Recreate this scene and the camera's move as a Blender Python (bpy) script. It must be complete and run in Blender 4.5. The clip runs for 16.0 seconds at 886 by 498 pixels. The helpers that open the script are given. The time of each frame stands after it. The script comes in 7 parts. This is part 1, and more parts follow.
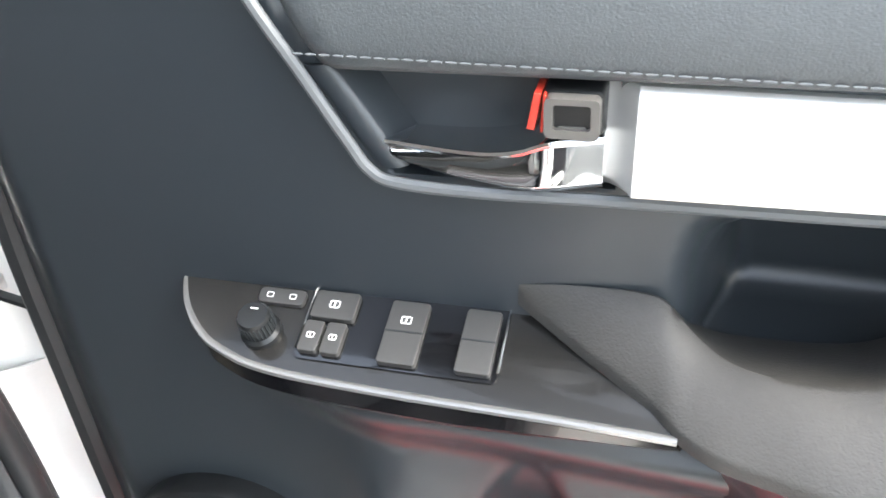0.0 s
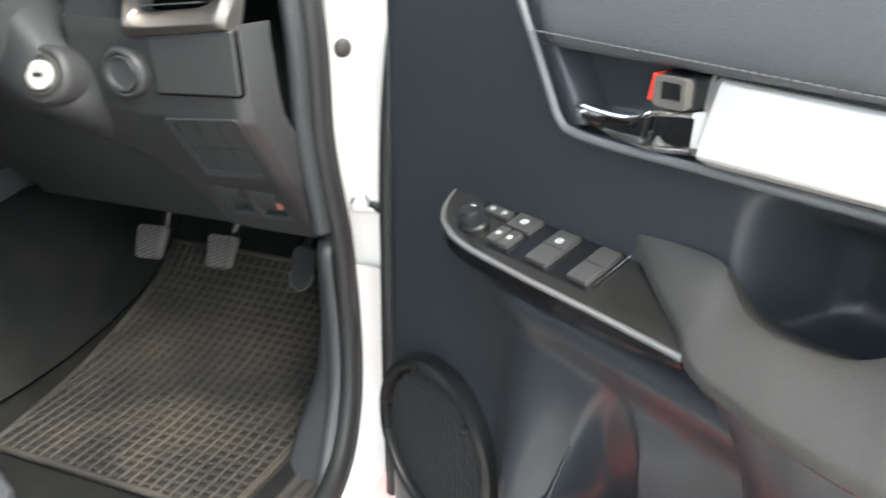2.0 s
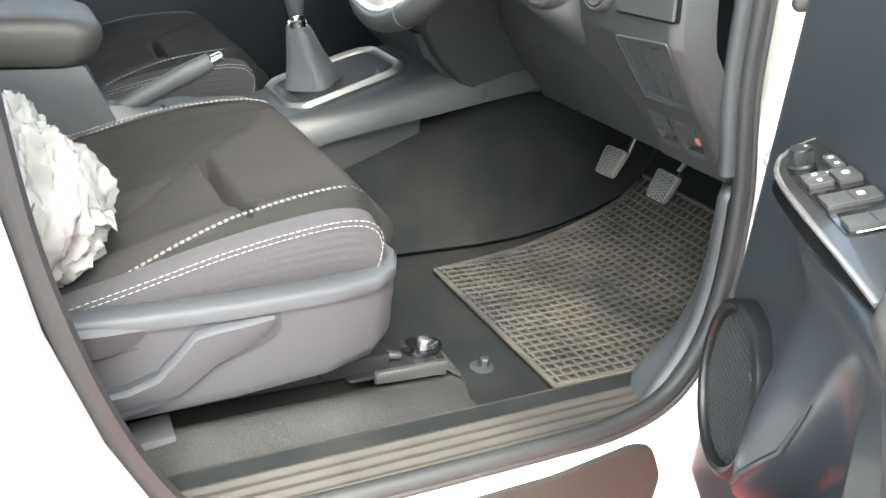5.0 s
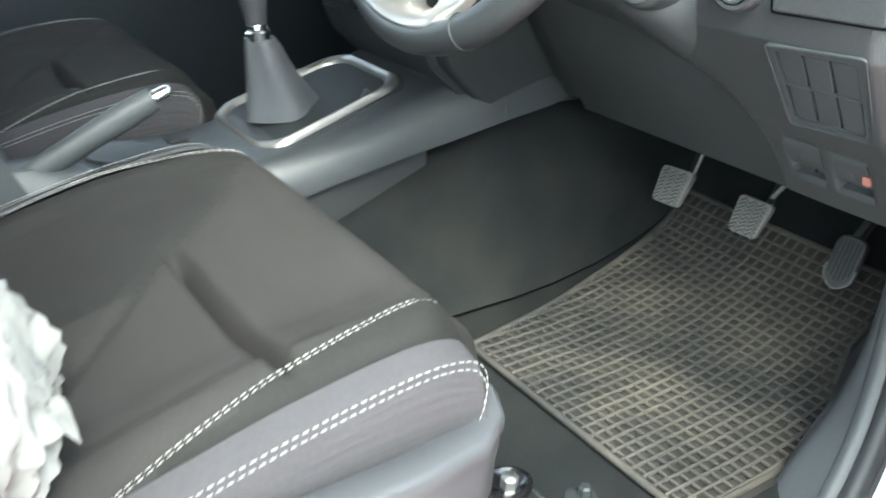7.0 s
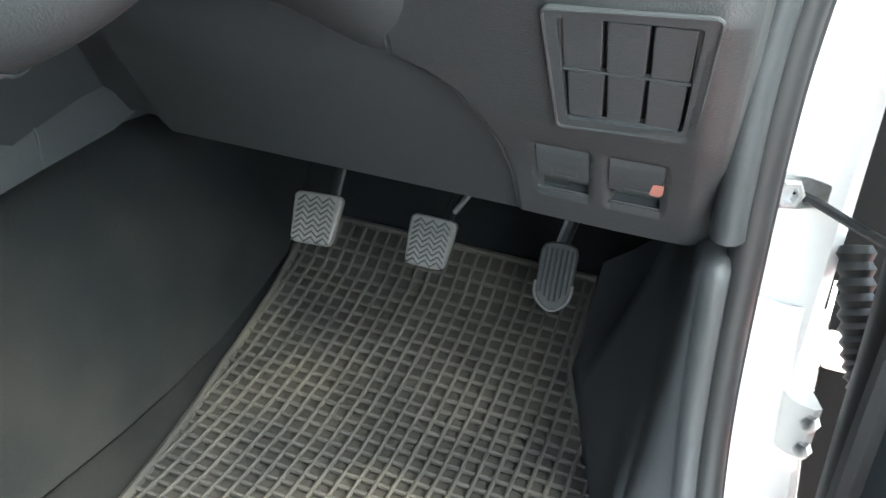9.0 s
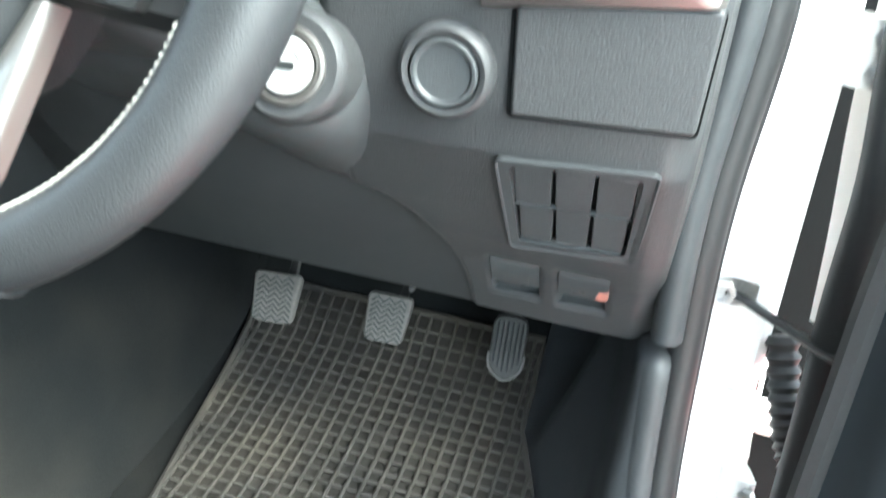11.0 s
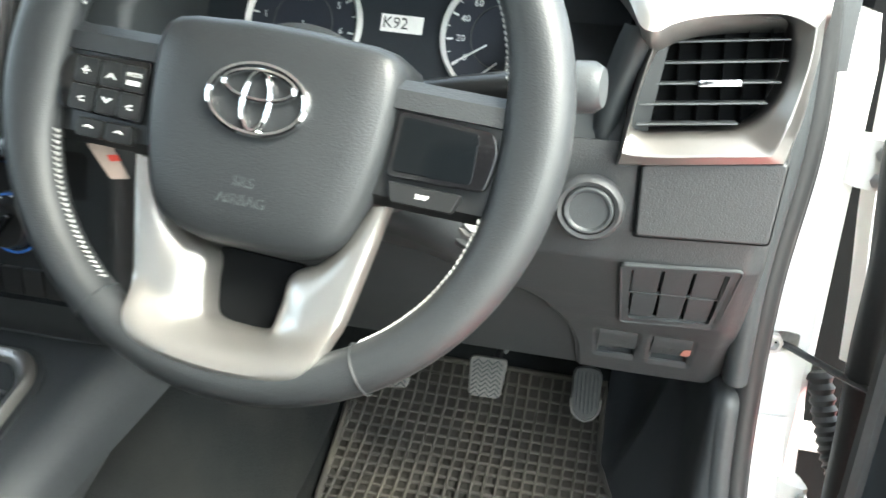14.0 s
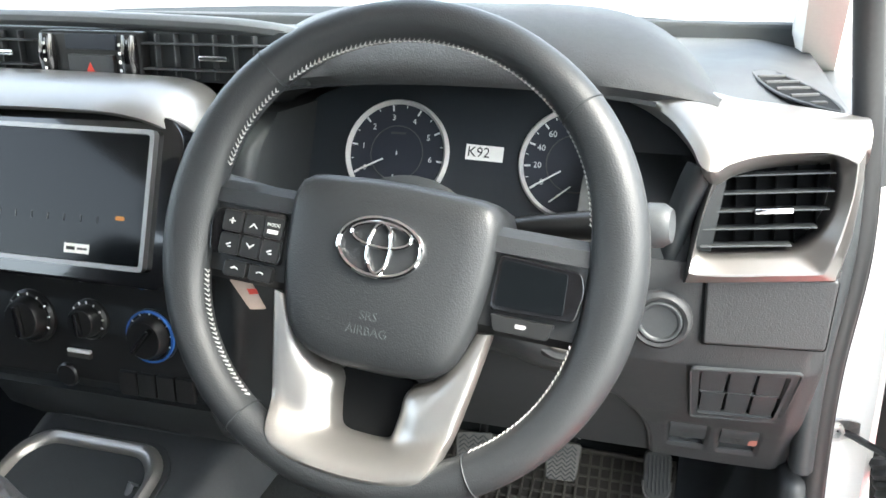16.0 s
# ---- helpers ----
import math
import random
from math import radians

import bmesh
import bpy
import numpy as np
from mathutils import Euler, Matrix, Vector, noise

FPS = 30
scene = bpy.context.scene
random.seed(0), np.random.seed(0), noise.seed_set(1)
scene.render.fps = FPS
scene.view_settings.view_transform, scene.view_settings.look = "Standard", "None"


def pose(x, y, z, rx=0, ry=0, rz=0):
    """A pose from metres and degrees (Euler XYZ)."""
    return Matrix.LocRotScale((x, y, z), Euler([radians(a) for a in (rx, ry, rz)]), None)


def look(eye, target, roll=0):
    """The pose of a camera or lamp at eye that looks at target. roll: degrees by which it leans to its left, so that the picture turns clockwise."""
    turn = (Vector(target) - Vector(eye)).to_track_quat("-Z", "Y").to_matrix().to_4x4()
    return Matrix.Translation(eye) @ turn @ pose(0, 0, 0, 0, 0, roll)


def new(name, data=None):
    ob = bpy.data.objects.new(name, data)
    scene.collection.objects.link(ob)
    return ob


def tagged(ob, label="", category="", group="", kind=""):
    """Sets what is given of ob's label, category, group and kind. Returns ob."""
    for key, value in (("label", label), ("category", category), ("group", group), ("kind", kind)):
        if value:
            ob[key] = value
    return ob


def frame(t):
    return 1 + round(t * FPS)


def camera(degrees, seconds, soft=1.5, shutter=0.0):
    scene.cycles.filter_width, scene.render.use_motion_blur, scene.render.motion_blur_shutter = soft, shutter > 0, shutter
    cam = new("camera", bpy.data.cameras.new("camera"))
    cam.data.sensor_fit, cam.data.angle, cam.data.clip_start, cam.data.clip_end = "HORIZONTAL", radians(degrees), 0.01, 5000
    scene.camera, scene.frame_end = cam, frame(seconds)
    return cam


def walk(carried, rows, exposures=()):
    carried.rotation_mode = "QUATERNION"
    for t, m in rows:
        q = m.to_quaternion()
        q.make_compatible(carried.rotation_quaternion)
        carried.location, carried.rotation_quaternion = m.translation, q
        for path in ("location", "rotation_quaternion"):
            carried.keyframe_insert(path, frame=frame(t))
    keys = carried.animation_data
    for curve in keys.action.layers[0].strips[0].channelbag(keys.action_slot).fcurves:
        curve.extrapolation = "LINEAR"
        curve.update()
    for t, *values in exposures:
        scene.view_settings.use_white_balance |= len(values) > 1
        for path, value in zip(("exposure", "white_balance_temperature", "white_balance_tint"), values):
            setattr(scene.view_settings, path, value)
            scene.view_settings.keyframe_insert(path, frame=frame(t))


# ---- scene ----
cam = camera(55.1, 16.0, shutter=0.5)
PATH = [
    (0, (1.001, -0.323, 1.424), (1.36, 1.298, 0.309), -4.4),
    (0.5, (1.021, -0.363, 1.416), (1.378, 1.334, 0.42), -3.7),
    (1, (1.085, -0.422, 1.415), (1.148, 1.386, 0.561), -4.3),
    (1.5, (1.158, -0.476, 1.389), (0.785, 1.326, 0.605), -2.5),
    (2, (1.199, -0.544, 1.369), (0.503, 1.172, 0.614), 0.4),
    (2.5, (1.229, -0.591, 1.357), (0.347, 1.034, 0.595), 1.7),
    (3, (1.297, -0.615, 1.351), (0.161, 0.847, 0.594), 2.0),
    (3.5, (1.375, -0.59, 1.348), (0.018, 0.67, 0.592), 3.6),
    (4, (1.432, -0.562, 1.342), (-0.077, 0.493, 0.561), 5.3),
    (4.2, (1.442, -0.552, 1.342), (-0.099, 0.447, 0.55), 5.7),
    (6.3, (1.286, -0.468, 1.294), (-0.343, 0.34, 0.46), 4.1),
    (6.5, (1.209, -0.472, 1.295), (-0.39, 0.379, 0.448), 3.6),
    (7, (1.039, -0.493, 1.301), (-0.417, 0.567, 0.43), 3.5),
    (7.5, (0.9, -0.455, 1.264), (-0.27, 0.92, 0.404), 5.7),
    (8, (0.807, -0.376, 1.239), (-0.113, 1.189, 0.401), 6.1),
    (8.5, (0.737, -0.306, 1.23), (0.015, 1.361, 0.393), 5.3),
    (8.7, (0.715, -0.288, 1.223), (0.063, 1.41, 0.39), 5.6),
    (10.8, (0.683, -0.284, 1.286), (0.235, 1.462, 0.420), 5.3),
    (11, (0.686, -0.295, 1.307), (0.230, 1.468, 0.481), 5.9),
    (11.5, (0.691, -0.309, 1.346), (0.225, 1.487, 0.599), 5.7),
    (12, (0.687, -0.310, 1.355), (0.242, 1.496, 0.620), 5.4),
    (12.5, (0.684, -0.312, 1.353), (0.250, 1.502, 0.631), 5.5),
    (13, (0.666, -0.326, 1.369), (0.259, 1.497, 0.654), 4.2),
    (13.5, (0.617, -0.390, 1.395), (0.232, 1.429, 0.659), 2.7),
    (14, (0.592, -0.484, 1.412), (0.183, 1.329, 0.674), 2.7),
    (14.5, (0.579, -0.544, 1.446), (0.098, 1.256, 0.718), 1.2),
    (15, (0.577, -0.552, 1.462), (0.074, 1.259, 0.779), 0.8),
    (15.5, (0.578, -0.553, 1.475), (0.050, 1.268, 0.837), 0.4),
    (16, (0.576, -0.560, 1.486), (0.037, 1.267, 0.877), 0.2),
]
EXPOSURE = [(0, 3.0, 6500, 5), (0.5, 3.05, 6450, 4), (1, 2.6, 6700, 7), (1.5, 2.45, 6650, 6), (2, 2.65, 6600, 4), (2.5, 3.2, 6550, 2), (3, 3.5, 6600, 1), (4, 3.5, 6650, 2), (6.5, 3.4, 6250, 0),
            (7.5, 3.5, 6050, -9), (8.5, 3.4, 6150, -2), (11, 3.85, 6050, -4), (12.5, 3.35, 6500, 0), (14, 3.55, 6550, -2), (15, 3.5, 6550, -1), (15.5, 3.5, 6500, 1), (16, 3.35, 6550, 4)]
walk(cam, [(t, look(eye, target, roll)) for t, eye, target, roll in PATH], EXPOSURE)

# ---- light ----
world = bpy.data.worlds.new("sky")
scene.world = world
world.use_nodes = True
wn = world.node_tree.nodes
sky = wn.new("ShaderNodeTexSky")
sky.sky_type = "NISHITA"
sky.sun_disc = False
sky.sun_elevation, sky.sun_rotation = radians(50), radians(112)
sky.dust_density = 3.0
pale = wn.new("ShaderNodeHueSaturation")   # high thin cloud takes the blue out
pale.inputs["Saturation"].default_value = 0.55
world.node_tree.links.new(sky.outputs[0], pale.inputs["Color"])
world.node_tree.links.new(pale.outputs[0], wn["Background"].inputs[0])
wn["Background"].inputs[1].default_value = 0.17
sun_data = bpy.data.lights.new("sun", "SUN")
sun_data.energy, sun_data.angle, sun_data.color = 1.1, radians(35), (1.0, 0.95, 0.88)
sun = new("sun", sun_data)
sun.matrix_world = look((3.3, -1.3, 4.2), (0, 0, 0))


# ---- materials ----
def material(name, colour, rough=0.5, metal=0.0, vary=0.25, size=40.0, bump=0.0, bump_size=400.0, cells=False, coat=0.0,
             dust=None, dust_amount=0.0, dust_size=6.0, sheen=0.0, weave=0.0, spec=0.5):
    m = bpy.data.materials.new(name)
    m.use_nodes = True
    n, l = m.node_tree.nodes, m.node_tree.links
    b = n["Principled BSDF"]
    tc = n.new("ShaderNodeTexCoord")

    def noise_at(scale, detail=4.0):
        t = n.new("ShaderNodeTexNoise")
        t.inputs["Scale"].default_value, t.inputs["Detail"].default_value = scale, detail
        l.new(tc.outputs["Object"], t.inputs["Vector"])
        return t

    fine, broad = noise_at(size * 6), noise_at(size / 6)
    add = n.new("ShaderNodeMath")
    add.operation = "ADD"
    l.new(fine.outputs["Fac"], add.inputs[0]), l.new(broad.outputs["Fac"], add.inputs[1])
    ramp = n.new("ShaderNodeMapRange")
    ramp.inputs["From Min"].default_value, ramp.inputs["From Max"].default_value = 0.6, 1.4
    ramp.inputs["To Min"].default_value, ramp.inputs["To Max"].default_value = 1 - vary, 1 + vary
    l.new(add.outputs[0], ramp.inputs["Value"])
    mul = n.new("ShaderNodeVectorMath")
    mul.operation = "SCALE"
    mul.inputs[0].default_value = colour
    l.new(ramp.outputs[0], mul.inputs["Scale"])
    out = mul.outputs[0]
    if dust:
        d1 = noise_at(dust_size, 6)
        dr = n.new("ShaderNodeMapRange")
        dr.inputs["From Min"].default_value, dr.inputs["From Max"].default_value = 0.42, 0.68
        dr.inputs["To Max"].default_value = dust_amount
        l.new(d1.outputs["Fac"], dr.inputs["Value"])
        mix = n.new("ShaderNodeMix")
        mix.data_type = "RGBA"
        mix.inputs[7].default_value = (*dust, 1)
        l.new(dr.outputs[0], mix.inputs[0]), l.new(out, mix.inputs[6])
        out = mix.outputs[2]
    l.new(out, b.inputs["Base Color"])
    b.inputs["Metallic"].default_value = metal
    rr = n.new("ShaderNodeMapRange")
    rr.inputs["From Min"].default_value, rr.inputs["From Max"].default_value = 0.3, 0.7
    rr.inputs["To Min"].default_value, rr.inputs["To Max"].default_value = max(0.02, rough * 0.85), min(1, rough * 1.15)
    l.new(broad.outputs["Fac"], rr.inputs["Value"]), l.new(rr.outputs[0], b.inputs["Roughness"])
    b.inputs["Coat Weight"].default_value = coat
    b.inputs["Sheen Weight"].default_value = sheen
    b.inputs["Specular IOR Level"].default_value = spec
    if bump:
        if weave:
            w1, w2 = n.new("ShaderNodeTexWave"), n.new("ShaderNodeTexWave")
            w1.bands_direction, w2.bands_direction = "X", "Y"
            mx = n.new("ShaderNodeMath")
            mx.operation = "MAXIMUM"
            for w, k in ((w1, 0), (w2, 1)):
                w.inputs["Scale"].default_value, w.inputs["Distortion"].default_value = weave, 1.5
                l.new(tc.outputs["Object"], w.inputs["Vector"]), l.new(w.outputs["Fac"], mx.inputs[k])
            height = mx.outputs[0]
        elif cells:
            v = n.new("ShaderNodeTexVoronoi")
            v.feature = "SMOOTH_F1"
            v.inputs["Scale"].default_value = bump_size
            warp = noise_at(bump_size * 0.6, 2)
            vm = n.new("ShaderNodeVectorMath")
            vm.operation = "MULTIPLY_ADD"
            vm.inputs[1].default_value = (1.5 / bump_size,) * 3
            l.new(warp.outputs["Color"], vm.inputs[0]), l.new(tc.outputs["Object"], vm.inputs[2])
            l.new(vm.outputs[0], v.inputs["Vector"])
            height = v.outputs["Distance"]
        else:
            height = noise_at(bump_size, 3).outputs["Fac"]
        bp = n.new("ShaderNodeBump")
        bp.inputs["Strength"].default_value, bp.inputs["Distance"].default_value = bump, 0.3 / bump_size
        l.new(height, bp.inputs["Height"]), l.new(bp.outputs[0], b.inputs["Normal"])
    return m


PLASTIC = material("black_grained_plastic", (0.040, 0.044, 0.047), 0.5, bump=0.5, bump_size=900, cells=True, vary=0.14, spec=0.4)
LEATHER_PLASTIC = material("black_leather_grain_plastic", (0.036, 0.038, 0.040), 0.46, bump=0.8, bump_size=820, cells=True, vary=0.14, spec=0.42)
DOOR_PLASTIC = material("dark_door_plastic", (0.027, 0.032, 0.037), 0.30, bump=0.25, bump_size=1100, vary=0.0)
DOOR_PLASTIC.node_tree.links.remove(DOOR_PLASTIC.node_tree.nodes["Principled BSDF"].inputs["Roughness"].links[0])
DOOR_PLASTIC.node_tree.nodes["Principled BSDF"].inputs["Roughness"].default_value = 0.32
PAD = material("dark_padded_vinyl", (0.062, 0.067, 0.07), 0.46, bump=0.6, bump_size=950, cells=True, vary=0.1)
PAD_DASH = material("soft_dash_vinyl", (0.050, 0.052, 0.054), 0.6, bump=0.8, bump_size=800, cells=True, vary=0.12, spec=0.3)
COWL = material("dark_cowl_vinyl", (0.030, 0.032, 0.034), 0.55, bump=0.8, bump_size=800, cells=True, vary=0.12, spec=0.3)
CONSOLE = material("dark_console_plastic", (0.028, 0.031, 0.034), 0.46, bump=0.4, bump_size=900, cells=True, vary=0.14, spec=0.42)
KNEE = material("dark_knee_plastic", (0.028, 0.030, 0.032), 0.5, bump=0.4, bump_size=900, cells=True, vary=0.14, spec=0.4)
TRAY_GLOSS = material("dark_gloss_tray", (0.016, 0.015, 0.014), 0.2, coat=0.3, vary=0.12, spec=0.45)
RIM_LEATHER = material("dark_wheel_leather", (0.021, 0.023, 0.025), 0.46, bump=0.55, bump_size=950, cells=True, vary=0.1, spec=0.42)
ARM_VINYL = material("grey_brown_vinyl", (0.040, 0.0375, 0.0345), 0.5, bump=0.5, bump_size=700, cells=True, vary=0.1)
# Matt black parts, and fills that stand for the shade of hollows.
DARK = material("matt_black_and_hollow_shade", (0.014, 0.017, 0.019), 0.65, vary=0.15)
SCREEN = material("dark_screen_glass", (0.004, 0.005, 0.006), 0.09, vary=0.05, spec=0.2)
GLOSS = material("piano_black", (0.006, 0.006, 0.007), 0.1, coat=0.6, vary=0.05)
PEDAL_BLACK = material("dusty_black_pedal", (0.035, 0.035, 0.034), 0.6, bump=0.3, bump_size=800, vary=0.3, spec=0.4)
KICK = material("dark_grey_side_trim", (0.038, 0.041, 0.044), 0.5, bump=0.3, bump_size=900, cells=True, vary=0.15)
# Near-black without gloss: the shade of gaps and hollows put into colour.
GAP_SHADE = material("painted_gap_shade", (0.005, 0.0055, 0.006), 0.8, vary=0.1, spec=0.08)
LOCK_GREY = material("satin_lock_grey", (0.105, 0.098, 0.090), 0.38, vary=0.08)
GUARD = material("brown_black_guard_plastic", (0.03, 0.028, 0.026), 0.7, bump=0.4, bump_size=600, vary=0.25, spec=0.15)
SEMI = material("satin_black", (0.013, 0.0135, 0.014), 0.3, vary=0.1, spec=0.35)
BUTTON = material("grey_switch_plastic", (0.048, 0.046, 0.044), 0.42, bump=0.2, bump_size=1500, vary=0.08)
SILVER = material("silver_paint", (0.66, 0.65, 0.63), 0.34, metal=0.6, vary=0.03, size=12)
SATIN = material("satin_silver_trim", (0.24, 0.228, 0.22), 0.34, metal=0.9, vary=0.03, size=20)
SPOKE = material("satin_wheel_silver", (0.36, 0.35, 0.335), 0.34, metal=0.85, vary=0.03, size=20)
BAND = material("bright_satin_band", (0.29, 0.28, 0.268), 0.36, metal=0.85, vary=0.03, size=20)
AIRBAG = material("dark_airbag_cover", (0.020, 0.022, 0.024), 0.44, bump=0.6, bump_size=900, cells=True, vary=0.1, spec=0.4)
CHROME = material("chrome", (0.82, 0.83, 0.84), 0.06, metal=1.0, vary=0.02)
BRIGHT = material("bright_alloy", (0.75, 0.75, 0.74), 0.35, metal=0.35, vary=0.03)
TRIM_GREY = material("matt_grey_trim", (0.10, 0.105, 0.11), 0.55, metal=0.0, vary=0.05)
STEEL = material("zinc_plated_steel", (0.62, 0.62, 0.62), 0.35, metal=1.0, vary=0.2)
FABRIC = material("dark_seat_cloth", (0.026, 0.0245, 0.024), 0.9, bump=0.5, weave=330, vary=0.16, size=60, sheen=0.0, spec=0.12)
FABRIC_SIDE = material("grey_side_cloth", (0.044, 0.042, 0.046), 0.85, bump=0.5, weave=420, vary=0.12, sheen=0.0, spec=0.15)
FABRIC_BAND = material("ribbed_band_cloth", (0.021, 0.0205, 0.020), 0.9, bump=1.0, weave=190, vary=0.14, sheen=0.0, spec=0.12)
THREAD = material("white_thread", (0.27, 0.265, 0.255), 0.8, vary=0.1)
PALE_THREAD = material("pale_thread", (0.36, 0.36, 0.35), 0.7, vary=0.1)
GREY_THREAD = material("grey_thread", (0.105, 0.112, 0.118), 0.8, vary=0.1)
CARPET = material("charcoal_carpet", (0.0095, 0.0108, 0.0115), 1.0, bump=1.0, bump_size=420, vary=0.28, size=110, spec=0.08,
                  dust=(0.030, 0.028, 0.025), dust_amount=0.3, dust_size=9)
# Paler copy of the carpet, with the fall of light in its colour.
LIT_CARPET = material("lit_grey_carpet", (0.027, 0.027, 0.0275), 1.0, bump=1.0, bump_size=350, vary=0.5, size=60, spec=0.1)
RUBBER = material("dusty_rubber", (0.032, 0.031, 0.03), 0.8, spec=0.3, bump=0.4, bump_size=900, vary=0.25,
                  dust=(0.105, 0.092, 0.072), dust_amount=0.55, dust_size=6.5)
MAT_BASE = material("dark_rubber_base", (0.02, 0.019, 0.018), 0.9, vary=0.3, spec=0.3, dust=(0.06, 0.053, 0.042), dust_amount=0.5, dust_size=6.5)
SEAL = material("black_rubber_seal", (0.02, 0.021, 0.022), 0.55, vary=0.15)
SCUFF = material("scuffed_sill_plastic", (0.036, 0.033, 0.030), 0.5, bump=0.3, bump_size=500, vary=0.25,
                 dust=(0.085, 0.072, 0.058), dust_amount=0.28, dust_size=12)
PEDAL = material("worn_grey_rubber", (0.09, 0.087, 0.082), 0.75, bump=0.4, bump_size=800, vary=0.25)
WHITE = material("white_car_paint", (0.8, 0.79, 0.76), 0.22, coat=0.8, vary=0.02)
# Darker seat plastic: soft shade round the levers put into the colour.
SEAT_SHADE = material("lever_shade_plastic", (0.028, 0.030, 0.036), 0.6, vary=0.1, spec=0.2)
SEAT_PLASTIC = material("blue_grey_seat_plastic", (0.041, 0.043, 0.048), 0.58, bump=0.25, bump_size=900, vary=0.06, spec=0.3)
TRIM_LIGHT = material("pale_pillar_trim", (0.62, 0.6, 0.56), 0.7, bump=0.2, bump_size=900, vary=0.05)
HEADLINER = material("pale_headliner", (0.55, 0.54, 0.51), 0.95, bump=0.4, bump_size=700, vary=0.06)
DULL_RED = material("faded_red_tag", (0.36, 0.15, 0.12), 0.5, vary=0.08)
RED = material("red_plastic", (0.62, 0.05, 0.03), 0.4, vary=0.08)
PRINT = material("white_print", (0.75, 0.75, 0.73), 0.6, vary=0.03)
LABEL = material("white_label_paper", (0.78, 0.77, 0.74), 0.7, vary=0.04)
TAG_PAPER = material("tan_tag_card", (0.42, 0.33, 0.28), 0.6, vary=0.06)
INK = material("black_ink", (0.012, 0.012, 0.013), 0.7, vary=0.05)
SMOKED = material("smoked_gloss_trim", (0.2, 0.195, 0.19), 0.18, metal=0.5, coat=0.5, vary=0.04)
BLUE = material("blue_ring", (0.03, 0.12, 0.4), 0.4, vary=0.05)
ORANGE = material("orange_print", (0.6, 0.22, 0.03), 0.5, vary=0.05)
DIAL = material("dark_dial_face", (0.012, 0.016, 0.026), 0.5, vary=0.1)
DIAL_PANEL = material("dark_cluster_face", (0.014, 0.018, 0.023), 0.35, vary=0.08)
CONCRETE = material("pale_concrete", (0.46, 0.45, 0.43), 0.85, vary=0.12, size=4, bump=0.3, bump_size=60,
                    dust=(0.34, 0.33, 0.31), dust_amount=0.5, dust_size=0.8)
RED_PAINT = material("red_floor_paint", (0.40, 0.062, 0.058), 0.55, vary=0.12, size=8)


def clear(name, tint, rough, ior=1.45):
    m = bpy.data.materials.new(name)
    m.use_nodes = True
    b = m.node_tree.nodes["Principled BSDF"]
    b.inputs["Base Color"].default_value = (*tint, 1)
    b.inputs["Roughness"].default_value, b.inputs["IOR"].default_value = rough, ior
    b.inputs["Transmission Weight"].default_value = 1.0
    return m


GLASS = clear("windscreen_glass", (0.95, 0.98, 0.97), 0.0, 1.05)
FILM = material("crumpled_clear_film", (0.40, 0.395, 0.375), 0.16, vary=0.12, size=15, bump=0.25, bump_size=70)
FILM.node_tree.nodes["Principled BSDF"].inputs["Transmission Weight"].default_value = 0.5
FILM.node_tree.nodes["Principled BSDF"].inputs["IOR"].default_value = 1.2


# ---- mesh helpers ----
ORIGIN = {}
Z = Vector((0, 0, 1))


def thing(name, at, label, category, group="", kind=""):
    ob = new(name)
    ob.empty_display_size = 0.05
    ob.location = at
    ORIGIN[ob] = Vector(at)
    return tagged(ob, label, category, group, kind)


def part(name, bm, mat, parent=None, label="", sharp=38):
    """One mesh object from a bmesh in world metres, under a thing or a part."""
    me = bpy.data.meshes.new(name)
    bmesh.ops.recalc_face_normals(bm, faces=bm.faces)
    bm.to_mesh(me)
    bm.free()
    o = ORIGIN.get(parent, Vector((0, 0, 0)))
    me.transform(Matrix.Translation(-o))
    me.shade_smooth()
    me.set_sharp_from_angle(angle=radians(sharp))
    me.materials.append(mat)
    ob = new(name, me)
    wn_ = ob.modifiers.new("even_normals", "WEIGHTED_NORMAL")
    wn_.keep_sharp = True
    if parent:
        ob.parent = parent
    ORIGIN[ob] = o
    if label:
        ob["label"] = label
    return ob


def axes(at, x, y):
    """A frame at a place with the given x and (about) y ways."""
    x = Vector(x).normalized()
    z = x.cross(Vector(y)).normalized()
    y = z.cross(x)
    m = Matrix((x, y, z)).transposed().to_4x4()
    m.translation = at
    return m


def spline(points, n=6, closed=False):
    """A smooth line through the points."""
    p = [Vector(q) for q in points]
    k, out = len(p), []
    for i in range(k if closed else k - 1):
        a, b, c, d = (p[(i + j) % k] if closed else p[min(max(i + j, 0), k - 1)] for j in (-1, 0, 1, 2))
        for s in range(n):
            t = s / n
            out.append(0.5 * (2 * b + (c - a) * t + (2 * a - 5 * b + 4 * c - d) * t * t + (3 * b - a - 3 * c + d) * t ** 3))
    return out if closed else out + [p[-1]]


def rrect(cx, cy, w, h, r, n=5):
    out = []
    for sx, sy, a0 in ((1, 1, 0), (-1, 1, 90), (-1, -1, 180), (1, -1, 270)):
        for i in range(n + 1):
            a = radians(a0 + 90 * i / n)
            out.append((cx + sx * (w / 2 - r) + r * math.cos(a), cy + sy * (h / 2 - r) + r * math.sin(a)))
    return out


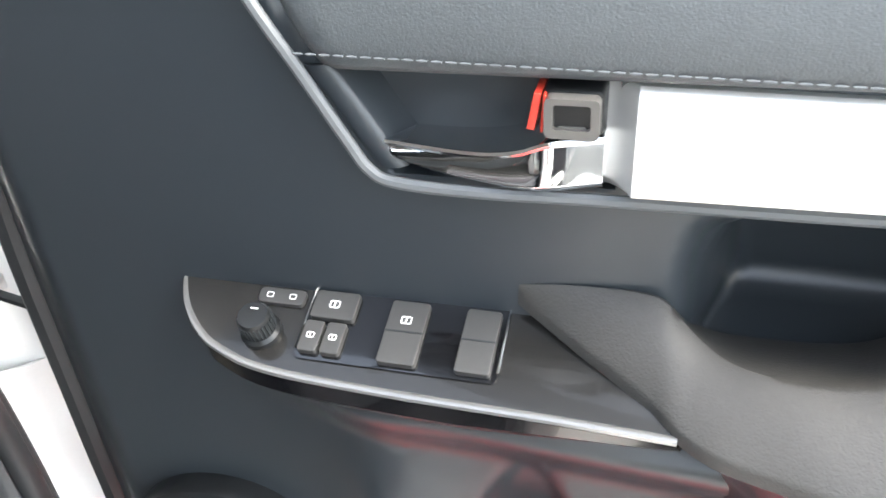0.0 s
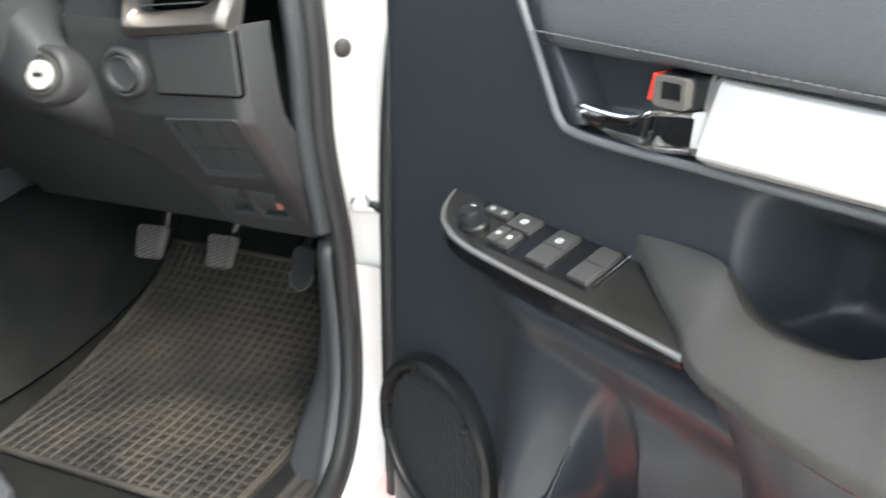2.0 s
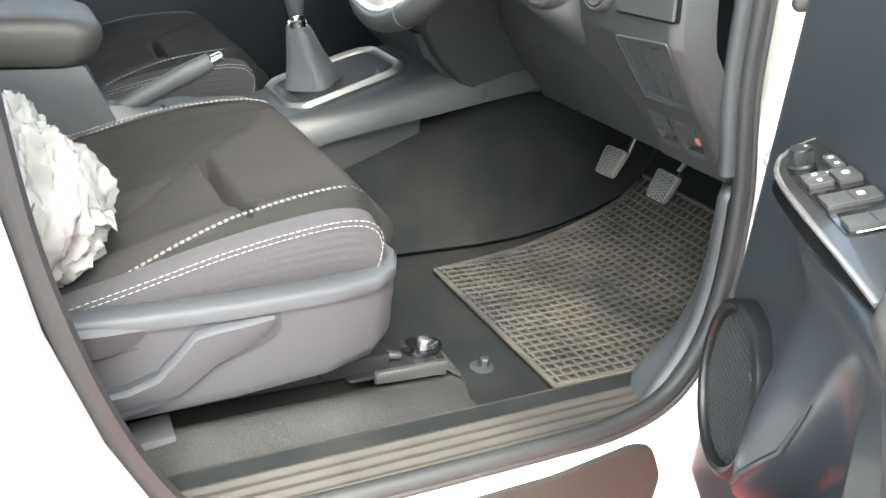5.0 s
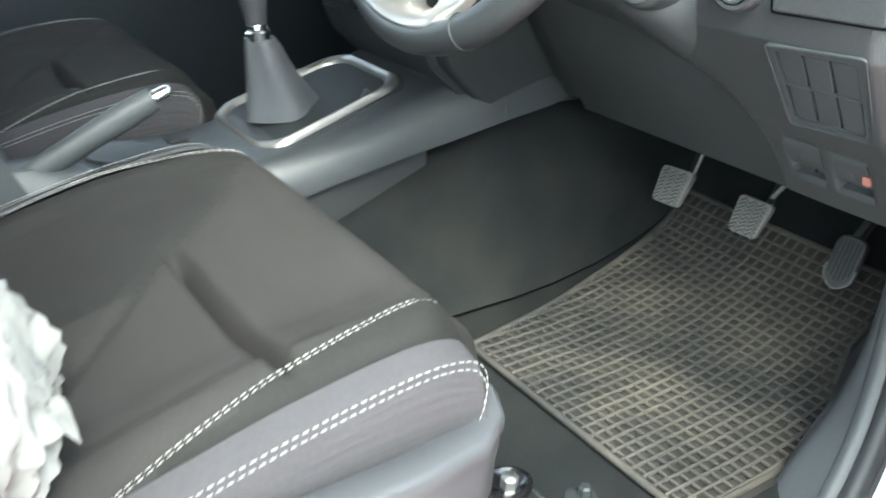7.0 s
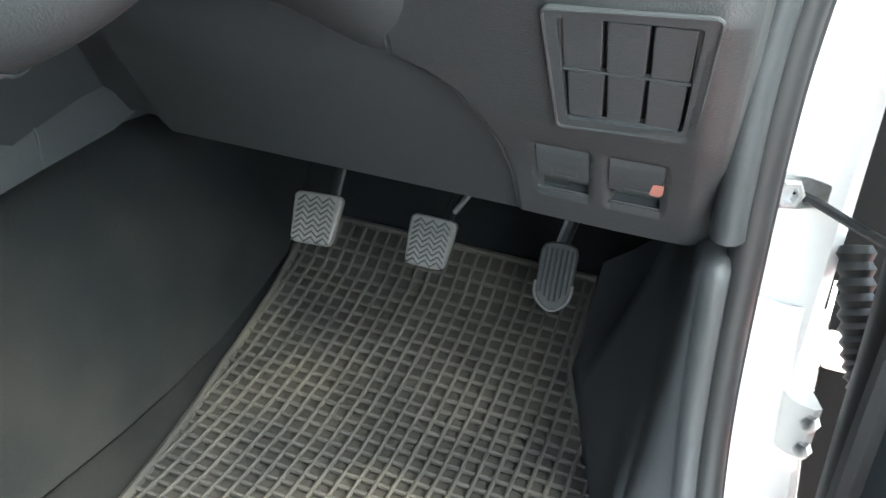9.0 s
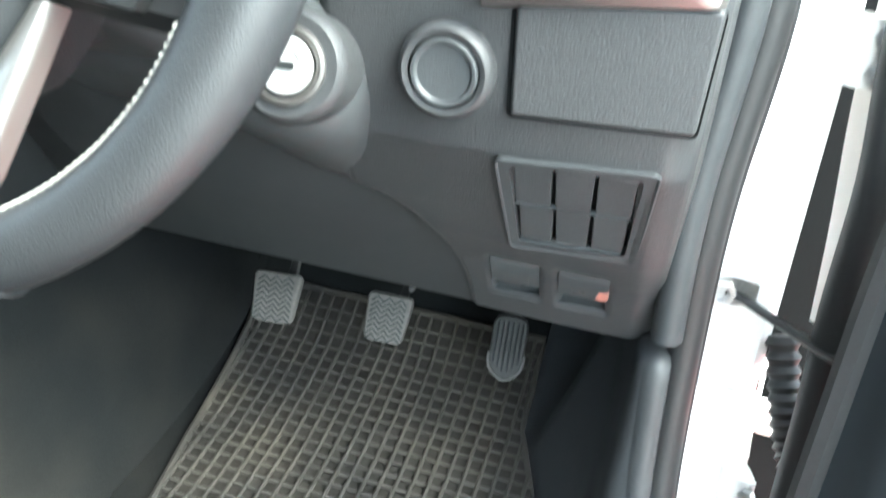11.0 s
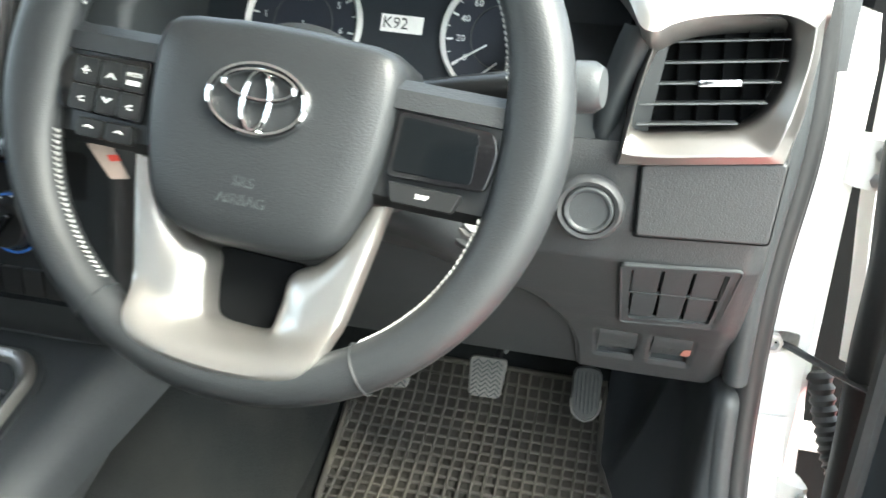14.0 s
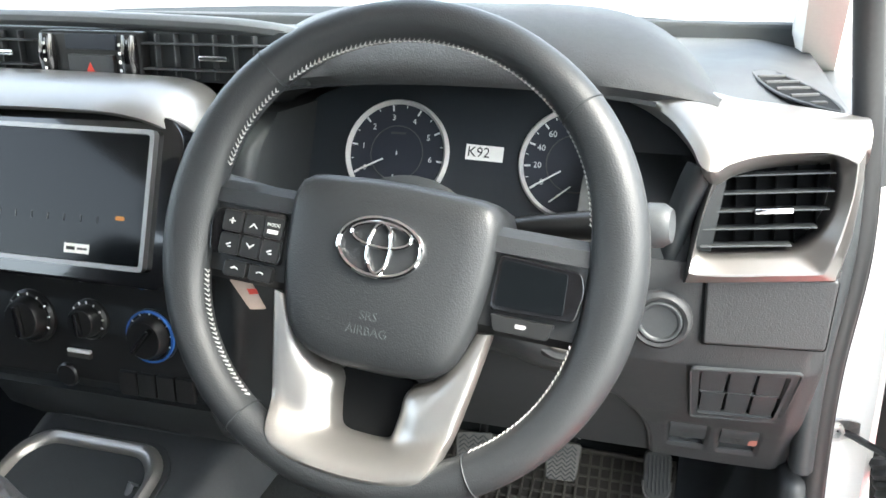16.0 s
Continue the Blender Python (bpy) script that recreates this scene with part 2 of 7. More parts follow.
def rounded(outline, r, n=4):
    """A polygon with its corners rounded."""
    p = [Vector(q) for q in outline]
    out = []
    for i, b in enumerate(p):
        a, c = p[i - 1], p[(i + 1) % len(p)]
        da, dc = a - b, c - b
        k = min(r, da.length * 0.45, dc.length * 0.45)
        s, e = b + da.normalized() * k, b + dc.normalized() * k
        for j in range(n + 1):
            t = j / n
            out.append((1 - t) ** 2 * s + 2 * t * (1 - t) * b + t * t * e)
    return out


def plate(outline, h0, h1, m=None, bevel=0.0, seg=2, bm=None):
    """A flat outline in the frame m, raised from h0 to h1."""
    bm = bm or bmesh.new()
    m = m or Matrix()
    vs = [bm.verts.new(m @ Vector((q[0], q[1], h0))) for q in outline]
    f = bm.faces.new(vs)
    r = bmesh.ops.extrude_face_region(bm, geom=[f])
    top = [v for v in r["geom"] if isinstance(v, bmesh.types.BMVert)]
    shift = m.to_3x3() @ Vector((0, 0, h1 - h0))
    bmesh.ops.translate(bm, verts=top, vec=shift)
    if bevel:
        tops = set(top)
        edges = [e for e in bm.edges if e.verts[0] in tops and e.verts[1] in tops and len(e.link_faces) == 2]
        bmesh.ops.bevel(bm, geom=edges, offset=bevel, segments=seg, profile=0.5, affect="EDGES")
    return bm


def frame_plate(outer, inner, h0, h1, m=None, bm=None):
    """A flat ring between two outlines of one length."""
    bm = bm or bmesh.new()
    m = m or Matrix()
    k = len(outer)
    rings = [[bm.verts.new(m @ Vector((q[0], q[1], h))) for q in line] for line, h in ((outer, h0), (outer, h1), (inner, h1), (inner, h0))]
    for a in range(4):
        ra, rb = rings[a], rings[(a + 1) % 4]
        for i in range(k):
            bm.faces.new((ra[i], ra[(i + 1) % k], rb[(i + 1) % k], rb[i]))
    return bm


def box(c, s, bevel=0.003, seg=2, m=None, bm=None):
    bm = bm or bmesh.new()
    m = m or Matrix()
    r = bmesh.ops.create_cube(bm, size=1, matrix=m @ Matrix.Translation(c) @ Matrix.Diagonal((*s, 1)))
    if bevel:
        vs = set(r["verts"])
        edges = [e for e in bm.edges if e.verts[0] in vs]
        bmesh.ops.bevel(bm, geom=edges, offset=bevel, segments=seg, profile=0.5, affect="EDGES")
    return bm


def loft(rings, caps=True, closed=False, bm=None):
    """A skin over rings of one length; closed: the last ring joins the first."""
    bm = bm or bmesh.new()
    vs = [[bm.verts.new(p) for p in ring] for ring in rings]
    k = len(vs[0])
    for i in range(len(vs) if closed else len(vs) - 1):
        a, b = vs[i], vs[(i + 1) % len(vs)]
        for j in range(k):
            bm.faces.new((a[j], a[(j + 1) % k], b[(j + 1) % k], b[j]))
    if caps and not closed:
        bm.faces.new(vs[0][::-1]), bm.faces.new(vs[-1])
    return bm


def tube(path, r, n=8, closed=False, flat=1.0, up=None, bm=None):
    """A rod along a path; r is a number or one for each point."""
    p = [Vector(q) for q in path]
    k, rings = len(p), []
    side = None
    for i, q in enumerate(p):
        t = (p[(i + 1) % k] - p[i - 1]) if closed else (p[min(i + 1, k - 1)] - p[max(i - 1, 0)])
        t.normalize()
        ref = Vector(up) if up else (side or (Z if abs(t.z) < 0.9 else Vector((1, 0, 0))))
        s = (ref - t * ref.dot(t)).normalized()
        if not up:
            side = s
        b = t.cross(s)
        rad = r[i] if isinstance(r, (list, tuple)) else r
        rings.append([q + rad * (math.cos(a) * s * flat + math.sin(a) * b) for a in (2 * math.pi * j / n for j in range(n))])
    return loft(rings, True, closed, bm)


def lathe(profile, m, n=32, bm=None):
    """A turned body: (radius, height) along the frame's z."""
    rings = [[m @ Vector((max(r, 1e-5) * math.cos(a), max(r, 1e-5) * math.sin(a), h)) for a in (2 * math.pi * j / n for j in range(n))] for r, h in profile]
    return loft(rings, True, False, bm)


def sheet(rows, thick, bm=None):
    """A curved panel from rows of points, thickened along its normals."""
    bm = bm or bmesh.new()
    a, b = len(rows), len(rows[0])
    P = [[Vector(q) for q in row] for row in rows]
    top = [[bm.verts.new(q) for q in row] for row in P]
    low = []
    for i in range(a):
        line = []
        for j in range(b):
            du = P[min(i + 1, a - 1)][j] - P[max(i - 1, 0)][j]
            dv = P[i][min(j + 1, b - 1)] - P[i][max(j - 1, 0)]
            line.append(bm.verts.new(P[i][j] - du.cross(dv).normalized() * thick))
        low.append(line)
    for g in (top, low):
        for i in range(a - 1):
            for j in range(b - 1):
                bm.faces.new((g[i][j], g[i + 1][j], g[i + 1][j + 1], g[i][j + 1]))
    rim = [(i, 0) for i in range(a)] + [(a - 1, j) for j in range(1, b)] + [(i, b - 1) for i in range(a - 2, -1, -1)] + [(0, j) for j in range(b - 2, 0, -1)]
    for s in range(len(rim)):
        (i, j), (k, l) = rim[s], rim[(s + 1) % len(rim)]
        bm.faces.new((top[i][j], top[k][l], low[k][l], low[i][j]))
    return bm


def lettering(words, size, m, thick=0.0003, align="CENTER"):
    """A bmesh of the words, lying in the frame m."""
    cu = bpy.data.curves.new("words", "FONT")
    cu.body, cu.size, cu.extrude, cu.align_x, cu.align_y = words, size, thick, align, "CENTER"
    cu.resolution_u = 2
    ob = bpy.data.objects.new("words", cu)
    scene.collection.objects.link(ob)
    me = bpy.data.meshes.new_from_object(ob.evaluated_get(bpy.context.evaluated_depsgraph_get()))
    bm = bmesh.new()
    bm.from_mesh(me)
    bm.transform(m)
    bpy.data.objects.remove(ob), bpy.data.curves.remove(cu), bpy.data.meshes.remove(me)
    return bm


def stitches(path, length, gap, r, bm=None, up=None):
    """A row of short threads along a path."""
    bm = bm or bmesh.new()
    p = [Vector(q) for q in path]
    walked, nxt, on = 0.0, 0.0, None
    dense = []
    for a, b in zip(p, p[1:]):
        k = max(1, int((b - a).length / 0.0008))
        dense += [a.lerp(b, i / k) for i in range(k)]
    step = 0.0
    for a, b in zip(dense, dense[1:]):
        d = (b - a).length
        if on is None and step >= gap:
            on, step = a, 0.0
        elif on is not None and step >= length:
            tube([on, (on + a) / 2, a], [r * 0.6, r, r * 0.6], 5, up=up, bm=bm)
            on, step = None, 0.0
        step += d
    return bm

# ---- ground ----
g = bmesh.new()
bmesh.ops.create_grid(g, x_segments=40, y_segments=40, size=400)
ground = tagged(part("ground", g, CONCRETE), "pale concrete ground under the parked pickup", "ground", kind="structure")
g = plate(rrect(1.55, 1.1, 2.4, 3.2, 0.05), 0.004, 0.008)
tagged(part("road_marking", g, RED_PAINT), "red painted parking bay on the pale concrete", "floor paint", kind="structure")

# ---- cab shell ----
cab = thing("pickup_cab", (0, 0.0, 0.0), "white pickup cab shell with charcoal carpet and black seals", "pickup")
# footwell: floor, toe board and tunnel as one carpet skin along the cab
def floor_z(y):
    if y < 0.22:
        return 0.700
    pts = [(0.22, 0.700), (0.30, 0.705), (0.385, 0.719), (0.46, 0.741), (0.52, 0.766), (0.57, 0.81), (0.61, 0.875), (0.65, 0.96), (0.70, 1.10)]
    for (y0, z0), (y1, z1) in zip(pts, pts[1:]):
        if y <= y1:
            return z0 + (z1 - z0) * (y - y0) / (y1 - y0)
    return 1.10


ys = [-1.0, -0.7, -0.4, -0.2, 0.0, 0.1, 0.2, 0.22, 0.26, 0.30, 0.34, 0.385, 0.42, 0.46, 0.49, 0.52, 0.545, 0.57, 0.59, 0.61, 0.65, 0.68]
rows = []
for y in ys:
    z = floor_z(y)
    k = max(0.0, min(1.0, (y - 0.0) / 0.32))
    top = 0.83 + 0.128 * k
    line = [(-0.685, y, z + 0.02), (-0.66, y, z), (-0.30, y, z), (-0.26, y, z + 0.03), (-0.125 - 0.03 * k, y, max(top, z + 0.02)), (0, y, max(top, z + 0.02)),
            (0.12 + 0.032 * k, y, max(top, z + 0.02)), (0.165 + 0.028 * k, y, z + 0.62 * max(0.02, top - z)), (0.20 + 0.022 * k, y, z + 0.25 * max(0.02, top - z)), (0.236, y, z + 0.014), (0.258, y, z), (0.66, y, z), (0.685, y, z + 0.012)]
    rows.append(spline(line, 4))
part("carpet", sheet(rows, -0.01), CARPET, cab, "dusty charcoal carpet over floor and tunnel")
# raised carpet beside the sill; its paler colour stands for light falling there
hump = []
for y, h in ((-0.90, 1.0), (-0.50, 1.0), (-0.25, 1.0), (-0.15, 0.9), (-0.09, 0.65), (-0.05, 0.35), (-0.02, 0.05)):
    hump.append([(x, y + 0.012 * noise.noise((x * 30, y * 9, 4.0)), 0.7005 + h * z + 0.003 * h * noise.noise((x * 40, y * 25, 1.0))) for x, z in ((0.585, 0.0), (0.60, 0.010), (0.615, 0.020), (0.632, 0.026), (0.65, 0.024), (0.664, 0.016), (0.674, 0.008))])
hump = [spline(r, 3) for r in hump]
hump = [list(r) for r in zip(*[spline(r, 4) for r in zip(*hump)])]
part("sill_carpet", sheet(hump, 0.004), LIT_CARPET, cab, "carpet beside the sill, painted lighter where light falls", sharp=80)
# scuff plate with its ribs
prof = [(0.672, 0.700), (0.676, 0.712), (0.69, 0.716)]
for i in range(4):
    x0 = 0.694 + 0.017 * i
    prof += [(x0, 0.7135), (x0 + 0.004, 0.7105), (x0 + 0.009, 0.7105), (x0 + 0.013, 0.7135)]
prof += [(0.766, 0.712), (0.77, 0.70), (0.77, 0.685), (0.672, 0.685)]
part("scuff_plate", loft([[(x, y, z - dz) for x, z in prof] for y, dz in ((-0.95, 0), (-0.4, 0), (0.0, 0), (0.235, 0.0))]), SCUFF, cab, "ribbed brown-black plastic sill plate, scuffed")
# kick panel at the foot of the hinge pillar, curving down to the sill
foot = spline([(0.765, 0.10, 0.700), (0.764, 0.135, 0.7055), (0.757, 0.205, 0.727), (0.745, 0.262, 0.785), (0.735, 0.288, 0.87), (0.728, 0.288, 0.985)], 6)
kick = []
for i, b in enumerate(foot):
    if i < 10:
        continue
    t = i / (len(foot) - 1)
    a = Vector((0.676 + 0.012 * t, 0.10 + 0.33 * t ** 0.8, 0.708 + 0.275 * t ** 2))
    fy = a.y + 0.02
    f = Vector((0.674 - 0.072 * max(0.0, min(1.0, (fy - 0.29) / 0.19)), fy, floor_z(fy) + 0.004))
    b = b + Vector((-0.012, -0.004, 0.0))
    sink = Vector((0, 0, -0.034 if i == 10 else -0.020 if i == 11 else -0.010 if i == 12 else -0.004 if i == 13 else 0.0))
    a.z, b.z = max(a.z, 0.7185), max(b.z, 0.7185)
    a, b, f = a + sink, b + sink, f + sink
    c = Vector((min(a.x + 0.014, b.x - 0.013), min(a.y, b.y + 0.008), b.z + 0.001))
    kick.append(spline([f, f.lerp(a, 0.5) + Vector((0.003, 0, 0)), a, a.lerp(c, 0.5), c, b + Vector((-0.011, -0.002, 0.002)), b + Vector((-0.005, -0.006, 0.003)), b + Vector((0.003, -0.003, 0.0))], 4))
for y in (0.47, 0.52, 0.58):
    f, a = Vector((0.602, y, floor_z(y) + 0.004)), Vector((0.688, y, 0.985))
    kick.append(spline([f, f.lerp(a, 0.5) + Vector((0.02, 0, -0.02)), a, a + Vector((0.003, 0, 0.001)), a + Vector((0.006, 0, 0.003)), a + Vector((0.010, 0, 0.004)), a + Vector((0.012, 0, 0.0045)), a + Vector((0.014, 0, 0.005))], 4))
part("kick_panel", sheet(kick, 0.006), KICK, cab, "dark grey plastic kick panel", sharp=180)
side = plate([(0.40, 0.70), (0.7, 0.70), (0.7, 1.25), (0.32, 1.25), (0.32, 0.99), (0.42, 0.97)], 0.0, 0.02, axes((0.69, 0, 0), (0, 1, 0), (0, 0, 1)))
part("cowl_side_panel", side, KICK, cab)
# door opening: inner weather strip along sill, hinge pillar and screen pillar
strip = spline([(0.764, -0.62, 0.708), (0.766, -0.3, 0.703), (0.767, 0.0, 0.702), (0.765, 0.12, 0.705), (0.757, 0.205, 0.727), (0.745, 0.262, 0.785), (0.735, 0.288, 0.87),
                (0.728, 0.288, 0.99), (0.723, 0.264, 1.12), (0.728, 0.246, 1.25), (0.719, 0.232, 1.36), (0.699, 0.2, 1.48), (0.665, 0.08, 1.66), (0.64, -0.08, 1.76)], 8)
part("weather_strip", tube(strip, 0.0125, 10), SEAL, cab, "black rubber door seal")
inner = [p + Vector((-0.014, -0.010, 0.003)) for p in strip[57:78]]
part("pillar_trim", tube(inner, 0.0142, 12, flat=0.85), PLASTIC, cab, "black plastic pillar edge trim")
lip = [p + Vector((0.011, 0.006, -0.006)) for p in strip]
part("seal_lip", tube(lip, 0.004, 6), SEAL, cab)
# white body: sill side, hinge pillar, screen pillar, centre pillar
def ribbon(line, offs, name, mat, label=""):
    rows_ = [[p + Vector(o(i / (len(line) - 1))) for o in offs] for i, p in enumerate(line)]
    return part(name, sheet(rows_, 0.004), mat, cab, label)


white_line = strip[:56]
def flare(t):
    """The flange is narrow along the sill and widens up the pillar."""
    s = max(0.0, min(1.0, (t - 0.45) / 0.3))
    return 0.33 + 0.67 * s * s * (3 - 2 * s)


ribbon(white_line, [lambda t: (0.0, 0.004, -0.012), lambda t: (0.012 * flare(t), 0.012, -0.014), lambda t: (0.035 * flare(t), 0.03 * t, -0.024), lambda t: (0.062 * flare(t), 0.052 * t, -0.03),
                    lambda t: (0.07 * flare(t), 0.075 * t, -0.05), lambda t: (0.074 * flare(t), 0.10 * t + 0.01, -0.11 + 0.08 * t)], "opening_flange", WHITE, "white painted door opening flange")
pil = [(0.722, 0.298), (0.742, 0.318), (0.765, 0.325), (0.784, 0.327), (0.792, 0.336), (0.79, 0.42), (0.70, 0.46), (0.705, 0.30)]
part("hinge_pillar", loft([[(x - 0.006 * (z - 1.0), y + 0.03 * (z > 1.3), z) for x, y in pil] for z in (0.66, 0.8, 1.0, 1.2, 1.30, 1.345)]), WHITE, cab, "white painted hinge pillar")
part("sill_outer", loft([[(0.760, y, 0.688), (0.776, y, 0.686), (0.784, y, 0.676), (0.788, y, 0.64), (0.788, y, 0.52), (0.76, y, 0.50)] for y in (-1.2, -0.5, 0.3, 0.46)]), WHITE, cab)
guard = plate(rounded([(-0.9, 0.668), (0.02, 0.676), (0.135, 0.692), (0.165, 0.682), (0.19, 0.63), (0.18, 0.53), (-0.9, 0.53)], 0.014), 0.0, 0.007, axes((0.7885, 0, 0), (0, 1, 0), (0, 0, 1)), 0.003)
part("sill_guard", guard, GUARD, cab, "black plastic guard on the sill side")
part("pillar_plug", lathe([(0.0, 0.004), (0.006, 0.004), (0.0095, 0.002), (0.011, 0.0)], axes((0.731, 0.3075, 1.218), (1, 1.0, 0), (0, 0, 1)), 20), BUTTON, cab, "grey rubber plug in the pillar")
cpil = [[(0.70, y0 - 0.16, z), (0.735, y0 - 0.035, z), (0.752, y0 - 0.004, z), (0.772, y0 + 0.004, z), (0.80, y0 - 0.005, z), (0.815, y0 - 0.04, z), (0.815, y0 - 0.2, z), (0.70, y0 - 0.2, z)]
        for z, y0 in ((0.66, -0.40), (0.74, -0.425), (0.84, -0.472), (0.96, -0.51), (1.1, -0.535), (1.4, -0.56), (1.75, -0.60))]
part("centre_pillar", loft(cpil), WHITE, cab, "white painted centre pillar")
cseal = spline([(0.757, -0.36, 0.712), (0.757, -0.405, 0.735), (0.756, -0.455, 0.83), (0.753, -0.496, 0.96), (0.75, -0.52, 1.1), (0.745, -0.545, 1.4), (0.72, -0.585, 1.75)], 8)
part("rear_weather_strip", tube(cseal, 0.012, 8), SEAL, cab, "grey-black rubber door seal")
part("striker_pad", plate(rrect(-0.565, 1.03, 0.05, 0.09, 0.015), 0.0, 0.006, axes((0.815, 0, 0), (0, 1, 0), (0, 0, 1)), 0.002), BUTTON, cab)
# roof, back wall, far side, bonnet: plain closing panels
roof = [[(x, y, 1.80 - 0.09 * (x / 0.66) ** 4 - (0.14 * max(0, (y + 0.1) / 0.35)) ** 1.0) for x in (-0.66, -0.55, -0.3, 0, 0.3, 0.55, 0.66)] for y in (-1.5, -1.0, -0.5, -0.1, 0.1)]
part("headliner", sheet(roof, 0.03), HEADLINER, cab)
part("back_wall", box((0, -1.42, 1.15), (1.5, 0.06, 1.0), 0.01), PLASTIC, cab)
part("far_side_panel", box((-0.76, -0.45, 1.02), (0.06, 2.0, 0.72), 0.01), DOOR_PLASTIC, cab)
part("far_pillar", loft([[(-0.72, y, z), (-0.66, y + 0.02, z), (-0.66, y - 0.08, z), (-0.72, y - 0.08, z)] for y, z in ((0.72, 1.40), (0.4, 1.57), (0.08, 1.74))]), TRIM_LIGHT, cab)
apil = [[(x - 0.1 * (0.8 - y), y + dy, z + dz) for x, dy, dz in ((0.772, 0, 0), (0.745, 0.05, 0.01), (0.715, 0.055, 0.005), (0.703, 0.01, -0.02), (0.712, -0.05, -0.035), (0.757, -0.05, -0.035))] for y, z in ((0.90, 1.33), (0.80, 1.385), (0.6, 1.50), (0.35, 1.63), (0.1, 1.74), (-0.1, 1.79))]
part("screen_pillar_trim", loft(apil), TRIM_LIGHT, cab, "pale grey screen pillar trim")
part("screen_pillar_foot", loft([[(0.70, 0.30, z), (0.715, 0.27, z), (0.76, 0.31, z), (0.775, 0.5, z), (0.75, 0.84, z), (0.70, 0.84, z)] for z in (1.30, 1.366)]), PLASTIC, cab)
glass = [[(x, 0.84 - 0.08 * (x / 0.7) ** 2 - 0.74 * t, 1.415 - 0.02 * (x / 0.7) ** 2 + 0.37 * t) for x in (-0.7, -0.45, -0.2, 0.0, 0.2, 0.45, 0.7)] for t in (0, 0.33, 0.66, 1)]
w = part("windscreen", sheet(glass, 0.005), GLASS, cab, "clear windscreen glass")
w.visible_shadow = False
band = [[(x, 0.855 - 0.08 * (x / 0.7) ** 2 + d, 1.405 - 0.02 * (x / 0.7) ** 2 + 0.5 * d) for x in (-0.72, -0.45, -0.2, 0.0, 0.2, 0.45, 0.72)] for d in (0.012, 0.05)]
part("screen_edge_band", sheet(band, 0.01), DARK, cab, "black band along the windscreen foot")
bonnet = [[(x, y, 1.33 - 0.12 * (x / 0.8) ** 4 - 0.1 * ((y - 0.95) / 0.9) ** 2 + 0.0) for x in (-0.8, -0.6, -0.3, 0, 0.3, 0.6, 0.8)] for y in (0.93, 1.2, 1.5, 1.85)]
part("bonnet", sheet(bonnet, 0.02), WHITE, cab, "white painted bonnet")
part("front_wing", loft([[(0.79, y, 1.22), (0.85, y, 1.16), (0.86, y, 0.9), (0.85, y, 0.5), (0.80, y, 0.5)] for y in (0.50, 0.9, 1.85)]), WHITE, cab)
plug = part("wiring_plug", box((0.832, 0.430, 0.868), (0.034, 0.022, 0.030), 0.004), LABEL, cab, "white plastic wiring plug")
for dz in (-0.008, 0.0, 0.008):
    part("plug_rib", box((0.832, 0.4185, 0.868 + dz), (0.030, 0.004, 0.003), 0.001), LABEL, plug)
# Added near-black sheet: blocks the view and stands for shade in the door gap.
part("gap_backing", loft([[(0.79, 0.46, z), (0.80, 0.445, z), (0.96, 0.465, z), (0.96, 0.49, z)] for z in (0.45, 0.9, 1.45)]), GAP_SHADE, cab)
part("bulkhead", box((0, 0.74, 1.1), (1.42, 0.04, 0.66), 0.01), DARK, cab)
# chassis rails and wheels that carry the cab
for sx in (1, -1):
    part("chassis_rail", loft([[(sx * 0.40, y, z), (sx * 0.48, y, z), (sx * 0.48, y, z + 0.16), (sx * 0.40, y, z + 0.16)] for y, z in ((-2.3, 0.50), (-1.2, 0.48), (0.6, 0.50), (1.75, 0.50))]), DARK, cab, "black chassis rail")
    for y in (1.32, -1.75):
        WH = axes((sx * 0.62, y, 0.385), (0, 1, 0), (0, 0, sx))
        wheel_ = part("road_wheel", lathe([(0.02, 0.02), (0.09, 0.03), (0.16, 0.05), (0.20, 0.10), (0.215, 0.12), (0.215, -0.11), (0.12, -0.05), (0.02, -0.05)], WH, 32), BRIGHT, cab, "alloy road wheel")
        part("tyre", lathe([(0.215, 0.12), (0.30, 0.132), (0.36, 0.125), (0.380, 0.10), (0.385, 0.0), (0.380, -0.10), (0.36, -0.125), (0.30, -0.13), (0.215, -0.11)], WH, 40), SEAL, wheel_, "black rubber tyre")
    part("cross_member", box((sx * 0.22, 0.2, 0.60), (0.42, 0.10, 0.10), 0.01), DARK, cab)

# ---- open driver's door ----
DU, DN = Vector((0.866025, -0.5, 0)), Vector((-0.5, -0.866025, 0))
DOOR = Matrix((DU, Z, DN)).transposed().to_4x4()   # local: along the door, up, towards the cab


def step(a, b, x):
    t = max(0.0, min(1.0, (x - a) / (b - a)))
    return t * t * (3 - 2 * t)


def D(u, z, d):
    return DOOR @ Vector((u, z, d))


def edge_u(z):
    """Where the trim line runs, by height."""
    return 0.887 - 0.62 * (z - 1.221) + 0.15 * max(0, z - 1.30)


def line_at(pts, z):
    for (z0, u0), (z1, u1) in zip(pts, pts[1:]):
        if z <= z1:
            return u0 + (u1 - u0) * (z - z0) / (z1 - z0)
    return pts[-1][1]


SLOT_L = ((0.83, 0.868), (0.86, 0.885), (0.91, 0.912), (0.967, 0.925), (0.994, 0.932), (1.01, 0.938), (1.035, 0.952))
SLOT_R = ((0.83, 1.005), (0.88, 0.994), (0.93, 0.988), (0.97, 0.987), (1.004, 0.987), (1.024, 0.980), (1.035, 0.970))


